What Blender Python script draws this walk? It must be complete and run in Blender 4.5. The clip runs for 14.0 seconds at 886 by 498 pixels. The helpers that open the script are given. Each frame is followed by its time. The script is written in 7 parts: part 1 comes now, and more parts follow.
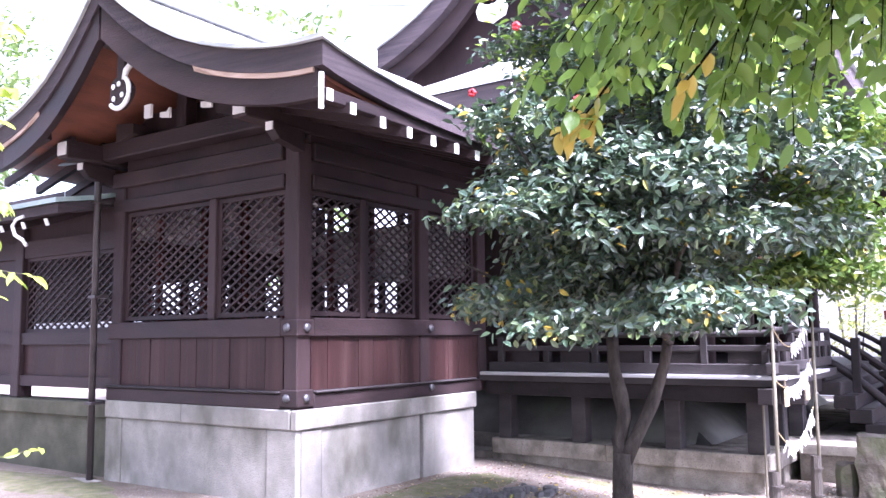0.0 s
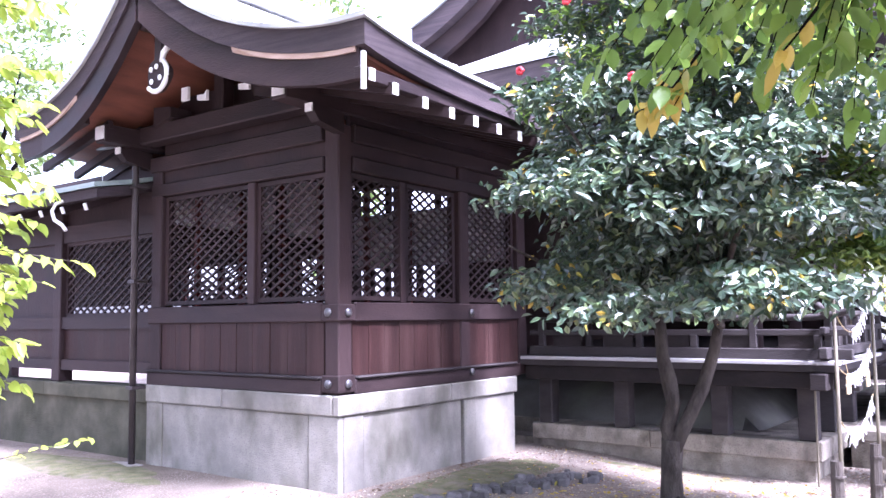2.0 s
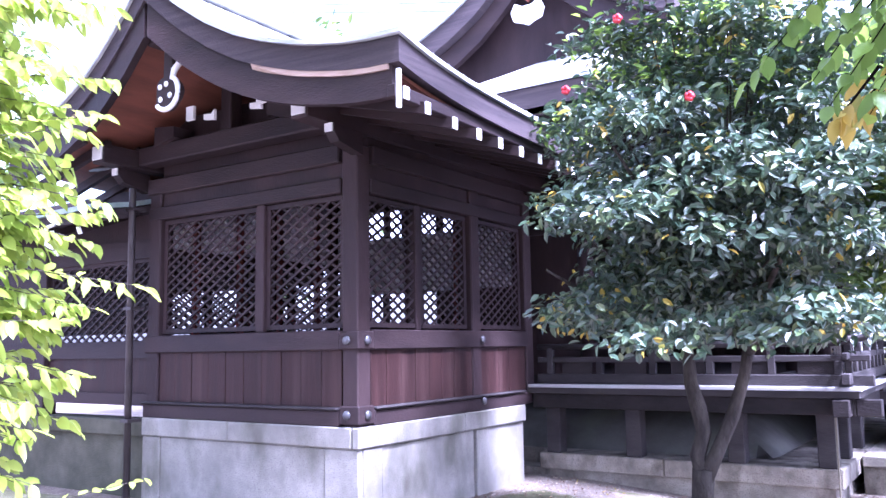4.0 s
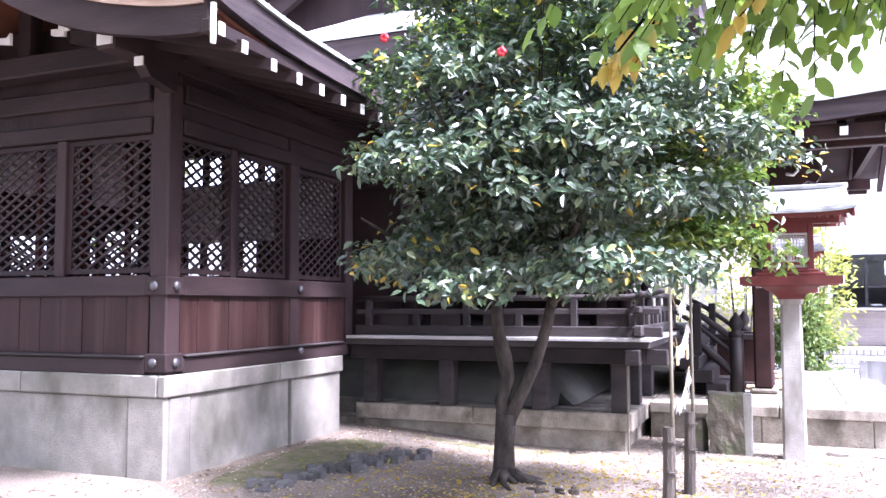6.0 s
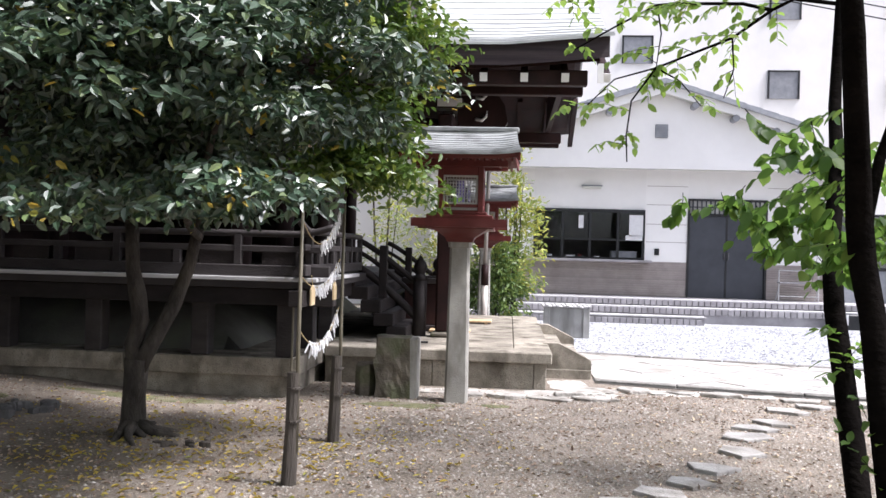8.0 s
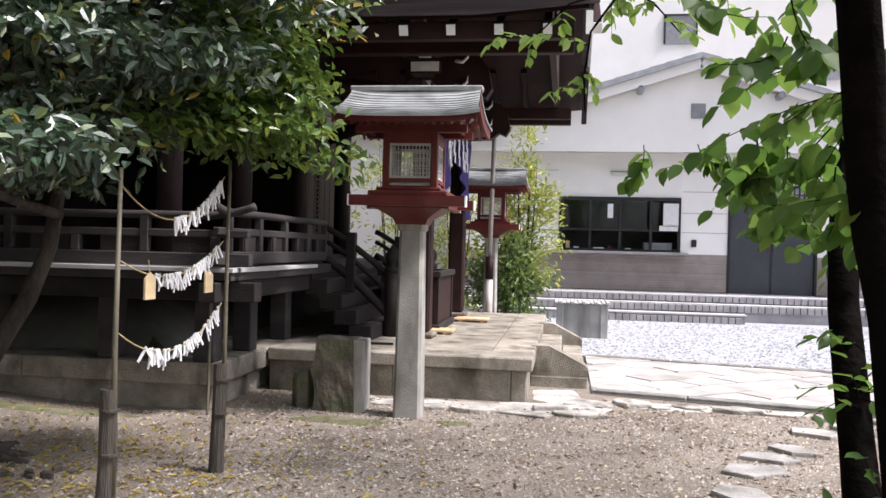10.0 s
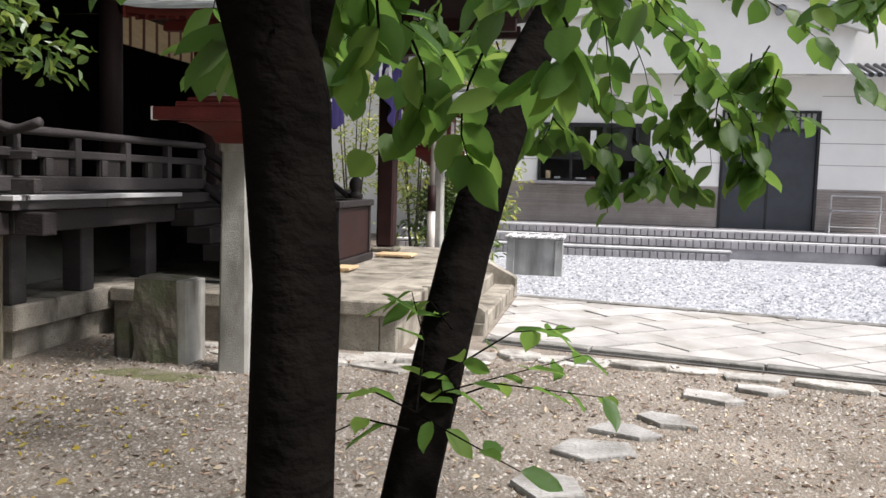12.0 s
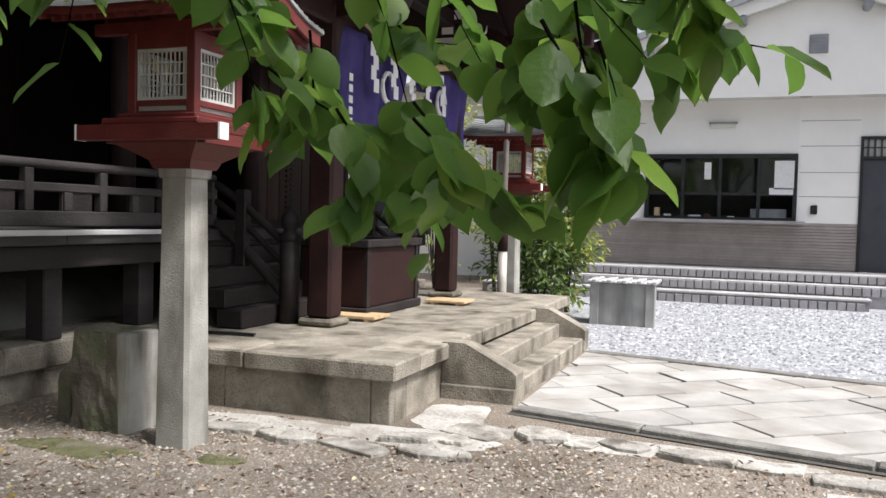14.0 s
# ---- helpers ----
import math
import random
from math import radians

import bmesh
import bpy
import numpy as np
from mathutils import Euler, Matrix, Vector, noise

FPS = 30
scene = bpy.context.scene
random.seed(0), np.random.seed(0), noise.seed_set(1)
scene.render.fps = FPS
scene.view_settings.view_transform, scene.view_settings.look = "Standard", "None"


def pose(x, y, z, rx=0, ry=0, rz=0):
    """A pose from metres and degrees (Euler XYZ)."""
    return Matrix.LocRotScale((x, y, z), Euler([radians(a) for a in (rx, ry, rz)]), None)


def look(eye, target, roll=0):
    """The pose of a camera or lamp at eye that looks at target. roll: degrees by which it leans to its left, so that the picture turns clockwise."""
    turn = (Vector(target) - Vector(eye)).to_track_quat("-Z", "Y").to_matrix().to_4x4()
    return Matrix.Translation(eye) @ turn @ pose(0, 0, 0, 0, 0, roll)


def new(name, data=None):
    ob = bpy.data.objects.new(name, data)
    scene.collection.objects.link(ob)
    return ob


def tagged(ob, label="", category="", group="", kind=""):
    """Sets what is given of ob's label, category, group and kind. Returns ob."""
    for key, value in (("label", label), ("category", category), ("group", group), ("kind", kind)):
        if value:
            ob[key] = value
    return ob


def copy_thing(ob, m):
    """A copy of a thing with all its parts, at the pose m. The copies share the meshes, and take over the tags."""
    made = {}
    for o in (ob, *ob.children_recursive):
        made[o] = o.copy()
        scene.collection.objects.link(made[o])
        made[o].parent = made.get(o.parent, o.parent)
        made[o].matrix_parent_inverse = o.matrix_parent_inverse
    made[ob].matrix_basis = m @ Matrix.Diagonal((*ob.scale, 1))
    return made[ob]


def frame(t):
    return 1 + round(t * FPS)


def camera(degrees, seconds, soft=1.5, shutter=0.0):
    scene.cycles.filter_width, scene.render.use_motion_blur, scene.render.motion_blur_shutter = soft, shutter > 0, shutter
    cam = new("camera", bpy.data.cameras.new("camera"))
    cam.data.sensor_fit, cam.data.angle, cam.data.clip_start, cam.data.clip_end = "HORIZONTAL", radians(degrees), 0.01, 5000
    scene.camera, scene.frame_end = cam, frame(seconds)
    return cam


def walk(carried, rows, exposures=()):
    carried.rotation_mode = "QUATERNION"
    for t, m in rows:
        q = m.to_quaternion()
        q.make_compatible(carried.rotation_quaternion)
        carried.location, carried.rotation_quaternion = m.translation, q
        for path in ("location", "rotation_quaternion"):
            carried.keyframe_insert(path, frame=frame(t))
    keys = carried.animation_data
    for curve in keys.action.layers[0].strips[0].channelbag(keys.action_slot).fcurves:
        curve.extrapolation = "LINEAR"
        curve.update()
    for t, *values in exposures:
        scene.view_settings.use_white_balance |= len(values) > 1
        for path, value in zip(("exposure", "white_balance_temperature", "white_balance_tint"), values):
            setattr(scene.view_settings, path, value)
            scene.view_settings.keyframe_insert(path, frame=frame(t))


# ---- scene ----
cam = camera(56.1, 14.0)
PATH = [
    (0, (0.449, 0.097, 1.551), (-0.68, 1.734, 1.763), -0.6),
    (0.5, (0.433, 0.089, 1.555), (-0.685, 1.718, 1.867), -0.9),
    (1, (0.392, 0.135, 1.574), (-0.732, 1.756, 1.905), -0.8),
    (1.5, (0.348, 0.192, 1.59), (-0.804, 1.804, 1.862), -0.5),
    (2, (0.263, 0.139, 1.579), (-0.923, 1.74, 1.748), -0.7),
    (2.2, (0.159, 0.123, 1.594), (-1.04, 1.719, 1.717), -1.0),
    (4.5, (-0.341, -0.022, 1.579), (-1.415, 1.639, 1.872), -0.6),
    (5, (-0.294, -0.04, 1.558), (-1.365, 1.615, 1.896), -0.2),
    (5.5, (-0.281, -0.096, 1.569), (-1.29, 1.608, 1.842), -0.2),
    (6, (-0.205, 0.038, 1.496), (-0.951, 1.889, 1.629), -0.2),
    (6.5, (-0.07, 0.143, 1.477), (-0.61, 2.069, 1.494), 0.4),
    (7, (0.128, 0.28, 1.427), (-0.29, 2.236, 1.421), 0.7),
    (7.5, (0.24, 0.463, 1.404), (-0.031, 2.445, 1.409), 1.2),
    (8, (0.373, 0.824, 1.425), (0.214, 2.818, 1.435), 1.6),
    (8.2, (0.453, 0.955, 1.426), (0.301, 2.949, 1.437), 2.0),
    (10.3, (1.317, 2.529, 1.349), (0.998, 4.503, 1.34), 1.5),
    (10.4, (1.386, 2.609, 1.369), (1.061, 4.583, 1.346), 1.5),
    (10.5, (1.415, 2.669, 1.379), (1.097, 4.644, 1.35), 1.6),
    (11, (1.719, 2.944, 1.396), (1.392, 4.915, 1.32), 1.6),
    (11.5, (2.014, 3.255, 1.372), (1.663, 5.22, 1.246), 1.8),
    (12, (2.297, 3.574, 1.333), (1.929, 5.533, 1.168), 1.6),
    (12.3, (2.369, 3.749, 1.307), (1.95, 5.697, 1.132), 1.7),
    (12.5, (2.493, 3.89, 1.296), (1.983, 5.817, 1.133), 1.0),
    (13, (2.653, 4.202, 1.325), (1.968, 6.075, 1.177), 1.1),
    (13.5, (2.71, 4.63, 1.316), (1.976, 6.487, 1.202), 1.2),
    (14, (2.855, 4.997, 1.305), (2.165, 6.872, 1.229), 1.4),
]
EXPOSURES = [(0.0, 3.2, 5350, 36), (2.2, 3.15, 5250, 38), (4.5, 3.3, 4800, 42), (5.4, 3.3, 4850, 42), (6.0, 3.05, 5500, 32), (6.6, 2.3, 5900, 22), (7.5, 1.45, 5900, 19), (8.2, 1.25, 6000, 17), (10.5, 1.08, 6150, 18), (11.5, 0.98, 6200, 15), (12.5, 0.80, 6200, 12), (14.0, 0.78, 6200, 12)]
walk(cam, [(t, look(eye, target, roll)) for t, eye, target, roll in PATH], EXPOSURES)

# ---- daylight: bright overcast ----
world = bpy.data.worlds.new("sky")
scene.world = world
world.use_nodes = True
wn, wl = world.node_tree.nodes, world.node_tree.links
sky = wn.new("ShaderNodeTexSky")
sky.sky_type, sky.sun_disc = "NISHITA", False
sky.sun_elevation, sky.sun_rotation = radians(56), radians(101)
sky.dust_density = 4.0
pale = wn.new("ShaderNodeHueSaturation")
pale.inputs["Saturation"].default_value = 0.35
wl.new(sky.outputs[0], pale.inputs["Color"])
wl.new(pale.outputs[0], wn["Background"].inputs[0])
wn["Background"].inputs[1].default_value = 0.12
sun_data = bpy.data.lights.new("sun", "SUN")
sun_data.energy, sun_data.angle, sun_data.color = 3.6, radians(10), (1.0, 0.95, 0.88)
sun = new("sun", sun_data)
sun.matrix_basis = look((0, 0, 0), (-0.68, 0.13, -1.05))


# ---- materials ----
def mat(name, c1, c2, scale=3.0, rough=0.7, bump=0.15, bscale=40.0, metal=0.0, spec=0.4, stretch=(1, 1, 1), rand=0.0, speck=None, through_light=0.0, stain=None):
    """c1 to c2 by broad noise, fine grain on top; rand varies the value from object to object."""
    m = bpy.data.materials.new(name)
    m.use_nodes = True
    n, l = m.node_tree.nodes, m.node_tree.links
    b = n["Principled BSDF"]
    pos = n.new("ShaderNodeNewGeometry")
    mp = n.new("ShaderNodeMapping")
    mp.inputs["Scale"].default_value = stretch
    l.new(pos.outputs["Position"], mp.inputs[0])
    n1 = n.new("ShaderNodeTexNoise")
    n1.inputs["Scale"].default_value, n1.inputs["Detail"].default_value, n1.inputs["Roughness"].default_value = scale, 6, 0.62
    l.new(mp.outputs[0], n1.inputs["Vector"])
    r1 = n.new("ShaderNodeValToRGB")
    r1.color_ramp.elements[0].position, r1.color_ramp.elements[0].color = 0.33, (*c1, 1)
    r1.color_ramp.elements[1].position, r1.color_ramp.elements[1].color = 0.67, (*c2, 1)
    l.new(n1.outputs[0], r1.inputs[0])
    col = r1.outputs[0]
    n2 = n.new("ShaderNodeTexNoise")
    n2.inputs["Scale"].default_value, n2.inputs["Detail"].default_value = bscale, 4
    l.new(mp.outputs[0], n2.inputs["Vector"])
    if speck:
        r2 = n.new("ShaderNodeValToRGB")
        r2.color_ramp.elements[0].position, r2.color_ramp.elements[0].color = 0.54, (0, 0, 0, 1)
        r2.color_ramp.elements[1].position, r2.color_ramp.elements[1].color = 0.66, (1, 1, 1, 1)
        l.new(n2.outputs[0], r2.inputs[0])
        mx = n.new("ShaderNodeMixRGB")
        mx.inputs[2].default_value = (*speck, 1)
        l.new(r2.outputs[0], mx.inputs[0])
        l.new(col, mx.inputs[1])
        col = mx.outputs[0]
    if stain:
        n3 = n.new("ShaderNodeTexNoise")
        n3.inputs["Scale"].default_value, n3.inputs["Detail"].default_value = stain[1], 5
        mp3 = n.new("ShaderNodeMapping")
        mp3.inputs["Scale"].default_value = stain[2] if len(stain) > 2 else (1, 1, 1)
        l.new(pos.outputs["Position"], mp3.inputs[0])
        l.new(mp3.outputs[0], n3.inputs["Vector"])
        r3 = n.new("ShaderNodeValToRGB")
        r3.color_ramp.elements[0].position, r3.color_ramp.elements[0].color = 0.5, (0, 0, 0, 1)
        r3.color_ramp.elements[1].position, r3.color_ramp.elements[1].color = 0.72, (1, 1, 1, 1)
        l.new(n3.outputs[0], r3.inputs[0])
        mx3 = n.new("ShaderNodeMixRGB")
        mx3.inputs[2].default_value = (*stain[0], 1)
        l.new(r3.outputs[0], mx3.inputs[0])
        l.new(col, mx3.inputs[1])
        col = mx3.outputs[0]
    if rand:
        oi = n.new("ShaderNodeObjectInfo")
        ad = n.new("ShaderNodeMath")
        ad.operation = "MULTIPLY_ADD"
        ad.inputs[1].default_value, ad.inputs[2].default_value = rand, 1 - rand / 2
        l.new(oi.outputs["Random"], ad.inputs[0])
        hs = n.new("ShaderNodeHueSaturation")
        l.new(ad.outputs[0], hs.inputs["Value"])
        l.new(col, hs.inputs["Color"])
        col = hs.outputs[0]
    l.new(col, b.inputs["Base Color"])
    b.inputs["Metallic"].default_value = metal
    b.inputs["Specular IOR Level"].default_value = spec
    rr = n.new("ShaderNodeMapRange")
    rr.inputs[3].default_value, rr.inputs[4].default_value = max(0.05, rough - 0.12), min(1, rough + 0.12)
    l.new(n1.outputs[0], rr.inputs[0])
    l.new(rr.outputs[0], b.inputs["Roughness"])
    bp = n.new("ShaderNodeBump")
    bp.inputs["Strength"].default_value, bp.inputs["Distance"].default_value = bump, 0.02
    l.new(n2.outputs[0], bp.inputs["Height"])
    l.new(bp.outputs[0], b.inputs["Normal"])
    if through_light:
        tr = n.new("ShaderNodeBsdfTranslucent")
        l.new(col, tr.inputs[0])
        ms = n.new("ShaderNodeMixShader")
        ms.inputs[0].default_value = through_light
        l.new(b.outputs[0], ms.inputs[1])
        l.new(tr.outputs[0], ms.inputs[2])
        l.new(ms.outputs[0], n["Material Output"].inputs[0])
    return m


def leaf_mat(name, c1, c2, c3, rough=0.35, glow=0.35, gloss=0.5, coat=0.0):
    """Leaves: the colour changes from leaf to leaf; light comes through."""
    m = bpy.data.materials.new(name)
    m.use_nodes = True
    n, l = m.node_tree.nodes, m.node_tree.links
    b = n["Principled BSDF"]
    g = n.new("ShaderNodeNewGeometry")
    r = n.new("ShaderNodeValToRGB")
    r.color_ramp.elements[0].color, r.color_ramp.elements[1].color = (*c1, 1), (*c3, 1)
    e = r.color_ramp.elements.new(0.7)
    e.color = (*c2, 1)
    l.new(g.outputs["Random Per Island"], r.inputs[0])
    l.new(r.outputs[0], b.inputs["Base Color"])
    b.inputs["Roughness"].default_value, b.inputs["Specular IOR Level"].default_value = rough, gloss
    b.inputs["Coat Weight"].default_value, b.inputs["Coat Roughness"].default_value = coat, 0.4
    nz = n.new("ShaderNodeTexNoise")
    nz.inputs["Scale"].default_value = 120
    l.new(g.outputs["Position"], nz.inputs["Vector"])
    bp = n.new("ShaderNodeBump")
    bp.inputs["Strength"].default_value, bp.inputs["Distance"].default_value = 0.15, 0.01
    l.new(nz.outputs[0], bp.inputs["Height"])
    l.new(bp.outputs[0], b.inputs["Normal"])
    tr = n.new("ShaderNodeBsdfTranslucent")
    warm = n.new("ShaderNodeHueSaturation")
    warm.inputs["Value"].default_value, warm.inputs["Hue"].default_value = 1.6, 0.485
    l.new(r.outputs[0], warm.inputs["Color"])
    l.new(warm.outputs[0], tr.inputs[0])
    ms = n.new("ShaderNodeMixShader")
    ms.inputs[0].default_value = glow
    l.new(b.outputs[0], ms.inputs[1])
    l.new(tr.outputs[0], ms.inputs[2])
    l.new(ms.outputs[0], n["Material Output"].inputs[0])
    return m


M_WOOD = mat("dark_stained_timber", (0.020, 0.0135, 0.0145), (0.044, 0.028, 0.028), 2.5, 0.55, 0.2, 60, spec=0.18, stretch=(1, 1, 0.25), rand=0.25)
M_WOODX = mat("dark_beam_timber", (0.019, 0.0135, 0.0145), (0.042, 0.028, 0.028), 2.5, 0.55, 0.2, 60, spec=0.18, stretch=(0.4, 0.4, 1.5), rand=0.2)
M_BOARD = mat("red_brown_boards", (0.019, 0.0095, 0.009), (0.036, 0.0165, 0.015), 4, 0.5, 0.2, 70, spec=0.18, stretch=(2.5, 2.5, 0.2), rand=0.35, stain=((0.052, 0.029, 0.026), 2.0, (3, 3, 0.15)))
M_SOFFIT = mat("reddish_soffit_boards", (0.09, 0.032, 0.020), (0.17, 0.062, 0.036), 3, 0.6, 0.2, 50, stretch=(2, 0.4, 1), rand=0.25)
M_GREYWOOD = mat("weathered_grey_timber", (0.024, 0.021, 0.0215), (0.056, 0.050, 0.049), 3, 0.6, 0.25, 60, spec=0.18, stretch=(0.5, 0.5, 1.5), rand=0.25)
M_STAIN = mat("worn_dark_timber", (0.014, 0.012, 0.012), (0.034, 0.028, 0.027), 3, 0.6, 0.25, 60, spec=0.18, stretch=(0.6, 0.6, 1), rand=0.25)
M_STONE = mat("pale_granite", (0.175, 0.168, 0.146), (0.315, 0.303, 0.265), 2.2, 0.85, 0.3, 90, spec=0.2, speck=(0.185, 0.178, 0.165), rand=0.15, stain=((0.105, 0.103, 0.078), 2.2, (1, 1, 0.55)))
M_STONE2 = mat("aged_platform_stone", (0.17, 0.152, 0.122), (0.38, 0.345, 0.285), 3.4, 0.9, 0.6, 75, spec=0.2, speck=(0.20, 0.176, 0.145), rand=0.22, stain=((0.062, 0.052, 0.038), 3.6, (1, 1, 0.6)))
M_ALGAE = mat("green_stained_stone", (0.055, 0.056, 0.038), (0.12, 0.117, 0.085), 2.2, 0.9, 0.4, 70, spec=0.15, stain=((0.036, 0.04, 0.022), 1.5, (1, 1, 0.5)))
M_MOSSROCK = mat("mossy_rough_rock", (0.075, 0.066, 0.052), (0.19, 0.165, 0.13), 5, 0.9, 0.8, 25, stain=((0.09, 0.11, 0.05), 3.0))
M_SLATE = mat("dark_flat_rock", (0.055, 0.053, 0.053), (0.14, 0.135, 0.13), 5, 0.75, 0.7, 30, rand=0.3)
M_FLAT = mat("pale_flat_rock", (0.25, 0.235, 0.21), (0.46, 0.44, 0.40), 6, 0.85, 1.0, 28, spec=0.2, rand=0.35, stain=((0.13, 0.115, 0.095), 4.0))
M_COPPER = mat("weathered_copper_sheet", (0.30, 0.31, 0.305), (0.50, 0.51, 0.495), 3, 0.45, 0.15, 50, metal=0.15, stretch=(0.5, 2, 2))
M_COPPERG = mat("green_copper_sheet", (0.24, 0.34, 0.32), (0.44, 0.52, 0.49), 4, 0.45, 0.15, 50, metal=0.1)
M_LROOF = mat("grey_weathered_sheet", (0.17, 0.18, 0.18), (0.33, 0.34, 0.335), 3, 0.5, 0.2, 50, stretch=(0.6, 9, 9), stain=((0.10, 0.10, 0.10), 3.0))
M_BARK = mat("dark_layered_bark_edge", (0.035, 0.028, 0.032), (0.075, 0.058, 0.06), 4, 0.7, 0.5, 80, spec=0.18, stretch=(0.3, 0.3, 6))
M_WHITE = mat("white_painted_tip", (0.74, 0.74, 0.72), (0.84, 0.84, 0.82), 6, 0.6, 0.1, 50)
M_PALEWOOD = mat("faded_trim_timber", (0.30, 0.20, 0.15), (0.45, 0.33, 0.26), 6, 0.6, 0.2, 60, stretch=(0.4, 0.4, 2))
M_BRASS = mat("dull_bronze_fitting", (0.06, 0.06, 0.065), (0.16, 0.16, 0.165), 12, 0.4, 0.2, 60, metal=0.6)
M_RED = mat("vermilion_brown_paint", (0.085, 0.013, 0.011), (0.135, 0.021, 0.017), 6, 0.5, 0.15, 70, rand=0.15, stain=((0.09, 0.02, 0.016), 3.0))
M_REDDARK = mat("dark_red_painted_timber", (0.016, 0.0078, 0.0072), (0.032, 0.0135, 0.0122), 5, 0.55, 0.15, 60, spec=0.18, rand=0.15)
M_PAPER = mat("white_paper", (0.76, 0.76, 0.77), (0.86, 0.86, 0.86), 20, 0.85, 0.1, 90, through_light=0.25)
M_SHOJI = mat("milky_panel", (0.55, 0.55, 0.52), (0.70, 0.70, 0.67), 8, 0.6, 0.05, 60, through_light=0.3)
M_EMA = mat("pale_plain_wood", (0.55, 0.42, 0.24), (0.68, 0.54, 0.33), 5, 0.6, 0.15, 80, stretch=(1, 1, 4))
M_PLANK = mat("new_cedar_board", (0.42, 0.29, 0.16), (0.58, 0.42, 0.25), 4, 0.6, 0.15, 70, stretch=(3, 0.5, 1))
M_ROPE = mat("straw_rope", (0.32, 0.24, 0.12), (0.50, 0.40, 0.22), 30, 0.9, 0.5, 120)
M_CLOTH = mat("violet_cotton_curtain", (0.045, 0.035, 0.14), (0.075, 0.055, 0.22), 5, 0.85, 0.15, 150, through_light=0.25)
M_PLASTER = mat("grey_white_plaster", (0.48, 0.48, 0.44), (0.62, 0.62, 0.57), 2, 0.85, 0.1, 60)
# pale lime turned dark: holds the shade under the hall floor
M_MOUND = mat("shade_darkened_lime_mound", (0.065, 0.066, 0.052), (0.15, 0.147, 0.128), 1.3, 0.85, 0.2, 40, stain=((0.16, 0.17, 0.12), 1.2))
M_WALLW = mat("white_siding", (0.74, 0.73, 0.71), (0.82, 0.81, 0.79), 0.8, 0.7, 0.05, 80, rand=0.05)
M_TILEBAND = mat("taupe_ribbed_tile", (0.27, 0.235, 0.22), (0.36, 0.32, 0.30), 3, 0.6, 0.15, 90, rand=0.15)
M_STEPTILE = mat("grey_step_tile", (0.23, 0.22, 0.23), (0.33, 0.32, 0.33), 3, 0.6, 0.2, 90, rand=0.2)
M_STEPTOP = mat("pale_step_edge", (0.36, 0.355, 0.355), (0.46, 0.455, 0.455), 3, 0.65, 0.1, 90)
M_FRAME = mat("black_anodised_frame", (0.016, 0.017, 0.018), (0.03, 0.031, 0.033), 4, 0.4, 0.05, 60, metal=0.3)
M_DOOR = mat("dark_blue_grey_door", (0.032, 0.036, 0.045), (0.05, 0.055, 0.066), 2, 0.45, 0.05, 60)
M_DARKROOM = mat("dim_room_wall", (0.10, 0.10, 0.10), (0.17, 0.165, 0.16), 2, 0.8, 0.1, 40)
M_GREYPAINT = mat("grey_vent_metal", (0.20, 0.21, 0.23), (0.28, 0.29, 0.31), 6, 0.5, 0.1, 60)
M_ROOFTILE = mat("grey_roof_tile", (0.22, 0.23, 0.25), (0.34, 0.35, 0.37), 5, 0.5, 0.2, 60, rand=0.1)
M_CONCRETE = mat("grey_concrete", (0.28, 0.28, 0.27), (0.42, 0.42, 0.41), 2.5, 0.85, 0.25, 60, stain=((0.18, 0.18, 0.17), 2.0, (2, 2, 0.4)))
M_BAMBOO = mat("old_bamboo", (0.10, 0.088, 0.06), (0.19, 0.17, 0.12), 8, 0.5, 0.2, 60, stretch=(2, 2, 0.3))
M_STAKE = mat("rough_dark_stake", (0.045, 0.038, 0.032), (0.10, 0.085, 0.07), 6, 0.85, 0.6, 50, stretch=(3, 3, 0.3))
M_CAMBARK = mat("camellia_bark", (0.03, 0.026, 0.022), (0.085, 0.074, 0.062), 7, 0.9, 0.7, 45, spec=0.15, stretch=(1.5, 1.5, 0.5))
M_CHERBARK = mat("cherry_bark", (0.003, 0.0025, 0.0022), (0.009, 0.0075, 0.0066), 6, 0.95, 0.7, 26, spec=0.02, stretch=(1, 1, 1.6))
M_DIRT = mat("packed_dirt_with_grit", (0.14, 0.115, 0.091), (0.265, 0.226, 0.184), 1.6, 0.9, 1.0, 55, spec=0.2, speck=(0.34, 0.30, 0.255), stain=((0.10, 0.082, 0.062), 0.6))
M_MOSS = mat("short_moss", (0.085, 0.090, 0.038), (0.17, 0.165, 0.085), 9, 0.95, 0.9, 60, stain=((0.20, 0.175, 0.135), 6.0))
M_POST = mat("chipped_post_granite", (0.25, 0.24, 0.215), (0.40, 0.39, 0.355), 3.0, 0.85, 0.3, 110, spec=0.2, stain=((0.13, 0.12, 0.10), 2.6, (2, 2, 0.5)))
M_KERB = mat("weathered_shadowed_kerb_stone", (0.11, 0.105, 0.095), (0.25, 0.24, 0.22), 4, 0.9, 0.6, 60, spec=0.2, rand=0.3)
M_PAVER = mat("pale_paving_stone", (0.29, 0.276, 0.258), (0.42, 0.405, 0.382), 2.2, 0.8, 0.25, 70, spec=0.25, rand=0.3, stain=((0.24, 0.22, 0.19), 1.5))
M_STEPPER = mat("slaty_stepping_stone", (0.25, 0.24, 0.225), (0.42, 0.405, 0.38), 5, 0.8, 0.6, 40, spec=0.2, rand=0.35, stain=((0.14, 0.125, 0.105), 3.0))
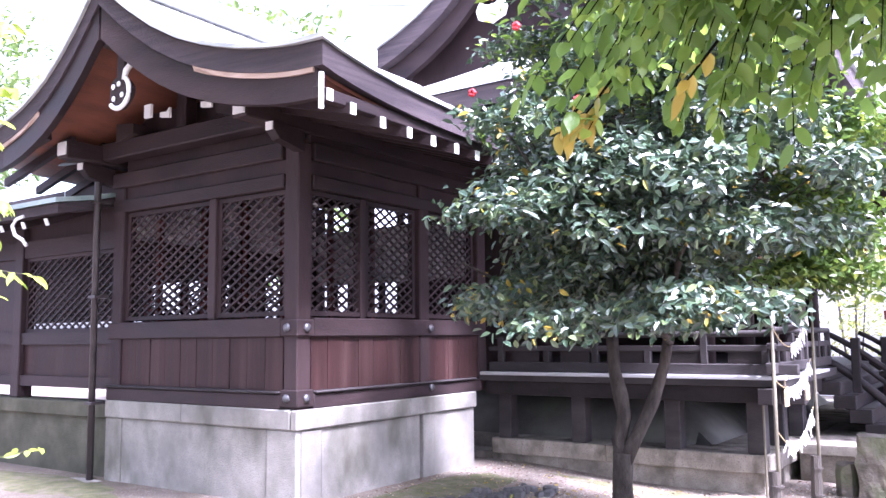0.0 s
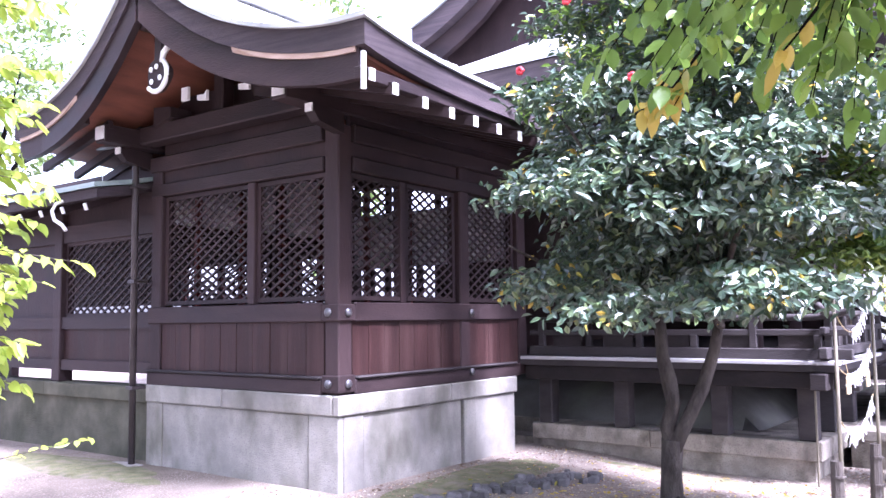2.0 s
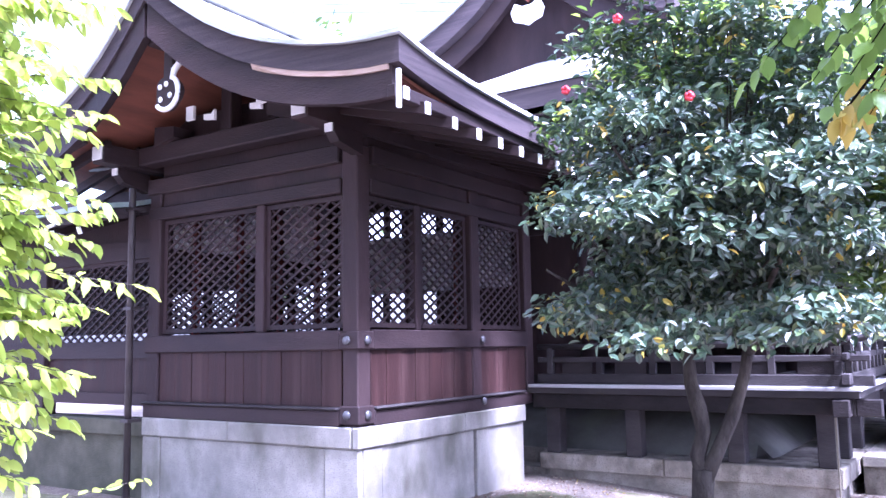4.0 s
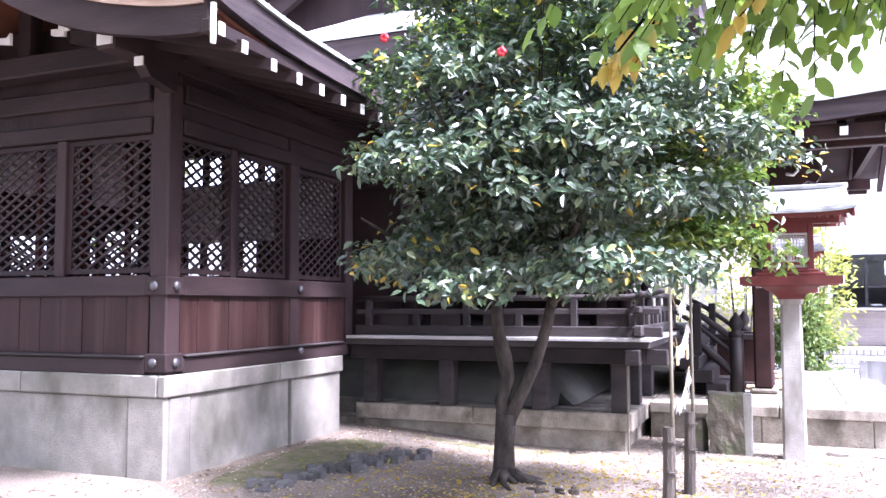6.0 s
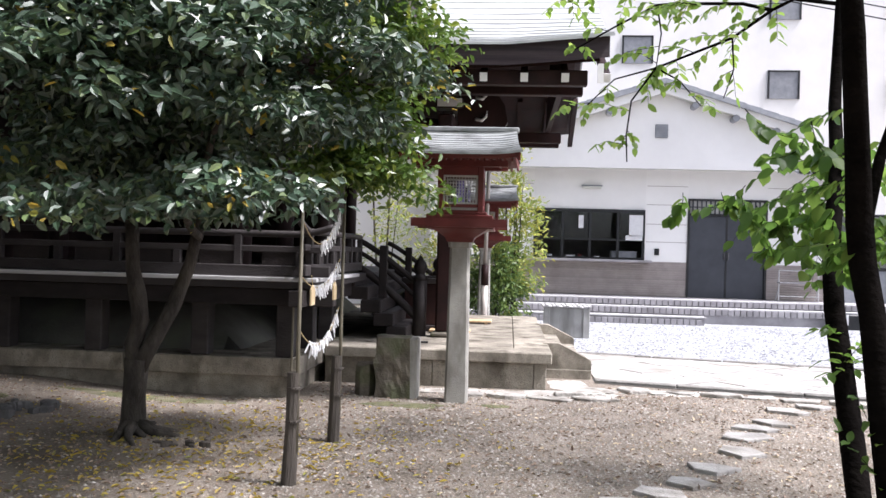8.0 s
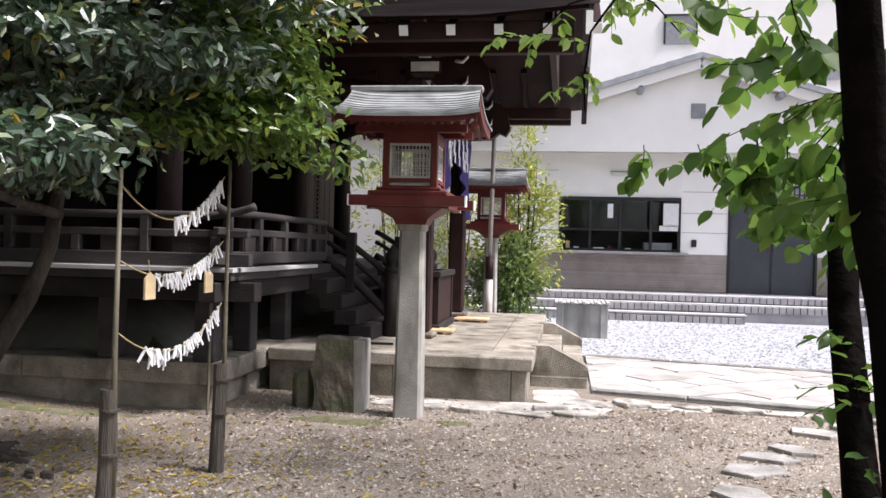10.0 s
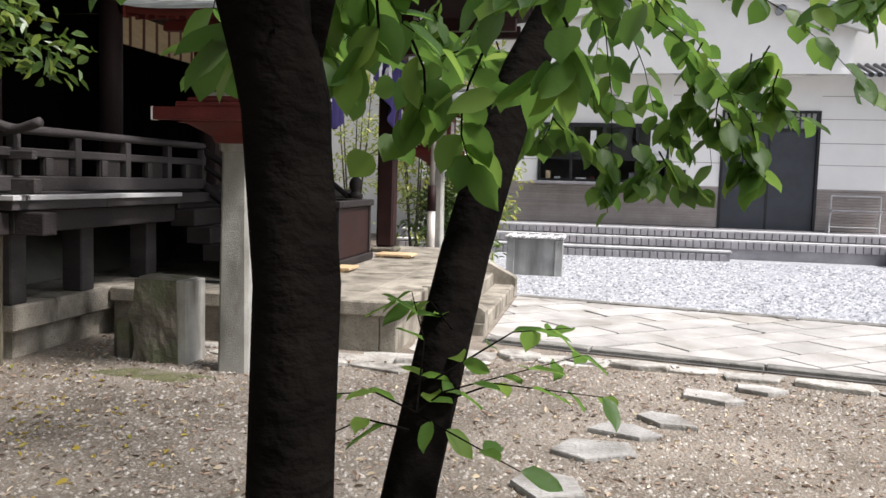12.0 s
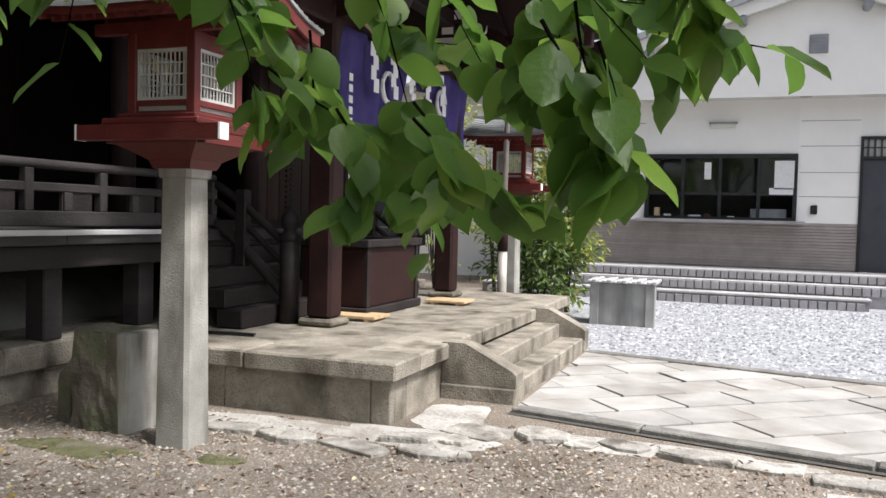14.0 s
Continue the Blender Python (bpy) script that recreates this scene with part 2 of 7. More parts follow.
M_CEMENT = mat("crumbled_cement", (0.30, 0.285, 0.26), (0.48, 0.465, 0.43), 4, 0.9, 0.9, 30, spec=0.2, stain=((0.20, 0.175, 0.145), 2.5))
M_JOINT = mat("dark_joint_mortar", (0.055, 0.05, 0.045), (0.10, 0.095, 0.085), 6, 0.9, 0.4, 60)
M_WGRAVEL = mat("white_gravel", (0.19, 0.195, 0.21), (0.36, 0.365, 0.38), 9, 0.9, 1.0, 32, spec=0.2, speck=(0.48, 0.49, 0.50))
M_GLASS = bpy.data.materials.new("window_glass")
M_GLASS.use_nodes = True
_b = M_GLASS.node_tree.nodes["Principled BSDF"]
_b.inputs["Base Color"].default_value, _b.inputs["Roughness"].default_value = (0.85, 0.92, 0.9, 1), 0.02
_b.inputs["Transmission Weight"].default_value, _b.inputs["IOR"].default_value = 1.0, 1.45
M_PIPE = mat("dark_brown_pipe", (0.03, 0.024, 0.024), (0.055, 0.045, 0.044), 6, 0.45, 0.05, 60)
M_GALV = mat("pale_metal_pipe", (0.36, 0.33, 0.30), (0.50, 0.46, 0.42), 6, 0.5, 0.1, 60, metal=0.2)
M_LCAM = leaf_mat("camellia_leaves", (0.022, 0.050, 0.027), (0.040, 0.078, 0.037), (0.10, 0.14, 0.038), 0.42, 0.10, 0.8, 0.45)
M_LYEL = leaf_mat("yellowed_leaves", (0.30, 0.22, 0.03), (0.42, 0.33, 0.05), (0.22, 0.23, 0.04), 0.5, 0.3)
M_LCHE = leaf_mat("cherry_leaves", (0.055, 0.125, 0.022), (0.085, 0.17, 0.030), (0.15, 0.24, 0.045), 0.45, 0.6)
M_LSPRAY = leaf_mat("light_spray_leaves", (0.12, 0.22, 0.04), (0.18, 0.30, 0.055), (0.26, 0.36, 0.08), 0.45, 0.6)
M_LBRI = leaf_mat("young_yellow_green_leaves", (0.19, 0.28, 0.045), (0.30, 0.37, 0.06), (0.13, 0.23, 0.035), 0.4, 0.5)
M_LFRESH = leaf_mat("fresh_green_leaves", (0.05, 0.10, 0.018), (0.09, 0.16, 0.025), (0.20, 0.25, 0.04), 0.35, 0.3, 0.6)
M_LBOUGH = leaf_mat("bough_leaves", (0.075, 0.145, 0.024), (0.125, 0.215, 0.034), (0.22, 0.31, 0.05), 0.4, 0.5)
M_LBUSH = leaf_mat("light_shrub_leaves", (0.15, 0.21, 0.05), (0.25, 0.29, 0.065), (0.40, 0.38, 0.07), 0.5, 0.35)
M_LFAR = leaf_mat("far_tree_leaves", (0.06, 0.11, 0.03), (0.11, 0.17, 0.045), (0.17, 0.24, 0.06), 0.5, 0.35)
M_LITTER = leaf_mat("dry_fallen_leaves", (0.16, 0.105, 0.075), (0.32, 0.24, 0.175), (0.52, 0.44, 0.30), 0.8, 0.05)
M_PETAL = mat("red_petal", (0.45, 0.02, 0.03), (0.6, 0.05, 0.06), 20, 0.5, 0.05, 60)


# ---- building blocks ----
def thing(name, loc, label, category, group="", kind=""):
    e = new(name)
    e.location = loc
    e.empty_display_size = 0.2
    return tagged(e, label, category, group, kind)


def part(name, bm, material, parent=None, label="", smooth=False):
    me = bpy.data.meshes.new(name)
    bm.normal_update()
    bm.to_mesh(me)
    bm.free()
    me.materials.append(material)
    if smooth:
        for p in me.polygons:
            p.use_smooth = True
    ob = new(name, me)
    if parent is not None:
        ob.parent = parent
        if parent.type == "EMPTY":
            ob.matrix_parent_inverse = Matrix.Translation(parent.location).inverted()
    if label:
        ob["label"] = label
    return ob


def add_mesh(name, verts, faces, material, parent=None, smooth=False):
    me = bpy.data.meshes.new(name)
    me.from_pydata(verts, [], faces)
    me.materials.append(material)
    if smooth:
        for p in me.polygons:
            p.use_smooth = True
    ob = new(name, me)
    if parent is not None:
        ob.parent = parent
        if parent.type == "EMPTY":
            ob.matrix_parent_inverse = Matrix.Translation(parent.location).inverted()
    return ob


def box(x0, x1, y0, y1, z0, z1, bev=0.0, bm=None, m=None):
    own = bm is None
    bm = bm or bmesh.new()
    vs = [bm.verts.new((x, y, z)) for z in (z0, z1) for y in (y0, y1) for x in (x0, x1)]
    for f in ((0, 2, 3, 1), (4, 5, 7, 6), (0, 1, 5, 4), (2, 6, 7, 3), (0, 4, 6, 2), (1, 3, 7, 5)):
        bm.faces.new([vs[i] for i in f])
    if bev and own:
        bmesh.ops.bevel(bm, geom=bm.edges[:], offset=bev, segments=1, affect="EDGES")
    if m is not None:
        bmesh.ops.transform(bm, matrix=m, verts=vs if not own else bm.verts[:])
    return bm


def beam(p, q, w, h, bm=None, up=(0, 0, 1), bev=0.0):
    """A bar from p to q, w wide and h high."""
    p, q = Vector(p), Vector(q)
    d = (q - p).normalized()
    s = d.cross(Vector(up))
    s = s.normalized() if s.length > 1e-4 else Vector((1, 0, 0))
    u = s.cross(d).normalized()
    own = bm is None
    bm = bm or bmesh.new()
    vs = [bm.verts.new(o + s * a + u * b) for o in (p, q) for a, b in ((-w / 2, -h / 2), (w / 2, -h / 2), (w / 2, h / 2), (-w / 2, h / 2))]
    for f in ((3, 2, 1, 0), (4, 5, 6, 7), (0, 1, 5, 4), (1, 2, 6, 5), (2, 3, 7, 6), (3, 0, 4, 7)):
        bm.faces.new([vs[i] for i in f])
    if bev and own:
        bmesh.ops.bevel(bm, geom=bm.edges[:], offset=bev, segments=1, affect="EDGES")
    return bm


def tube(pts, radii, n=8, bm=None, wobble=0.0, flat=1.0):
    bm = bm or bmesh.new()
    pts = [Vector(p) for p in pts]
    rings = []
    ref = Vector((0.3, 0.2, 1)) if abs((pts[-1] - pts[0]).normalized().z) < 0.8 else Vector((1, 0.2, 0))
    for i, p in enumerate(pts):
        d = (pts[min(i + 1, len(pts) - 1)] - pts[max(i - 1, 0)]).normalized()
        s = d.cross(ref).normalized()
        u = s.cross(d)
        r = radii[i] if isinstance(radii, (list, tuple)) else radii
        rings.append([bm.verts.new(p + (s * math.cos(a) + u * math.sin(a) * flat) * r * (1 + wobble * noise.noise((p + s * math.cos(a) + u * math.sin(a)) * 3)))
                      for a in [2 * math.pi * k / n for k in range(n)]])
    for a, b in zip(rings, rings[1:]):
        for k in range(n):
            bm.faces.new((a[k], a[(k + 1) % n], b[(k + 1) % n], b[k]))
    bm.faces.new(rings[0][::-1])
    bm.faces.new(rings[-1])
    return bm


def extrude_poly(pts, axis, a, b, bm=None):
    """A flat outline in the plane across axis, drawn out from a to b."""
    bm = bm or bmesh.new()

    def at(p, v):
        return {"x": (v, p[0], p[1]), "y": (p[0], v, p[1]), "z": (p[0], p[1], v)}[axis]
    lo = [bm.verts.new(at(p, a)) for p in pts]
    hi = [bm.verts.new(at(p, b)) for p in pts]
    bm.faces.new(lo)
    bm.faces.new(hi[::-1])
    for i in range(len(pts)):
        j = (i + 1) % len(pts)
        bm.faces.new((lo[j], lo[i], hi[i], hi[j]))
    bmesh.ops.recalc_face_normals(bm, faces=bm.faces[:])
    return bm


def sheet(fn, us, vs, th, bm=None):
    """A curved slab: fn(u, v) gives its upper side; th is its thickness downwards."""
    bm = bm or bmesh.new()
    top = [[bm.verts.new(fn(u, v)) for v in vs] for u in us]
    low = [[bm.verts.new(Vector(fn(u, v)) - Vector((0, 0, th))) for v in vs] for u in us]
    for i in range(len(us) - 1):
        for j in range(len(vs) - 1):
            bm.faces.new((top[i][j], top[i + 1][j], top[i + 1][j + 1], top[i][j + 1]))
            bm.faces.new((low[i][j + 1], low[i + 1][j + 1], low[i + 1][j], low[i][j]))
    for i in range(len(us) - 1):
        for j in (0, len(vs) - 1):
            bm.faces.new((top[i][j], low[i][j], low[i + 1][j], top[i + 1][j]))
    for j in range(len(vs) - 1):
        for i in (0, len(us) - 1):
            bm.faces.new((top[i][j], top[i][j + 1], low[i][j + 1], low[i][j]))
    bmesh.ops.recalc_face_normals(bm, faces=bm.faces[:])
    return bm


def lerp_table(table, d):
    for (a, za), (b, zb) in zip(table, table[1:]):
        if d <= b:
            return za + (zb - za) * (d - a) / (b - a)
    return table[-1][1]


def steps_of(a, b, n):
    return [a + (b - a) * i / n for i in range(n + 1)]


def smooth01(v):
    v = max(0.0, min(1.0, v))
    return v * v * (3 - 2 * v)


def ground_z(x, y):
    rise = 0.13 * smooth01((-2.4 - x) / 2.2) * smooth01((y - 2.0) / 3.0)
    return rise + 0.012 * noise.noise((x * 0.7, y * 0.7, 0.3))


# ---- the ground ----
def make_ground():
    xs = [-300, -120, -50, -25, -14] + steps_of(-11, 9, 80) + [12, 18, 30, 60, 130, 300]
    ys = [-300, -120, -50, -20, -8] + steps_of(-3, 12, 60) + [14, 18, 24, 34, 60, 130, 300]
    verts = [(x, y, ground_z(x, y) if -12 < x < 10 and -4 < y < 13 else 0.0) for y in ys for x in xs]
    w = len(xs)
    faces = [(j * w + i, j * w + i + 1, (j + 1) * w + i + 1, (j + 1) * w + i) for j in range(len(ys) - 1) for i in range(w - 1)]
    return tagged(add_mesh("ground", verts, faces, M_DIRT, smooth=True), "packed pale dirt ground with grit and dry leaves", "ground", kind="structure")


make_ground()
TILT_Y = -0.21  # the paved approach runs at a slight angle


def path_y(x, v):
    return v + TILT_Y * (x - 1.4)


gv = []
for x in (-1.0, 1.4, 6.0, 14.0):
    gv += [(x, path_y(x, 13.2), 0.012), (x, 21.2, 0.012)]
tagged(add_mesh("gravel_court", gv, [(0, 2, 3, 1), (2, 4, 5, 3), (4, 6, 7, 5)], M_WGRAVEL), "white crushed gravel court before the pale building", "gravel", kind="structure")


# ---- side hall: stone base, timber walls with lattice, curved gable roof ----
EX, SY, WX = -4.69, 5.32, -7.42   # east face, south face, west end
hall = thing("side_hall", (-6.1, 6.8, 0), "dark timber hall with diamond lattice and curved gable roof", "shrine building")
base = part("stone_base", box(WX - 0.02, EX - 0.05, SY + 0.05, 8.10, -0.1, 0.77), M_STONE, hall, "pale granite base")
# granite facing pieces and the coping
for a, b in ((WX, -7.16), (-7.155, -5.05), (-5.045, EX + 0.005)):
    bm = box(a, b, SY - (0.012 if b - a < 0.5 else 0.0), SY + 0.05, -0.1, 0.765, 0.008)
    part("granite_block", bm, M_STONE, base)
for a, b in ((SY + 0.05, 5.62), (5.625, 7.10), (7.14, 7.34), (7.345, 8.13)):
    bm = box(EX - 0.05, EX + (0.012 if b - a < 0.5 else 0.0), a, b, -0.1, 0.765, 0.008)
    part("granite_block", bm, M_STONE, base)
for a, b in ((WX, -6.2), (-6.195, EX - 0.055)):
    part("coping_stone", box(a, b, SY - 0.03, SY + 0.3, 0.77, 0.945, 0.012), M_STONE, base)
for a, b in ((SY - 0.03, 6.9), (6.905, 8.15)):
    part("coping_stone", box(EX - 0.05, EX + 0.03, a, b, 0.77, 0.945, 0.012), M_STONE, base)

# posts
POSTS = [(EX - 0.09, SY + 0.09), (EX - 0.09, 7.21), (EX - 0.09, 8.35), (WX + 0.1, SY + 0.09), (WX + 0.1, 8.35), (WX + 0.1, 7.0)]
for x, y in POSTS:
    part("post", box(x - 0.085, x + 0.085, y - 0.085, y + 0.085, 0.95, 3.3, 0.012), M_WOOD, hall)


def hbeam(name, x0, x1, y0, y1, z0, z1, material=None, parent=None, bev=0.01):
    return part(name, box(x0, x1, y0, y1, z0, z1, bev), material or M_WOODX, parent or hall)


for z0, z1, o in ((0.945, 1.075, 0.02), (1.57, 1.74, 0.015), (2.90, 3.03, 0.0), (3.16, 3.32, 0.02)):
    hbeam("rail_beam", WX, EX - 0.19, SY - o, SY + 0.14, z0, z1)
    hbeam("rail_beam", EX - 0.15, EX + o, SY + 0.19, 8.27, z0, z1)
    hbeam("rail_beam", WX - o, WX + 0.15, SY + 0.19, 8.27, z0, z1)
# corner plates of the beams with round nail covers
for z in (1.04, 1.65):
    hbeam("beam_end", EX - 0.19, EX + 0.022, SY - 0.022, SY + 0.19, z - 0.075, z + 0.075)
    for x, y, ax in ((EX - 0.10, SY - 0.03, 0), (EX + 0.03, SY + 0.09, 1), (EX + 0.03, 7.27, 1)):
        if y > 7 and z > 1.7:
            continue
        bm = bmesh.new()
        bmesh.ops.create_uvsphere(bm, u_segments=12, v_segments=6, radius=0.04)
        for v in bm.verts:
            v.co = Vector((v.co.x + x, v.co.y * 0.55 + y, v.co.z + z)) if ax == 0 else Vector((v.co.x * 0.55 + x, v.co.y + y, v.co.z + z))
        part("nail_cover", bm, M_BRASS, hall, "dull metal nail cover", smooth=True)
hbeam("cap_rail", EX - 0.10, EX + 0.045, SY + 0.20, 8.15, 1.076, 1.10, M_GREYWOOD)
hbeam("cap_rail", WX, EX - 0.2, SY - 0.045, SY + 0.1, 1.076, 1.10, M_GREYWOOD)

# wainscot boards
x = WX + 0.2
while x < EX - 0.25:
    w = min(0.235, EX - 0.19 - x)
    part("board", box(x + 0.002, x + w - 0.002, SY + 0.02 + 0.003 * math.sin(x * 37), SY + 0.07, 1.10, 1.57, 0.003), M_BOARD, hall)
    x += 0.235
y = SY + 0.19
while y < 8.2:
    w = min(0.215, 8.26 - y)
    part("board", box(EX - 0.07, EX - 0.02 + 0.003 * math.sin(y * 41), y + 0.002, y + w - 0.002, 1.10, 1.57, 0.003), M_BOARD, hall)
    y += 0.215
# upper plank wall over the lattice
part("upper_wall", box(WX + 0.18, EX - 0.19, SY + 0.04, SY + 0.09, 3.03, 3.9), M_WOOD, hall)
part("upper_wall", box(EX - 0.09, EX - 0.04, SY + 0.19, 8.27, 3.03, 3.6), M_WOOD, hall)
part("upper_wall", box(WX + 0.04, WX + 0.09, SY + 0.19, 8.27, 3.03, 3.6), M_WOOD, hall)
part("back_wall", box(WX + 0.19, EX - 0.19, 8.28, 8.36, 0.95, 1.85), M_WOOD, hall)
part("back_wall", box(WX + 0.19, EX - 0.19, 8.28, 8.36, 2.25, 2.95), M_WALLW, hall, "pale plaster band inside")
part("back_wall", box(WX + 0.19, EX - 0.19, 8.28, 8.36, 3.3, 3.6), M_WOOD, hall)
part("back_wall", box(-5.9, EX - 0.19, 8.28, 8.36, 1.85, 2.25), M_WOOD, hall)
for x in (-7.0, -6.72, -6.2, -5.6):
    part("inner_bar", box(x, x + 0.07, 8.29, 8.35, 1.85, 2.25), M_WOOD, hall)
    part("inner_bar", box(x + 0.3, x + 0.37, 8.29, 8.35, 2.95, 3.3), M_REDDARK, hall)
part("side_board", box(WX + 0.153, WX + 0.165, SY + 0.19, 8.27, 2.62, 3.34), M_WALLW, hall, "pale plaster band inside")
for y in (5.75, 6.35, 6.95, 7.6):
    part("inner_post", box(WX + 0.168, WX + 0.225, y, y + 0.06, 1.07, 3.3), M_RED, hall, "red-painted inner post")
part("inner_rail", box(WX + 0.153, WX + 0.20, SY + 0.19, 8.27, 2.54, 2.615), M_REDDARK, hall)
for x in (-7.0, -6.3, -5.6):
    part("inner_post", box(x, x + 0.06, 8.20, 8.27, 1.07, 3.3), M_RED, hall, "red-painted inner post")
part("room_floor", box(WX + 0.16, EX - 0.16, SY + 0.15, 8.27, 1.0, 1.07), M_STAIN, hall)


def lattice(name, origin, along, width, z0, z1, parent, pitch=0.145, w=0.021, t=0.014, rise=0.62):
    """A framed window of crossed slats; origin is a lower end, along a unit vector in plan."""
    o, a = Vector(origin), Vector(along)
    nrm = Vector((a.y, -a.x, 0))
    win = part(name, beam(o + a * 0.02 + Vector((0, 0, z0 + 0.02)), o + a * (width - 0.02) + Vector((0, 0, z0 + 0.02)), 0.05, 0.04), M_WOODX, parent, "diamond lattice window")
    part("frame_bar", beam(o + a * 0.02 + Vector((0, 0, z1 - 0.02)), o + a * (width - 0.02) + Vector((0, 0, z1 - 0.02)), 0.05, 0.04), M_WOODX, win)
    for u in (0.02, width - 0.02):
        part("frame_bar", beam(o + a * u + Vector((0, 0, z0)), o + a * u + Vector((0, 0, z1)), 0.05, 0.04, up=nrm), M_WOOD, win)
    h = z1 - z0
    k = -int(h / (rise * pitch)) - 1
    while k * pitch < width:
        c = k * pitch
        for sgn in (1, -1):
            s0, s1 = max(0, -c), min(h / rise, width - c)   # run along the wall; the slats rise less than they run
            if s1 - s0 > 0.06:
                u0, u1 = c + s0, c + s1
                if sgn < 0:
                    u0, u1 = width - u0, width - u1
                off = nrm * (t * 0.5 * sgn)
                part("slat", beam(o + off + a * u0 + Vector((0, 0, z0 + s0 * rise)), o + off + a * u1 + Vector((0, 0, z0 + s1 * rise)), t, w), M_WOODX, win)
        k += 1
    return win


lattice("lattice_window", (WX + 0.19, SY + 0.08, 0), (1, 0, 0), 1.33, 1.76, 2.89, hall)
lattice("lattice_window", (-5.80, SY + 0.08, 0), (1, 0, 0), 0.92, 1.76, 2.89, hall)
part("post", box(-5.90, -5.80, SY + 0.02, SY + 0.14, 1.74, 2.9, 0.008), M_WOOD, hall)
lattice("lattice_window", (EX - 0.08, SY + 0.19, 0), (0, 1, 0), 0.80, 1.76, 2.89, hall)
lattice("lattice_window", (EX - 0.08, 6.30, 0), (0, 1, 0), 0.81, 1.76, 2.89, hall)
lattice("lattice_window", (EX - 0.08, 7.31, 0), (0, 1, 0), 0.94, 1.76, 2.89, hall)
lattice("lattice_window", (WX + 0.08, SY + 0.19, 0), (0, 1, 0), 1.40, 1.76, 2.89, hall)
lattice("lattice_window", (WX + 0.08, 7.10, 0), (0, 1, 0), 1.15, 1.76, 2.89, hall)
part("post", box(EX - 0.14, EX - 0.04, 6.21, 6.29, 1.74, 2.9, 0.008), M_WOOD, hall)
for y0, y1 in ((SY + 0.19, 7.0), (7.1, 8.27)):
    part("wainscot", box(WX + 0.03, WX + 0.08, y0, y1, 1.10, 1.57), M_BOARD, hall)

# roof: ridge along y, concave slopes, gable leaning out towards the ridge
RX = -6.10
S_PROF = [(0, 4.76), (0.35, 4.46), (0.7, 4.22), (1.0, 4.06), (1.3, 3.95), (1.6, 3.87), (1.9, 3.82), (2.2, 3.785), (2.53, 3.775), (2.7, 3.775)]


def s_roof(u, v, lift=0.0):
    d = abs(u)
    y0 = 4.20 + 0.22 * min(1, d / 2.0)
    y = y0 + (9.0 - y0) * v
    z = lerp_table(S_PROF, d) - 0.20 * (1 - math.exp(-(y - y0) / 0.8)) * min(1, d / 2.5) ** 2
    return (RX + u, y, z + lift)


US = [-2.53 + 5.06 * i / 36 for i in range(37)]
VS = [0, 0.04, 0.08, 0.13, 0.19, 0.26, 0.35, 0.5, 0.75, 1.0]
part("roof", sheet(lambda u, v: s_roof(u, v), US, VS, 0.035), M_COPPER, hall, "weathered pale copper roof skin", smooth=False)
part("roof_edge", sheet(lambda u, v: s_roof(u * 0.988, 0.006 + v * 0.99, -0.037), US, VS, 0.19), M_BARK, hall, "thick dark layered roof edge")
part("eave_lining", sheet(lambda u, v: s_roof(u * 0.955, 0.02 + v * 0.97, -0.235), US, VS, 0.03), M_SOFFIT, hall, "reddish boards under the eaves")
part("ridge_cap", box(RX - 0.11, RX + 0.11, 4.42, 9.0, 4.74, 4.95, 0.02), M_COPPER, hall)
# standing seams down both slopes
for k in range(1, 22):
    v = 0.045 * k
    part("sheet_seam", sheet(lambda u, w: s_roof(u, w, 0.010), US, [v - 0.0012, v + 0.0012], 0.012), M_LROOF, hall)
# ridge-end ornament: a flared tile with a curl on either side
orn = part("ridge_ornament", extrude_poly([(RX - 0.17, 4.74), (RX + 0.17, 4.74), (RX + 0.13, 4.90), (RX + 0.18, 5.06), (RX + 0.09, 5.10), (RX + 0.05, 5.22), (RX - 0.05, 5.22), (RX - 0.09, 5.10), (RX - 0.18, 5.06), (RX - 0.13, 4.90)], "y", 4.27, 4.41), M_ROOFTILE, hall, "grey curled ridge-end tile")
for s in (-1, 1):
    part("curl", tube([(RX + s * 0.09 + 0.045 * math.cos(a), 4.255, 4.87 + 0.045 * math.sin(a)) for a in [0.5 * k for k in range(12)]], 0.014, 6), M_COPPERG, orn, smooth=True)
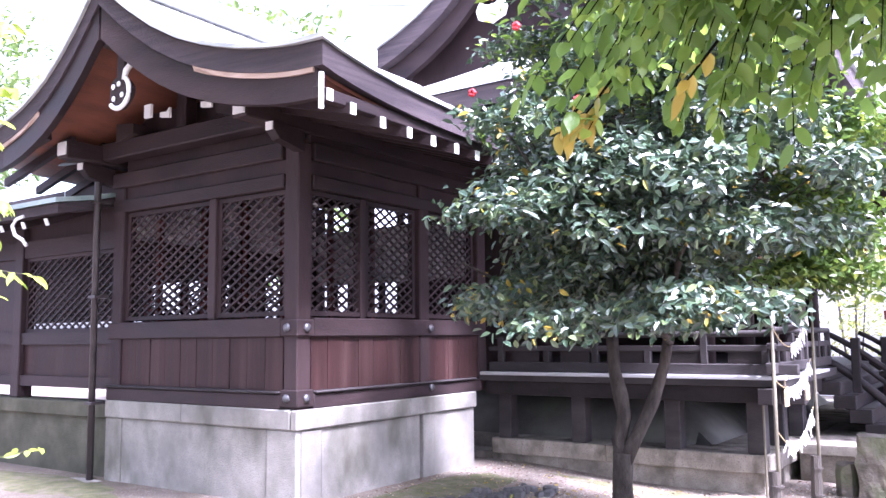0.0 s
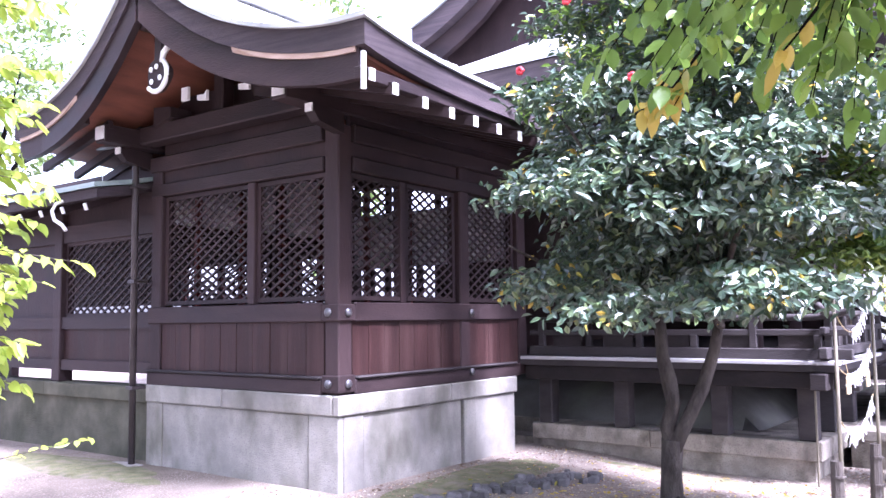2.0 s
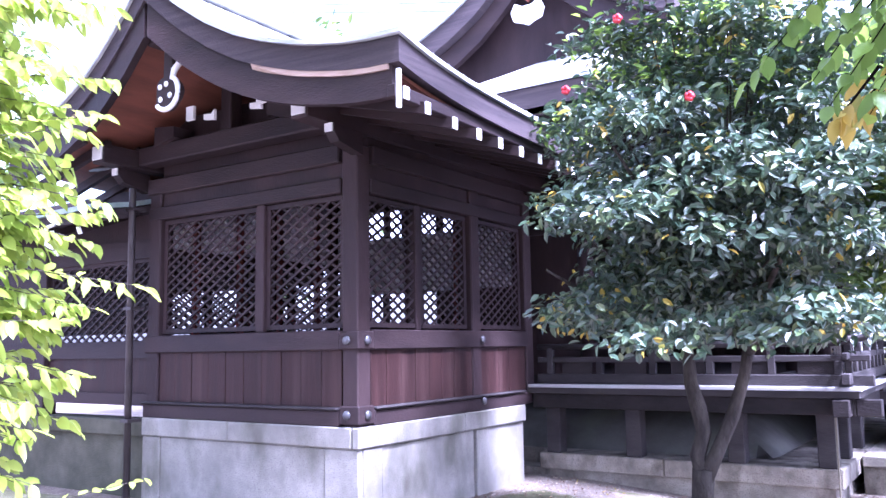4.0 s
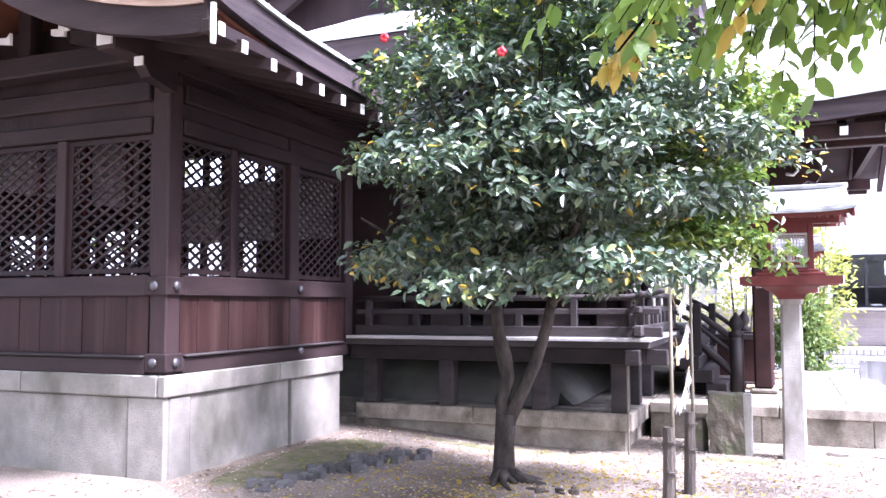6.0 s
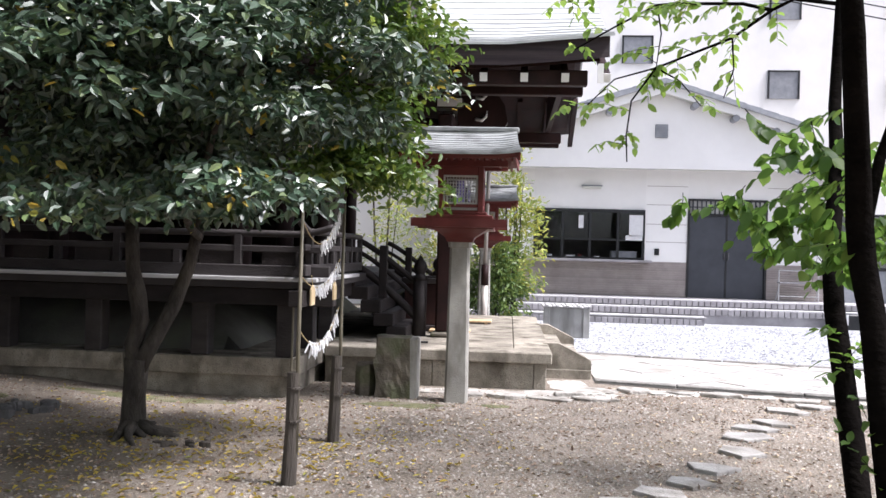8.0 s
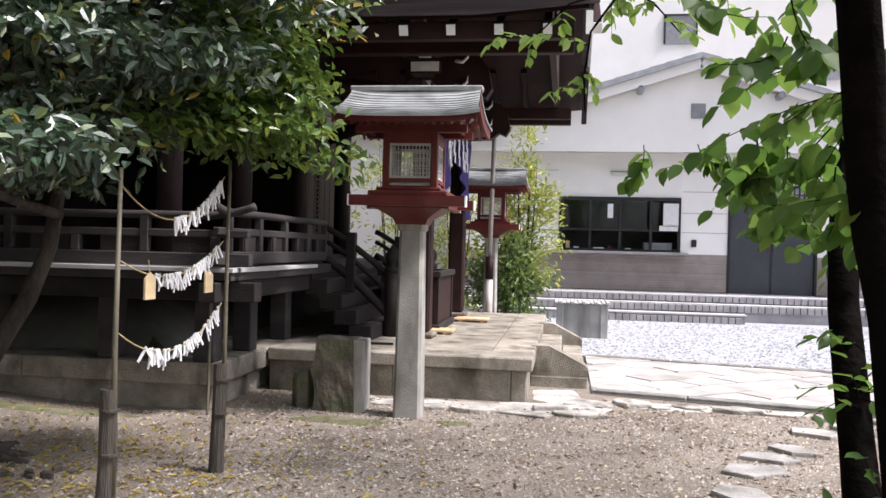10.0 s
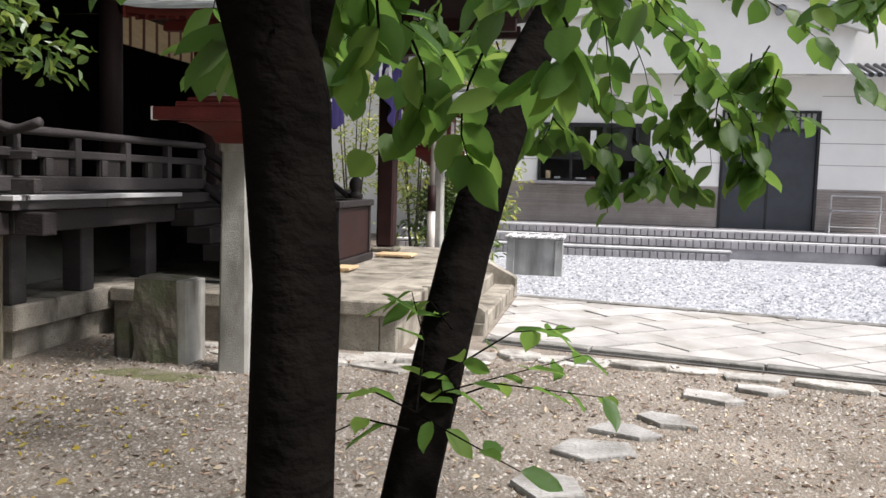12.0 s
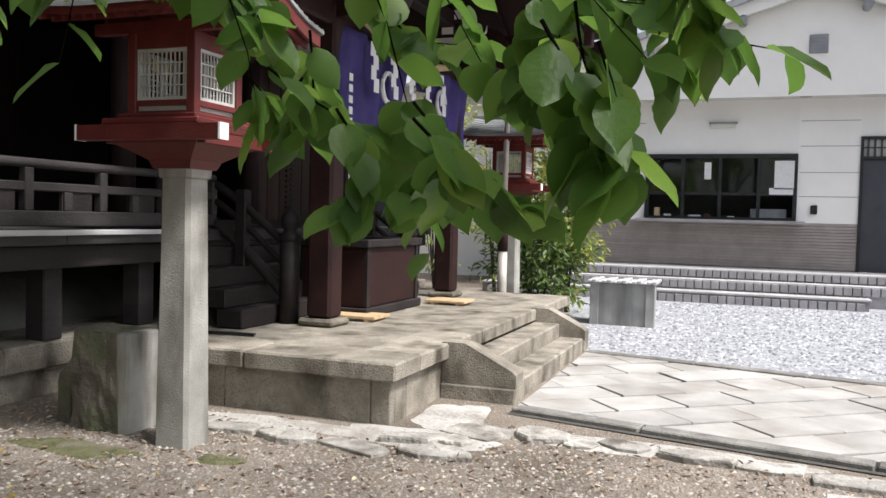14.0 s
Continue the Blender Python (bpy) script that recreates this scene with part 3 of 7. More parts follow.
# bargeboards with a pale upper trim
for s in (-1, 1):
    ds = [0.02 + 2.40 * i / 16 for i in range(17)]
    bm = bmesh.new()
    rows = []
    for d in ds:
        z = lerp_table(S_PROF, d) - 0.225
        dep = 0.30 - 0.06 * d / 2.4
        y = 4.25 + 0.22 * min(1, d / 2.0)
        rows.append([bm.verts.new((RX + s * d, yy, zz)) for yy, zz in ((y, z), (y, z - dep), (y + 0.07, z - dep), (y + 0.07, z))])
    for a, b in zip(rows, rows[1:]):
        for k in range(4):
            bm.faces.new((a[k], a[(k + 1) % 4], b[(k + 1) % 4], b[k]))
    bm.faces.new(rows[0])
    bm.faces.new(rows[-1][::-1])
    bmesh.ops.recalc_face_normals(bm, faces=bm.faces[:])
    part("bargeboard", bm, M_WOODX, hall)
    bm = bmesh.new()
    rows = []
    for d in [1.15 + 1.25 * i / 10 for i in range(11)]:
        z = lerp_table(S_PROF, d) - 0.222
        y = 4.232 + 0.22 * min(1, d / 2.0)
        rows.append([bm.verts.new((RX + s * d, yy, zz)) for yy, zz in ((y, z), (y, z - 0.05 * min(1, (d - 1.1) * 3)), (y + 0.016, z - 0.05), (y + 0.016, z))])
    for a, b in zip(rows, rows[1:]):
        for k in range(4):
            bm.faces.new((a[k], a[(k + 1) % 4], b[(k + 1) % 4], b[k]))
    bm.faces.new(rows[0])
    bm.faces.new(rows[-1][::-1])
    bmesh.ops.recalc_face_normals(bm, faces=bm.faces[:])
    part("bargeboard_trim", bm, M_PALEWOOD, hall, "faded pale trim")


def rafters(parent, xa, xb, ys, z_in, z_out, w=0.055, h=0.085, tip=True):
    """Rafters running out from xa to xb at each y, with white-painted ends."""
    for y in ys:
        up = 0.13 * math.exp(-(y - 4.42) / 0.4) if xa > -9 else 0
        r = part("rafter", beam((xa, y, z_in), (xb, y, z_out + up), w, h), M_WOODX, parent)
        if tip:
            d = 1 if xb > xa else -1
            part("rafter_tip", beam((xb, y, z_out + up), (xb + 0.012 * d, y, z_out + up), w + 0.004, h + 0.004), M_WHITE, r, "white-painted end")


rafters(hall, EX - 0.1, -3.60, [4.52, 4.78, 5.14, 5.49, 5.83, 6.19, 6.54, 6.89, 7.24, 7.6, 7.95], 3.58, 3.23)
rafters(hall, WX + 0.1, -8.58, [4.52, 4.78, 5.14, 5.49, 5.83, 6.19, 6.54, 6.89, 7.24, 7.6, 7.95], 3.58, 3.23)
part("corner_tip", box(-3.59, -3.565, 4.395, 4.425, 3.20, 3.47), M_WHITE, hall, "white-painted end of the corner eave board")
hbeam("eave_batten", -3.72, -3.64, 4.46, 8.6, 3.30, 3.40)
hbeam("purlin", RX - 0.09, RX + 0.09, 4.34, 8.9, 4.18, 4.36)
for s in (-1, 1):
    hbeam("purlin", RX + s * 1.31 - 0.09, RX + s * 1.31 + 0.09, 4.72, 8.9, 3.40, 3.58)
    part("purlin_end", box(RX + s * 1.31 - 0.07, RX + s * 1.31 + 0.07, 4.705, 4.72, 3.43, 3.56), M_WHITE, hall, "white-painted beam end")
    part("bracket_arm", extrude_poly([(4.98, 3.34), (5.05, 3.26), (5.35, 3.20), (5.35, 3.38), (4.98, 3.40)], "x", RX + s * 1.4 - 0.05, RX + s * 1.4 + 0.05), M_WOODX, hall)
    part("bracket_tip", box(RX + s * 1.4 - 0.04, RX + s * 1.4 + 0.04, 4.965, 4.98, 3.33, 3.40), M_WHITE, hall)
    part("bracket_arm", extrude_poly([(RX + s * 0.62, 3.62), (RX + s * 0.9, 3.55), (RX + s * 0.9, 3.75), (RX + s * 0.62, 3.72)], "y", 5.05, 5.3), M_WOODX, hall)
    part("bracket_tip", extrude_poly([(RX + s * 0.30 + 0.14, 3.70), (RX + s * 0.30 + 0.28, 3.68), (RX + s * 0.30 + 0.28, 3.78), (RX + s * 0.30 + 0.24, 3.74), (RX + s * 0.30 + 0.14, 3.75)], "y", 5.02, 5.05), M_WHITE, hall)
    part("bracket_tip", box(RX + s * 0.46 + 0.08, RX + s * 0.46 + 0.18, 5.0, 5.03, 3.72, 3.85), M_WHITE, hall)
part("gable_beam", box(WX + 0.1, EX - 0.1, 5.10, 5.30, 3.42, 3.60, 0.015), M_WOODX, hall)
part("gable_strut", box(RX - 0.07, RX + 0.07, 5.14, 5.28, 3.6, 4.2, 0.01), M_WOOD, hall)
# pendant of the gable: a dark heart with a white rim
ring = [(0.15 * math.cos(a) * (1.0 + 0.12 * math.cos(3 * a)), 0.15 * math.sin(a)) for a in [2 * math.pi * k / 28 for k in range(28)]]
part("gable_pendant", extrude_poly([(-5.97 + x, 3.74 + z) for x, z in ring], "y", 4.38, 4.43), M_WOODX, hall, "carved gable pendant")
part("pendant_rim", tube([(-5.97 + 0.15 * math.cos(a), 4.375, 3.74 + 0.145 * math.sin(a)) for a in [-2.4 + 3.3 * k / 16 for k in range(17)]], 0.022, 6), M_WHITE, hall, "white-painted rim", smooth=True)
part("pendant_tail", tube([(-5.90, 4.375, 3.84), (-5.87, 4.375, 3.92), (-5.81, 4.38, 3.97), (-5.79, 4.38, 4.06)], [0.02, 0.028, 0.026, 0.02], 6), M_WHITE, hall, smooth=True)
for dx, dz in ((-0.08, 0.06), (0.0, 0.075), (-0.07, -0.05), (0.05, -0.03)):
    bm = bmesh.new()
    bmesh.ops.create_uvsphere(bm, u_segments=8, v_segments=5, radius=0.026)
    for v in bm.verts:
        v.co = Vector((v.co.x - 5.97 + dx, v.co.y * 0.5 + 4.372, v.co.z + 3.74 + dz))
    part("pendant_boss", bm, M_WHITE, hall, smooth=True)
part("pendant_stem", box(-6.03, -5.91, 4.385, 4.425, 3.85, 4.25, 0.01), M_WOODX, hall)
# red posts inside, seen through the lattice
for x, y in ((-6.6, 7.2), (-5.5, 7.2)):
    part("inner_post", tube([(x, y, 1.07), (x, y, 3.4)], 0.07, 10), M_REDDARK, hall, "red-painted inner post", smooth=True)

pipe = thing("downpipe", (-7.52, 5.2, 0), "thin dark brown downpipe with a bent top", "downpipe")
part("pipe", tube([(-8.1, 5.1, 3.50), (-7.62, 5.16, 3.46), (-7.53, 5.18, 3.42), (-7.52, 5.2, 3.3), (-7.50, 5.2, 0.06)], 0.035, 8), M_PIPE, pipe, smooth=True)
for z in (0.9, 2.0, 3.0):
    part("pipe_clip", box(-7.56, -7.44, 5.15, 5.31, z, z + 0.03), M_PIPE, pipe)
part("splash_stone", box(-7.85, -7.35, 5.0, 5.28, 0.02, 0.14, 0.03), M_FLAT, pipe)

# ---- lower wing beside the side hall ----
wing = thing("side_wing", (-10.0, 6.6, 0), "low dark timber wing with a copper eave on a stone base", "shrine building")
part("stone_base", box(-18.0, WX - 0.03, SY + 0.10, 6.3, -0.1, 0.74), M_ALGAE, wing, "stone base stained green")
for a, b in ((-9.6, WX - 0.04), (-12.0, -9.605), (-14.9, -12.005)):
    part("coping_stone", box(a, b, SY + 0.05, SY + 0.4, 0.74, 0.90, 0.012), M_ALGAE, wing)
for x in (-9.45, -11.4, -13.4):
    part("post", box(x - 0.09, x + 0.09, SY + 0.1, SY + 0.28, 0.90, 2.9, 0.01), M_WOOD, wing)
part("rail_beam", box(-18, WX - 0.04, SY + 0.12, SY + 0.26, 1.04, 1.16), M_WOODX, wing)
part("rail_beam", box(-18, WX - 0.04, SY + 0.12, SY + 0.26, 1.52, 1.66), M_WOODX, wing)
part("rail_beam", box(-18, WX - 0.04, SY + 0.12, SY + 0.26, 2.55, 2.75), M_WOODX, wing)
part("wainscot", box(-18, WX - 0.04, SY + 0.16, SY + 0.22, 1.16, 1.52), M_BOARD, wing)
lattice("lattice_window", (-9.35, SY + 0.18, 0), (1, 0, 0), 1.9, 1.66, 2.55, wing)
part("upper_wall", box(-18, WX - 0.04, SY + 0.17, SY + 0.22, 2.75, 3.3), M_WOOD, wing)
part("upper_wall", box(-18, -9.54, SY + 0.17, SY + 0.22, 1.66, 2.55), M_WOOD, wing)
part("back_wall", box(-18, WX - 0.04, 7.9, 8.0, 1.05, 1.58), M_WOOD, wing)
part("back_wall", box(-18, -10.5, 7.9, 8.0, 1.86, 3.9), M_WOOD, wing)
part("back_wall", box(-10.495, WX - 0.04, 7.9, 8.0, 2.4, 3.9), M_WOOD, wing)
for x in (-10.45, -9.6, -8.8, -8.0):
    part("inner_post", box(x, x + 0.09, 7.91, 7.99, 1.05, 2.4), M_RED, wing, "red-painted inner post")
part("back_wall", box(-18, -14.2, 7.9, 8.0, 1.58, 1.86), M_WOOD, wing)
part("back_wall", box(-18, -15.5, 7.88, 8.02, -0.1, 1.05), M_WOOD, wing)
part("roof", sheet(lambda u, v: (u, 4.75 + v * 3.4, 3.02 + 0.5 * v + 0.9 * v * v), steps_of(-18, -7.55, 8), steps_of(0, 1, 8), 0.05), M_COPPERG, wing, "green copper eave")
part("roof_edge", sheet(lambda u, v: (u, 4.79 + v * 3.3, 2.965 + 0.5 * v + 0.9 * v * v), steps_of(-18, -7.57, 8), steps_of(0, 1, 8), 0.10), M_BARK, wing)
for i in range(16):
    x = -14.6 + i * 0.45
    r = part("rafter", beam((x, 5.5, 3.05), (x, 4.84, 2.80), 0.05, 0.07), M_WOODX, wing)
    part("rafter_tip", beam((x, 4.84, 2.80), (x, 4.828, 2.795), 0.054, 0.074), M_WHITE, r)
part("gutter_hook", tube([(-8.05, 4.70, 2.86), (-8.12, 4.66, 2.83), (-8.16, 4.64, 2.76), (-8.10, 4.64, 2.66), (-7.98, 4.66, 2.60), (-7.94, 4.68, 2.54)], 0.02, 6), M_WHITE, wing, "white curved gutter hook", smooth=True)

# ---- main hall ----
HX, HS, HN = -2.4, 9.3, 15.3      # east wall, south wall, north wall
VX, VY, VZ = -1.38, 8.27, 1.16    # veranda edge and floor
main = thing("main_hall", (-5.2, 12.3, 0), "large dark timber shrine hall with open front and veranda", "shrine building")
part("plinth", box(-9.5, -1.69, 8.64, 16.4, -0.1, 0.21), M_STONE2, main)
for a, b in ((-4.72, -3.3), (-3.295, -1.6)):
    part("plinth_slab", box(a, b, 8.55, 9.0, 0.21, 0.39, 0.012), M_STONE2, main)
for a, b in ((9.0, 9.95), (9.955, 16.4)):
    part("plinth_slab", box(-2.3, -1.6, a, b, 0.21, 0.39, 0.012), M_STONE2, main)
part("plinth_slab", box(-9.4, -2.31, 9.005, 16.4, 0.2, 0.38), M_STONE2, main)
# rounded lime mound below the floor, the shade there put into its colour
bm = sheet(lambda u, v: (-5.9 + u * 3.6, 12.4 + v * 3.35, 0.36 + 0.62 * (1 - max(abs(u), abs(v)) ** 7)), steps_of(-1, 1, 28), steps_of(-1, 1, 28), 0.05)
part("lime_mound", bm, M_MOUND, main, "greenish lime mound, its colour darkened for the shade under the floor", smooth=True)
part("room_floor", box(-6.0, HX, HS, HN, 1.10, 1.22), M_STAIN, main)
# walls
part("wall_panel", box(-6.0, -4.5, HS, HS + 0.08, 1.22, 3.7), M_WOOD, main)
part("wall_panel", box(-4.5, HX - 0.12, HS, HS + 0.08, 3.12, 3.7), M_WOOD, main)
part("wall_panel", box(-6.0, -5.9, HS + 0.1, HN, 1.22, 3.7), M_WOOD, main)
part("wall_panel", box(-5.9, HX - 0.12, HN - 0.08, HN, 1.22, 3.7), M_WOOD, main)
part("hall_ceiling", box(-5.9, HX - 0.12, HS + 0.1, HN - 0.1, 3.7, 3.78), M_WOOD, main)
for i in range(6):
    y = 13.1 + i * 0.26
    part("shutter_board", box(HX - 0.07, HX - 0.01, y, y + 0.25, 1.22, 2.95, 0.006), M_BOARD, main)
for i in range(26):
    z = 1.3 + i * 0.063
    part("shutter_slat", box(HX - 0.01, HX + 0.012, 13.75, 13.95, z, z + 0.03), M_WOODX, main)
for y in (HS + 0.02, 11.0, 13.0, HN - 0.1):
    part("post", tube([(HX - 0.02, y, 1.2), (HX - 0.02, y, 3.75)], 0.11, 14), M_WOOD, main, smooth=True)
for x in (-4.4, -6.0):
    part("post", tube([(x, HS, 1.2), (x, HS, 3.75)], 0.10, 12), M_WOOD, main, smooth=True)
part("lintel", box(HX - 0.13, HX + 0.07, HS, HN, 2.95, 3.12, 0.01), M_WOODX, main)
part("lintel", box(HX - 0.13, HX + 0.07, HS, HN, 3.46, 3.7, 0.01), M_WOODX, main)
part("lintel", box(-6.0, HX - 0.14, HS - 0.06, HS + 0.1, 2.95, 3.12, 0.01), M_WOODX, main)
part("plaster_panel", box(HX - 0.08, HX - 0.02, 11.12, 12.88, 3.12, 3.46), M_PLASTER, main, "grey-white plaster panel over the lintel")
part("plaster_panel", box(HX - 0.08, HX - 0.02, 9.45, 10.88, 3.12, 3.46), M_PLASTER, main)
part("plaster_panel", box(HX - 0.08, HX - 0.02, 13.12, 15.1, 3.12, 3.46), M_PLASTER, main)
# veranda
part("veranda_floor", box(-4.7, VX, VY, HS, VZ - 0.10, VZ - 0.004, 0.006), M_GREYWOOD, main, "weathered veranda boards")
part("veranda_floor", box(HX, VX, HS, 16.0, VZ - 0.10, VZ - 0.004, 0.006), M_GREYWOOD, main)
part("floor_edge", box(-4.68, VX + 0.02, VY - 0.02, VY + 0.10, VZ - 0.035, VZ, 0.004), M_STEPTOP, main, "bleached pale board edge")
part("floor_edge", box(VX - 0.10, VX + 0.02, VY + 0.12, 10.42, VZ - 0.035, VZ, 0.004), M_STEPTOP, main, "bleached pale board edge")
part("edge_beam", box(-4.68, VX - 0.05, VY + 0.08, VY + 0.22, VZ - 0.26, VZ - 0.105, 0.008), M_STAIN, main)
part("edge_beam", box(VX - 0.22, VX - 0.08, VY + 0.23, 16.0, VZ - 0.26, VZ - 0.105, 0.008), M_STAIN, main)
part("beam_nose", box(VX - 0.05, VX + 0.16, VY + 0.08, VY + 0.22, VZ - 0.26, VZ - 0.11, 0.008), M_STAIN, main)
part("beam_nose", box(VX - 0.22, VX - 0.08, VY - 0.10, VY + 0.07, VZ - 0.26, VZ - 0.11, 0.008), M_STAIN, main)
VPOSTS = [(-4.55, 8.66), (-3.62, 8.66), (-2.56, 8.66), (-1.73, 8.66), (-1.73, 9.45), (-1.73, 10.4), (-1.73, 14.2), (-1.73, 15.6)]
for x, y in VPOSTS:
    part("veranda_post", box(x - 0.085, x + 0.085, y - 0.085, y + 0.085, 0.39, VZ - 0.1, 0.01), M_GREYWOOD, main)
for x in (-4.5, -3.0):
    part("floor_joist", box(x - 0.05, x + 0.05, 8.5, 9.4, VZ - 0.22, VZ - 0.1), M_STAIN, main)

# balustrade of the veranda: three rails, short struts, corner rails running past each other and turned up
rail = thing("balustrade", (VX - 0.1, VY + 0.1, VZ), "weathered low timber balustrade round the veranda", "balustrade")
RY, RXX = VY + 0.09, VX - 0.09
part("ground_rail", beam((-4.6, RY, VZ + 0.06), (VX + 0.12, RY, VZ + 0.06), 0.075, 0.10, bev=0.008), M_GREYWOOD, rail)
part("ground_rail", beam((RXX, VY - 0.12, VZ + 0.075), (RXX, 11.02, VZ + 0.075), 0.075, 0.10, bev=0.008), M_GREYWOOD, rail)
part("middle_rail", beam((-4.6, RY, VZ + 0.26), (VX + 0.10, RY, VZ + 0.26), 0.05, 0.06, bev=0.008), M_GREYWOOD, rail)
part("middle_rail", beam((RXX, VY - 0.10, VZ + 0.28), (RXX, 11.02, VZ + 0.28), 0.05, 0.06, bev=0.008), M_GREYWOOD, rail)


def turned_up(p, d, ln):
    """A round top rail from p along d; the last bit lifts."""
    p, d = Vector(p), Vector(d)
    pts = [p + d * (ln - 0.42) * (i / 4) for i in range(4)] + [p + d * (ln - 0.42 + 0.42 * i / 10) for i in range(11)]
    for q in pts:
        q.z += 0.075 * max(0.0, ((q - p).length - ln + 0.36) / 0.36) ** 1.8
    return pts


part("top_rail", tube(turned_up((-4.6, RY, VZ + 0.40), (1, 0, 0), 3.36), 0.032, 8), M_GREYWOOD, rail, smooth=True)
part("top_rail", tube(turned_up((RXX, 11.02, VZ + 0.43), (0, -1, 0), 2.96), 0.032, 8), M_GREYWOOD, rail, smooth=True)
for i in range(6):
    x = -4.45 + i * 0.58
    part("strut", box(x - 0.035, x + 0.035, RY - 0.03, RY + 0.03, VZ + 0.11, VZ + (0.39 if i % 2 == 0 else 0.235), 0.005), M_GREYWOOD, rail)
for i in range(9):
    y = 8.40 + i * 0.325
    part("strut", box(RXX - 0.03, RXX + 0.03, y - 0.035, y + 0.035, VZ + 0.125, VZ + (0.40 if i % 2 == 0 else 0.25), 0.005), M_GREYWOOD, rail)
for i in range(5):
    x = -4.3 + i * 0.6
    part("rail_board", box(x, x + 0.34, RY - 0.012, RY + 0.012, VZ + 0.11, VZ + 0.23), M_STAIN, rail)
for y in (8.8, 9.45, 10.1, 10.75):
    part("rail_board", box(RXX - 0.012, RXX + 0.012, y - 0.12, y + 0.15, VZ + 0.125, VZ + 0.25), M_STAIN, rail)

# stair
stair = thing("timber_stair", (-1.0, 12.2, 0.4), "dark worn timber stair up to the veranda", "stair")
SY0, SY1 = 10.42, 14.18
for i in range(5):
    z = 0.40 + 0.152 * (i + 1)
    x1 = -0.80 - 0.155 * i
    part("step", box(x1 - 0.24, x1, SY0 + 0.05, SY1 - 0.05, z - 0.152, z - 0.003, 0.01), M_STAIN, stair)
    part("step_worn_top", box(x1 - 0.23, x1 - 0.008, SY0 + 0.3, SY1 - 0.3, z - 0.003, z, 0.001), M_GREYWOOD, stair, "worn pale tread")
for y in (11.02, 13.58):
    newel = part("newel_post", tube([(-0.71, y, 0.40), (-0.71, y, 1.08)], 0.085, 14), M_STAIN, stair, "round newel post with onion finial", smooth=True)
    part("finial", tube([(-0.71, y, z) for z in (1.08, 1.13, 1.15, 1.17, 1.21, 1.26, 1.31, 1.35, 1.39)], [0.09, 0.09, 0.06, 0.055, 0.08, 0.085, 0.065, 0.03, 0.006], 12), M_STAIN, newel, "dark timber onion finial", smooth=True)
    for dz0, dz1, r in ((0.40, 0.62, 0.035), (0.26, 0.44, 0.028), (0.07, 0.20, 0.05)):
        pts = []
        for k in range(9):
            f = k / 8
            pts.append((-1.50 + 0.78 * f, y, VZ + dz0 + (0.40 + dz1 - VZ - dz0) * (0.15 * f + 0.85 * f ** 1.25)))
        part("hand_rail", tube(pts, r, 8), M_STAIN, stair, smooth=True)
    part("rail_post", box(-1.22, -1.12, y - 0.05, y + 0.05, 0.85, 1.50, 0.01), M_STAIN, stair)

# upper roofs of the main hall
M_PROF = [(0, 7.25), (0.4, 6.85), (0.8, 6.5), (1.2, 6.25), (1.6, 6.05), (2.0, 5.9), (2.6, 5.75)]
MX = -5.2
part("gable_roof", sheet(lambda u, v: (MX + u, 9.45 + v * 6.0, lerp_table(M_PROF, abs(u))), [-2.0 + 4.0 * i / 24 for i in range(25)], steps_of(0, 1, 4), 0.05), M_COPPER, main, "weathered copper gable roof")
part("gable_roof_edge", sheet(lambda u, v: (MX + u * 0.99, 9.48 + v * 5.9, lerp_table(M_PROF, abs(u)) - 0.05), [-2.0 + 4.0 * i / 24 for i in range(25)], steps_of(0, 1, 4), 0.32), M_BARK, main)
part("gable_bargeboard", sheet(lambda u, v: (MX + u * 0.97, 9.62 + v * 0.10, lerp_table(M_PROF, abs(u)) - 0.37), [-2.0 + 4.0 * i / 24 for i in range(25)], [0, 1], 0.32), M_WOODX, main)
part("gable_wall", extrude_poly([(MX - 1.9, 5.0), (MX + 1.9, 5.0), (MX + 1.5, 5.8), (MX + 0.8, 6.2), (MX, 6.8), (MX - 0.8, 6.2), (MX - 1.5, 5.8)], "y", 9.95, 10.05), M_WOOD, main)
part("gable_pendant", extrude_poly([(MX + x, 6.02 + z) for x, z in ((-0.18, 0.12), (-0.24, 0.0), (-0.2, -0.12), (-0.08, -0.16), (0.0, -0.2), (0.08, -0.16), (0.2, -0.12), (0.24, 0.0), (0.18, 0.12), (0.06, 0.06), (-0.06, 0.06))], "y", 9.50, 9.56), M_WHITE, main, "white-painted carved gable pendant")
part("pendant_crown", extrude_poly([(MX + x, 6.12 + z) for x, z in ((-0.2, 0.2), (0, 0.02), (0.2, 0.2), (0.24, 0.34), (0, 0.26), (-0.24, 0.34))], "y", 9.50, 9.56), M_SOFFIT, main, "red-brown carved crown")
part("ridge_cap", box(MX - 0.14, MX + 0.14, 9.5, 15.5, 7.22, 7.55, 0.03), M_COPPER, main)


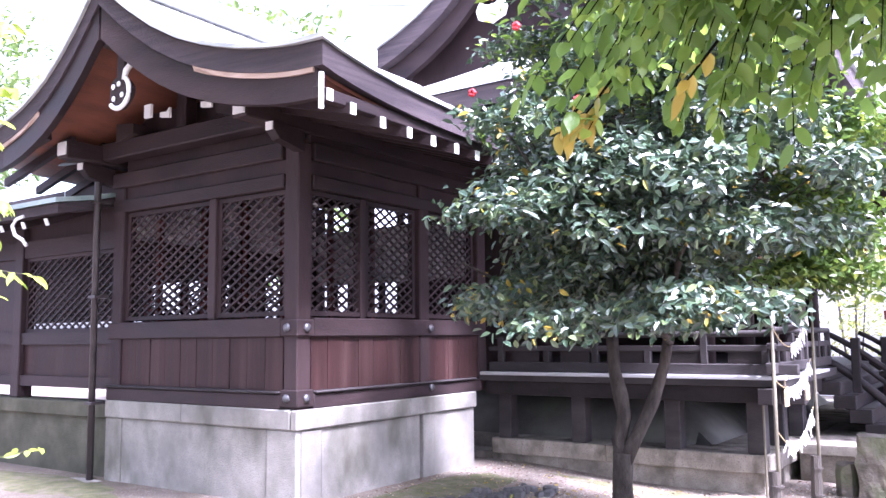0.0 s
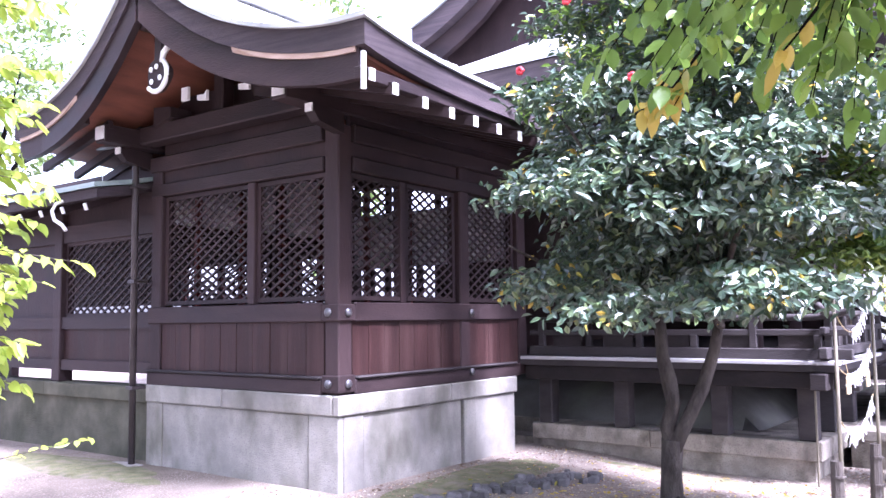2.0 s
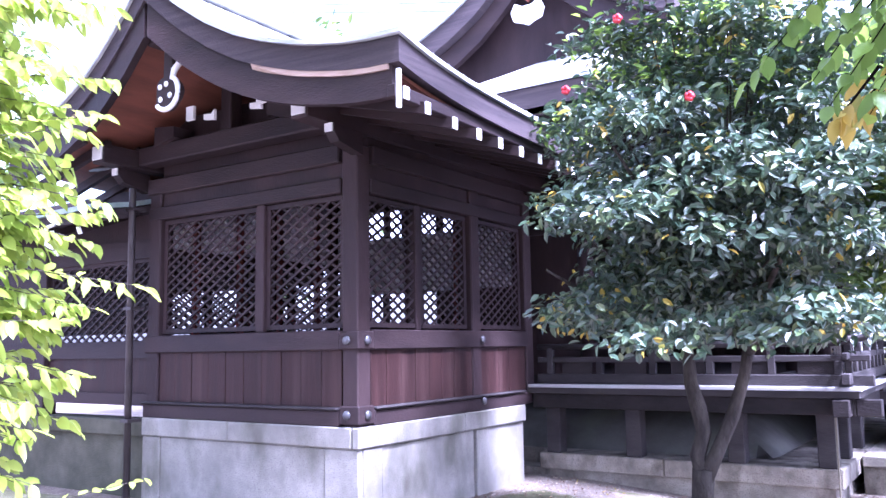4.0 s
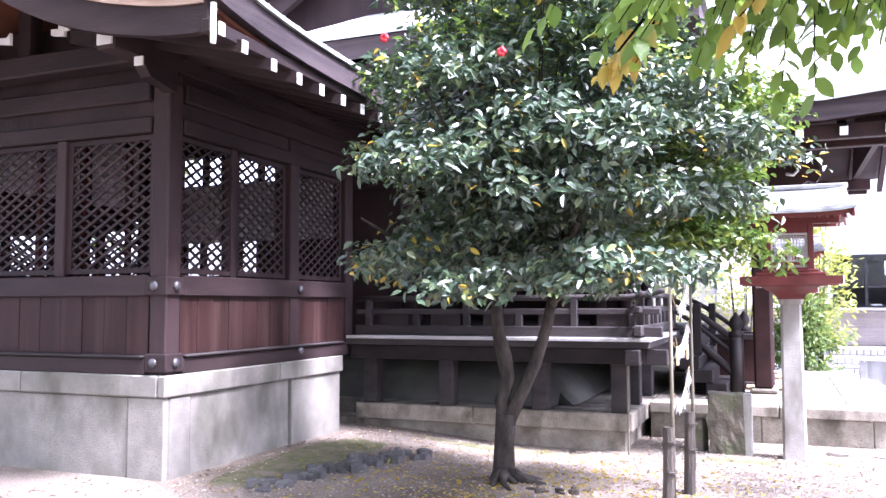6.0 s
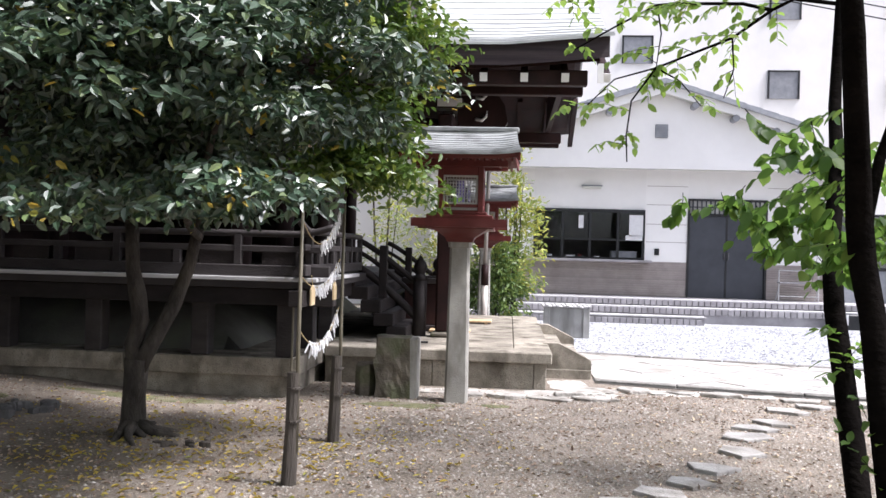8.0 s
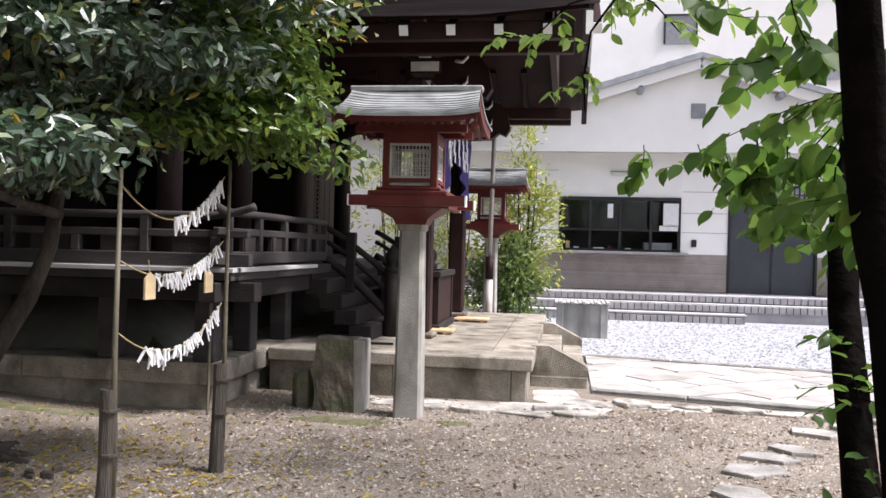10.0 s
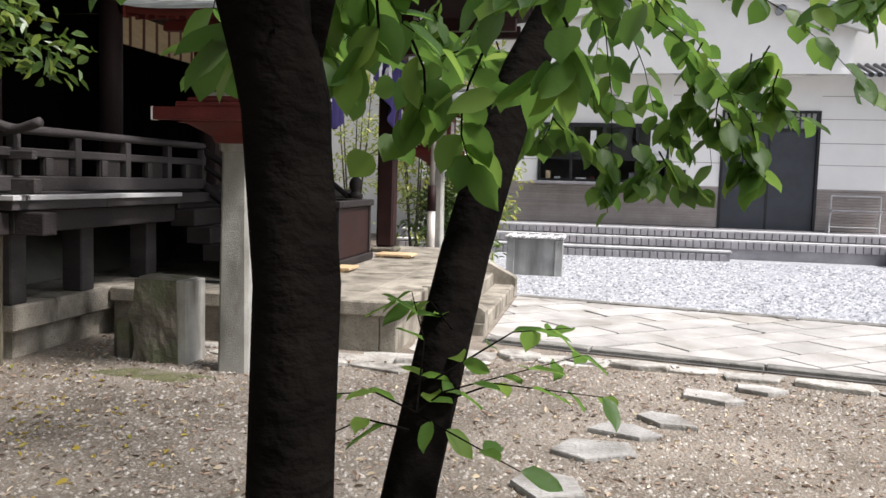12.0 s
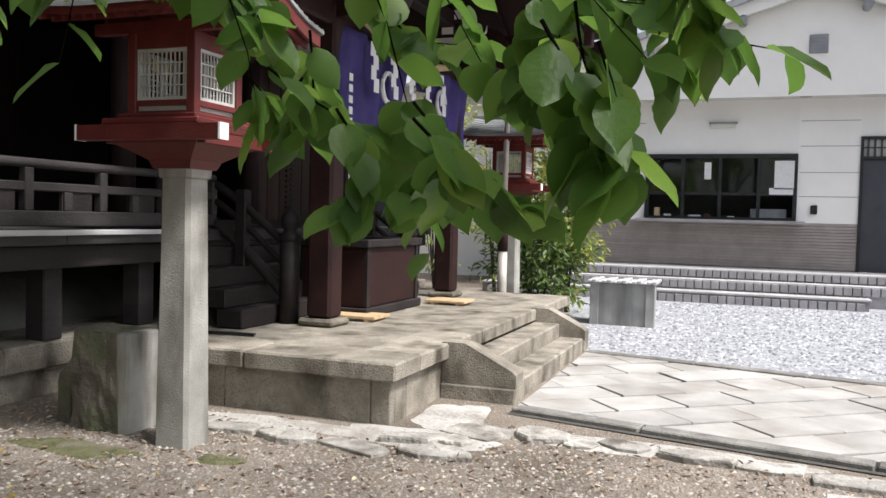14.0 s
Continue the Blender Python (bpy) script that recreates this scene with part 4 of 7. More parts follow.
def skirt(x0, x1, y0, y1, inner, ze, zi, th, lift=0.0):
    """A roof running round a rectangle: eaves at height ze, rising inwards to zi."""
    bm = bmesh.new()
    n = 8
    rings = []
    for k in range(n + 1):
        f = k / n
        z = ze + (zi - ze) * (0.72 * f + 0.28 * f * f) + lift
        o = inner * f
        rings.append([(x0 + o, y0 + o, z), (x1 - o, y0 + o, z), (x1 - o, y1 - o, z), (x0 + o, y1 - o, z)])
    top = [[bm.verts.new(p) for p in r] for r in rings]
    low = [[bm.verts.new((p[0], p[1], p[2] - th)) for p in r] for r in rings]
    for a, b in zip(top, top[1:]):
        for i in range(4):
            bm.faces.new((a[i], a[(i + 1) % 4], b[(i + 1) % 4], b[i]))
    for a, b in zip(low, low[1:]):
        for i in range(4):
            bm.faces.new((b[i], b[(i + 1) % 4], a[(i + 1) % 4], a[i]))
    for i in range(4):
        bm.faces.new((top[0][(i + 1) % 4], top[0][i], low[0][i], low[0][(i + 1) % 4]))
        bm.faces.new((top[-1][i], top[-1][(i + 1) % 4], low[-1][(i + 1) % 4], low[-1][i]))
    return bm


part("skirt_roof", skirt(-7.4, -0.75, 7.55, 16.9, 2.2, 4.32, 5.35, 0.05), M_COPPER, main, "weathered copper lower roof")
part("skirt_edge", skirt(-7.36, -0.79, 7.59, 16.86, 2.2, 4.27, 5.30, 0.22), M_BARK, main)
part("eave_lining", skirt(-7.2, -0.95, 7.75, 16.7, 2.0, 4.03, 4.75, 0.03), M_WOOD, main)
for i in range(16):
    x = -6.9 + i * 0.38
    r = part("rafter", beam((x, 9.3, 4.42), (x, 7.72, 3.93), 0.06, 0.08), M_WOODX, main)
    part("rafter_tip", beam((x, 7.72, 3.93), (x, 7.708, 3.926), 0.064, 0.084), M_WHITE, r)
for i in range(22):
    y = 8.1 + i * 0.38
    part("rafter", beam((-2.5, y, 4.42), (-0.92, y, 3.93), 0.06, 0.08), M_WOODX, main)
part("wall_plate", box(-6.0, HX + 0.1, HS - 0.1, HS + 0.1, 3.72, 4.4), M_WOOD, main)
part("wall_plate", box(HX - 0.1, HX + 0.1, HS + 0.1, HN, 3.79, 4.4), M_WOOD, main)
# golden hanging valance in the open bay
val = part("valance", box(HX - 0.14, HX - 0.11, 11.15, 12.85, 2.62, 2.94), M_EMA, main, "dull golden hanging valance")
for i in range(7):
    y = 11.2 + i * 0.26
    part("valance_band", box(HX - 0.145, HX - 0.105, y, y + 0.045, 2.615, 2.945), M_SOFFIT, val)

# ---- entrance porch: platform, columns, roof ----
PZ = 0.40
plat = thing("stone_platform", (-0.3, 12.3, 0), "aged stone platform before the hall stair", "platform")
part("core", box(-1.59, 0.74, 9.76, 14.84, -0.1, 0.275), M_STONE2, plat)
for i, (a, b) in enumerate(((-1.58, -0.86), (-0.855, -0.42), (-0.415, 0.66), (0.665, 0.80))):
    part("face_stone", box(a, b, 9.70, 9.77, -0.1, 0.278, 0.008), M_STONE2, plat)
for a, b in ((9.775, 9.95), (9.955, 10.6), (13.4, 14.85)):
    part("face_stone", box(0.74, 0.80, a, b, -0.1, 0.278, 0.008), M_STONE2, plat)
for a, b in ((-1.58, -0.24), (-0.235, 0.855)):
    part("coping_stone", box(a, b, 9.64, 10.05, 0.283, PZ, 0.012), M_STONE2, plat)
for a, b in ((10.055, 11.4), (11.405, 13.0), (13.005, 14.9)):
    part("coping_stone", box(0.45, 0.855, a, b, 0.283, PZ, 0.012), M_STONE2, plat)
part("top_slab", box(-1.58, 0.445, 10.055, 14.9, 0.283, PZ - 0.004, 0.006), M_STONE2, plat)
steps = thing("stone_steps", (1.05, 12.0, 0), "low stone steps between sloping cheek stones", "steps")
part("step", box(0.835, 1.10, 10.80, 13.20, -0.1, 0.27, 0.012), M_STONE2, steps)
part("step", box(1.105, 1.34, 10.80, 13.20, -0.1, 0.14, 0.012), M_STONE2, steps)
for a, b in ((10.60, 10.795), (13.205, 13.40)):
    part("cheek_stone", extrude_poly([(0.802, 0.115), (1.36, 0.115), (1.36, 0.21), (1.33, 0.235), (0.98, 0.41), (0.802, 0.41)], "y", a, b), M_STONE2, steps, "sloping cheek stone")
    part("cheek_footing", box(0.802, 1.36, a - 0.02, b + 0.02, -0.1, 0.112, 0.008), M_STONE2, steps)

porch = thing("entrance_porch", (-0.4, 12.3, PZ), "dark red-brown timber porch with copper roof over the steps", "porch")
CY = (11.05, 13.95)
for y in CY:
    part("column_base", box(-0.56, -0.24, y - 0.16, y + 0.16, PZ, PZ + 0.06, 0.02), M_MOSSROCK, porch, "grey base stone")
    part("column", box(-0.51, -0.29, y - 0.11, y + 0.11, PZ + 0.06, 3.0, 0.025), M_REDDARK, porch)
    for k, (w, z) in enumerate(((0.17, 3.0), (0.34, 3.20), (0.17, 3.34), (0.5, 3.5))):
        part("bracket_block", box(-0.40 - w / 2, -0.40 + w / 2, y - 0.13, y + 0.13, z, z + 0.13, 0.015), M_WOODX, porch)
        part("bracket_tip", box(-0.40 - w / 2 + 0.02, -0.40 + w / 2 - 0.02, y - 0.142, y - 0.13, z + 0.015, z + 0.115), M_WHITE, porch, "white-painted bracket face")
    # carved nosing towards the front, with white tusks
    part("carved_nosing", extrude_poly([(-0.3, 2.88), (0.05, 2.90), (0.16, 2.98), (0.25, 2.94), (0.31, 3.04), (0.27, 3.25), (0.18, 3.38), (0.02, 3.42), (-0.3, 3.36)], "y", y - 0.09, y + 0.09), M_REDDARK, porch, "carved red-brown nosing")
    for dz in (3.10, 3.36):
        part("tusk", tube([(-0.08, y - 0.10, dz - 0.03), (0.0, y - 0.13, dz - 0.05), (0.05, y - 0.13, dz), (0.06, y - 0.12, dz + 0.07)], [0.02, 0.02, 0.015, 0.006], 6), M_WHITE, porch, "white curved tusk", smooth=True)
part("cross_beam", beam((-0.4, 10.4, 2.93), (-0.4, 14.6, 2.93), 0.18, 0.22, bev=0.02), M_REDDARK, porch)
part("cross_beam", beam((-0.4, 9.7, 3.52), (-0.4, 14.9, 3.52), 0.16, 0.18, bev=0.02), M_WOODX, porch)
for y in CY:
    part("tie_beam", tube([(HX + 0.08, y, 2.9), (-1.9, y, 3.05), (-1.2, y, 3.08), (-0.5, y, 2.98)], 0.10, 8), M_REDDARK, porch, smooth=True)
for y in (9.75, 10.3, 14.3, 14.85):
    part("outrigger", beam((-2.0, y, 3.32), (1.15, y, 3.32), 0.12, 0.16, bev=0.01), M_REDDARK, porch)
PCY = 12.3
P_PROF = [(0, 5.35), (0.4, 5.0), (0.9, 4.6), (1.4, 4.27), (1.9, 4.0), (2.4, 3.78), (2.8, 3.65), (3.0, 3.6)]


def p_roof(u, v, lift=0.0):
    return (-3.0 + v * 4.4, PCY + u, lerp_table(P_PROF, abs(u)) + 0.10 * max(0, v - 0.75) * 4 * (abs(u) / 2.8) ** 2 + lift)


PU = [-2.8 + 5.6 * i / 40 for i in range(41)]
part("roof", sheet(lambda u, v: p_roof(u, v), PU, steps_of(0, 1, 12), 0.03), M_COPPER, porch, "pale weathered copper roof")
part("roof_edge", sheet(lambda u, v: p_roof(u * 0.985, v * 0.99, -0.032), PU, steps_of(0, 1, 12), 0.22), M_BARK, porch, "dark layered roof edge")
part("eave_lining", sheet(lambda u, v: p_roof(u * 0.95, v * 0.97, -0.26), PU, steps_of(0, 1, 12), 0.03), M_REDDARK, porch, "red-brown eave boards")
# copper courses on the slopes
for s in (-1, 1):
    for k in range(14):
        u = s * (2.74 - k * 0.19)
        bm = sheet(lambda a, v: p_roof(a, v, 0.012), [u - 0.012, u + 0.012], steps_of(0.002, 0.999, 8), 0.014)
        part("sheet_seam", bm, M_COPPER, porch)
part("ridge_cap", box(-3.0, 1.35, PCY - 0.12, PCY + 0.12, 5.3, 5.6, 0.03), M_COPPER, porch)
part("gable_panel", extrude_poly([(PCY - 2.0, 3.4), (PCY + 2.0, 3.4), (PCY + 1.2, 4.1), (PCY + 0.6, 4.5), (PCY, 5.0), (PCY - 0.6, 4.5), (PCY - 1.2, 4.1)], "x", 0.9, 0.97), M_REDDARK, porch)
for i in range(10):
    x = -2.53 + i * 0.43
    for s in (-1, 1):
        r = part("rafter", beam((x, PCY + s * 1.6, 3.86), (x, PCY + s * 2.66, 3.31), 0.075, 0.09), M_REDDARK, porch)
        part("rafter_tip", beam((x, PCY + s * 2.66, 3.31), (x, PCY + s * 2.672, 3.304), 0.08, 0.094), M_WHITE, r, "white-painted end")
part("corner_tip", box(1.24, 1.30, PCY - 2.75, PCY - 2.72, 3.24, 3.44), M_WHITE, porch)

# offering box
ob = thing("offering_box", (-0.72, 12.25, PZ), "dark reddish timber offering box on the platform", "box")
part("foot", box(-1.02, -0.28, 11.62, 12.90, PZ, PZ + 0.08, 0.01), M_STAIN, ob)
part("body", box(-0.98, -0.32, 11.66, 12.86, PZ + 0.08, 1.02, 0.01), M_REDDARK, ob)
for y0, y1 in ((11.66, 11.72), (12.8, 12.86)):
    part("corner_strip", box(-0.33, -0.305, y0, y1, PZ + 0.08, 1.02), M_STAIN, ob)
for x0, x1, y0, y1 in ((-1.02, -0.28, 11.62, 11.70), (-1.02, -0.28, 12.82, 12.90), (-1.02, -0.94, 11.70, 12.82), (-0.36, -0.28, 11.70, 12.82)):
    part("top_frame", box(x0, x1, y0, y1, 1.02, 1.09, 0.008), M_STAIN, ob)
for i in range(9):
    y = 11.78 + i * 0.125
    part("grille_bar", beam((-0.94, y, 1.045), (-0.36, y, 1.045), 0.04, 0.04), M_STAIN, ob)
tagged(part("dark_bar", beam((-1.02, 10.16, PZ + 0.012), (-0.52, 10.22, PZ + 0.012), 0.03, 0.022, bev=0.003), M_FRAME), "short dark metal bar lying on the platform", "bar")
# cedar boards on the platform
for x0, x1, y0, y1 in ((-0.62, -0.10, 11.38, 11.72), (-0.30, 0.14, 13.05, 13.40)):
    t = thing("cedar_board", ((x0 + x1) / 2, (y0 + y1) / 2, PZ), "short pale cedar duckboard lying on the platform", "board", "duckboards")
    for k in range(3):
        w = (y1 - y0) / 3
        part("plank", box(x0, x1, y0 + k * w + 0.004, y0 + (k + 1) * w - 0.004, PZ + 0.02, PZ + 0.045, 0.003), M_PLANK, t)
    for xx in (x0 + 0.06, x1 - 0.1):
        part("batten", box(xx, xx + 0.04, y0 + 0.01, y1 - 0.01, PZ - 0.003, PZ + 0.02), M_PLANK, t)


# curtain with swags and white marks
def curtain(y0, y1, z_of, name_label):
    bm = bmesh.new()
    ny, nz = 40, 14
    g = []
    for i in range(ny + 1):
        y = y0 + (y1 - y0) * i / ny
        zb = z_of((y - y0) / (y1 - y0))
        g.append([bm.verts.new((-0.29 + 0.035 * math.sin(y * 21 + j * 0.15) * (0.3 + 0.7 * j / nz) + 0.02 * math.sin(y * 9 + j * 0.5), y, 2.84 + (zb - 2.84) * j / nz)) for j in range(nz + 1)])
    for i in range(ny):
        for j in range(nz):
            bm.faces.new((g[i][j], g[i + 1][j], g[i + 1][j + 1], g[i][j + 1]))
    e = thing("shrine_curtain", (-0.29, (y0 + y1) / 2, 2.84), name_label, "curtain", "porch curtains")
    c = part("cloth", bm, M_CLOTH, e, smooth=True)
    sol = c.modifiers.new("thick", "SOLIDIFY")
    sol.thickness = 0.006
    return e


cur = curtain(11.0, 12.4, lambda f: 1.80 + 0.75 * max(0, (f - 0.35) / 0.65) ** 1.3, "violet cotton curtain with white marks, gathered up at one side")
for k in range(6):
    part("white_mark", box(-0.238, -0.232, 11.10, 11.16, 2.40 - k * 0.09, 2.46 - k * 0.09), M_PAPER, cur)
part("crest", tube([(-0.225, 11.85 + 0.13 * math.cos(a), 2.45 + 0.13 * math.sin(a)) for a in [2 * math.pi * k / 16 for k in range(13)]], 0.022, 6), M_PAPER, cur, "white round mark")
cur2 = curtain(12.7, 14.15, lambda f: 2.55 - 0.78 * max(0, min(1, (f - 0.1) / 0.75)) ** 1.2, "violet cotton curtain hanging down beside a column")
part("crest", tube([(-0.225, 13.2 + 0.12 * math.cos(a), 2.5 + 0.12 * math.sin(a)) for a in [2 * math.pi * k / 16 for k in range(13)]], 0.02, 6), M_PAPER, cur2)
# straw rope with folded paper streamers
shi = thing("straw_rope", (-0.2, 12.4, 2.95), "twisted straw rope with white folded paper streamers on the porch beam", "rope")
part("rope", tube([(-0.22, 11.2 + 0.1 * i, 2.93 - 0.12 * math.sin(math.pi * i / 24)) for i in range(25)], [0.02 + 0.03 * math.sin(math.pi * i / 24) for i in range(25)], 8, wobble=0.5), M_ROPE, shi, smooth=True)
for k in range(5):
    y = 11.5 + k * 0.42
    bm = bmesh.new()
    for j in range(4):
        o = 0.05 * (j % 2) - 0.025
        box(-0.205 + 0.004 * j, -0.201 + 0.004 * j, y + o - 0.05, y + o + 0.05, 2.66 - 0.10 * j, 2.78 - 0.10 * j, bm=bm)
    part("paper_streamer", bm, M_PAPER, shi, "white zigzag paper streamer")

# downpipe of the porch
dp = thing("rain_pipe", (-0.03, 14.95, 0), "pale rain pipe with a wrapped foot beside the platform", "downpipe")
part("pipe", tube([(-0.03, 15.0, 0.0), (-0.03, 15.0, 0.9)], 0.06, 10), M_GALV, dp, smooth=True)
part("wrap", tube([(-0.03, 15.0, 0.9), (-0.03, 15.0, 1.25)], 0.065, 10), M_REDDARK, dp, smooth=True)
part("pipe", tube([(-0.03, 15.0, 1.25), (0.0, 15.0, 3.5)], 0.035, 8), M_GALV, dp, smooth=True)


# ---- lanterns on stone posts ----
def lantern(loc):
    L = thing("post_lantern", loc, "red painted timber lantern with lattice windows on a pale stone post", "lantern", "pair of post lanterns")
    X, Y, Z = loc
    post = bmesh.new()
    rings = []
    for z, h in ((-0.08, 0.112), (0.3, 0.108), (1.48, 0.094), (1.49, 0.108), (1.535, 0.112)):
        c = 0.022
        rings.append([post.verts.new((X + a, Y + b, Z + z)) for a, b in ((-h + c, -h), (h - c, -h), (h, -h + c), (h, h - c), (h - c, h), (-h + c, h), (-h, h - c), (-h, -h + c))])
    for a, b in zip(rings, rings[1:]):
        for k in range(8):
            post.faces.new((a[k], a[(k + 1) % 8], b[(k + 1) % 8], b[k]))
    post.faces.new(rings[0][::-1])
    post.faces.new(rings[-1])
    part("stone_post", post, M_POST, L, "pale granite post, darker at the foot")
    # stepped bracket spreading up to the tray
    rings = []
    bm = bmesh.new()
    for z, h in ((1.535, 0.12), (1.58, 0.14), (1.62, 0.20), (1.66, 0.27), (1.73, 0.31), (1.76, 0.31)):
        rings.append([bm.verts.new((X + a * h, Y + b * h, Z + z)) for a, b in ((-1, -1), (1, -1), (1, 1), (-1, 1))])
    for a, b in zip(rings, rings[1:]):
        for k in range(4):
            bm.faces.new((a[k], a[(k + 1) % 4], b[(k + 1) % 4], b[k]))
    bm.faces.new(rings[0][::-1])
    bm.faces.new(rings[-1])
    part("bracket", bm, M_RED, L)
    # two bars across, white at both ends, and two running back, white at the rear
    for sgn in (-1, 1):
        arm = part("arm", beam((X - 0.45, Y + sgn * 0.30, Z + 1.712), (X + 0.45, Y + sgn * 0.30, Z + 1.712), 0.07, 0.08), M_RED, L)
        for d in (-1, 1):
            part("arm_tip", beam((X + d * 0.45, Y + sgn * 0.30, Z + 1.712), (X + d * 0.462, Y + sgn * 0.30, Z + 1.712), 0.075, 0.085), M_WHITE, arm, "white-painted end")
        arm = part("arm", beam((X + sgn * 0.29, Y - 0.26, Z + 1.69), (X + sgn * 0.29, Y + 0.45, Z + 1.69), 0.06, 0.06), M_RED, L)
        part("arm_tip", beam((X + sgn * 0.29, Y + 0.45, Z + 1.69), (X + sgn * 0.29, Y + 0.462, Z + 1.69), 0.065, 0.065), M_WHITE, arm, "white-painted end")
    part("tray", box(X - 0.31, X + 0.31, Y - 0.31, Y + 0.31, Z + 1.755, Z + 1.79, 0.008), M_RED, L)
    part("tray", box(X - 0.255, X + 0.255, Y - 0.255, Y + 0.255, Z + 1.79, Z + 1.82, 0.008), M_RED, L)
    for a in (-1, 1):
        for b in (-1, 1):
            part("corner_post", box(X + a * 0.19 - 0.027, X + a * 0.19 + 0.027, Y + b * 0.19 - 0.027, Y + b * 0.19 + 0.027, Z + 1.82, Z + 2.25, 0.004), M_RED, L)
    for ax in (0, 1):
        for s in (-1, 1):
            def bar(a0, a1, z0, z1, d0, d1, bm=None):
                lo, hi = min(s * d0, s * d1), max(s * d0, s * d1)
                return box(X + a0, X + a1, Y + lo, Y + hi, Z + z0, Z + z1, bm=bm) if ax == 0 else box(X + lo, X + hi, Y + a0, Y + a1, Z + z0, Z + z1, bm=bm)
            part("sill_rail", bar(-0.163, 0.163, 1.82, 1.835, 0.17, 0.212), M_RED, L)
            part("low_panel", bar(-0.163, 0.163, 1.835, 1.862, 0.18, 0.19), M_SHOJI, L)
            part("sill_rail", bar(-0.163, 0.163, 1.862, 1.892, 0.17, 0.212), M_RED, L)
            part("head_rail", bar(-0.163, 0.163, 2.165, 2.25, 0.17, 0.212), M_RED, L)
            win = part("window", bar(-0.163, 0.163, 1.892, 1.91, 0.18, 0.203), M_SHOJI, L, "white framed lattice pane")
            part("frame_bar", bar(-0.163, 0.163, 2.147, 2.165, 0.18, 0.203), M_SHOJI, win)
            for a in (-0.154, 0.154):
                part("frame_bar", bar(a - 0.009, a + 0.009, 1.91, 2.147, 0.18, 0.203), M_SHOJI, win)
            for k in range(10):
                a = -0.126 + k * 0.028
                part("window_bar", bar(a - 0.0035, a + 0.0035, 1.91, 2.147, 0.185, 0.192), M_SHOJI, win)
            for z in (1.97, 2.03, 2.09):
                part("window_bar", bar(-0.145, 0.145, z - 0.0035, z + 0.0035, 0.193, 0.199), M_SHOJI, win)
    # roof: ridge along x, curved slopes, the eaves a little longer than the ridge
    tab = [(0, 2.61), (0.13, 2.52), (0.26, 2.445), (0.39, 2.385), (0.52, 2.35)]

    def fn(u, v, dz=0.0):
        half = 0.52 + 0.05 * (abs(u) / 0.52) ** 2
        return (X + half * (2 * v - 1), Y + u, Z + lerp_table(tab, abs(u)) + dz + 0.03 * (2 * abs(v - 0.5)) ** 4)
    us = [-0.52 + 1.04 * i / 22 for i in range(23)]
    part("roof", sheet(lambda u, v: fn(u, v), us, steps_of(0, 1, 10), 0.022), M_LROOF, L, "grey sheet-metal roof")
    for s in (-1, 1):
        for k in range(11):
            u = s * (0.508 - k * 0.047)
            part("sheet_seam", sheet(lambda a, v: fn(a, v, 0.007), [u - 0.004, u + 0.004], steps_of(0, 1, 6), 0.010), M_LROOF, L)
    part("under_roof", sheet(lambda u, v: fn(u * 0.95, 0.03 + 0.94 * v, -0.022), us, steps_of(0, 1, 10), 0.045), M_RED, L)
    part("ridge_cap", box(X - 0.54, X + 0.54, Y - 0.04, Y + 0.04, Z + 2.60, Z + 2.65, 0.01), M_LROOF, L)
    for v in (0.02, 0.98):
        part("bargeboard", sheet(lambda u, w: fn(u * 0.97, v + w, -0.024), us, [-0.008, 0.008], 0.075), M_RED, L)
        part("gable_panel", extrude_poly([(Y - 0.22, Z + 2.27), (Y + 0.22, Z + 2.27), (Y + 0.2, Z + 2.38), (Y, Z + 2.52), (Y - 0.2, Z + 2.38)], "x", X - 0.38 if v < 0.5 else X + 0.36, X - 0.36 if v < 0.5 else X + 0.38), M_RED, L)
    part("eave_plate", box(X - 0.44, X + 0.44, Y - 0.22, Y - 0.165, Z + 2.25, Z + 2.31), M_RED, L)
    part("eave_plate", box(X - 0.44, X + 0.44, Y + 0.165, Y + 0.22, Z + 2.25, Z + 2.31), M_RED, L)
    for k in range(15):
        x = X - 0.476 + k * 0.068
        for s in (-1, 1):
            r = part("rafter", beam((x, Y + s * 0.18, Z + 2.36), (x, Y + s * 0.475, Z + 2.285), 0.022, 0.028), M_RED, L)
    return L


lan = lantern((-0.10, 8.85, 0))
copy_thing(lan, pose(-0.05, 15.45, 0))

# ---- pale building across the court ----
BY = 21.24
house = thing("office_building", (4.0, 24, 0), "pale office building with serving window and dark double door", "building")
FZ = 0.52


def wall_y(name, x0, x1, z0, z1, material, y0=BY, th=0.15):
    return part(name, box(x0, x1, y0, y0 + th, z0, z1), material, house)


wall_y("siding", -1.6, 0.95, 1.36, 3.65, M_WALLW)
wall_y("siding", 3.63, 4.64, 1.36, 3.65, M_WALLW)
wall_y("siding", 0.95, 3.63, 2.60, 3.65, M_WALLW)
wall_y("siding", 4.64, 6.48, 2.90, 3.65, M_WALLW)
wall_y("siding", 6.48, 8.0, 1.36, 3.65, M_WALLW)
wall_y("siding", 9.4, 10.6, 0.4, 3.65, M_WALLW)
for z in (1.83, 2.26, 2.73, 3.18):
    part("siding_joint", box(-1.6, 0.93, BY - 0.004, BY, z, z + 0.012), M_TILEBAND, house)
    part("siding_joint", box(3.66, 4.62, BY - 0.004, BY, z, z + 0.012), M_TILEBAND, house)
    part("siding_joint", box(6.5, 8.0, BY - 0.004, BY, z, z + 0.012), M_TILEBAND, house)
wall_y("tile_band", -1.6, 4.64, 0.3, 1.36, M_TILEBAND, BY + 0.01)
wall_y("tile_band", 6.48, 8.0, 0.3, 1.36, M_TILEBAND, BY + 0.01)
z = 0.54
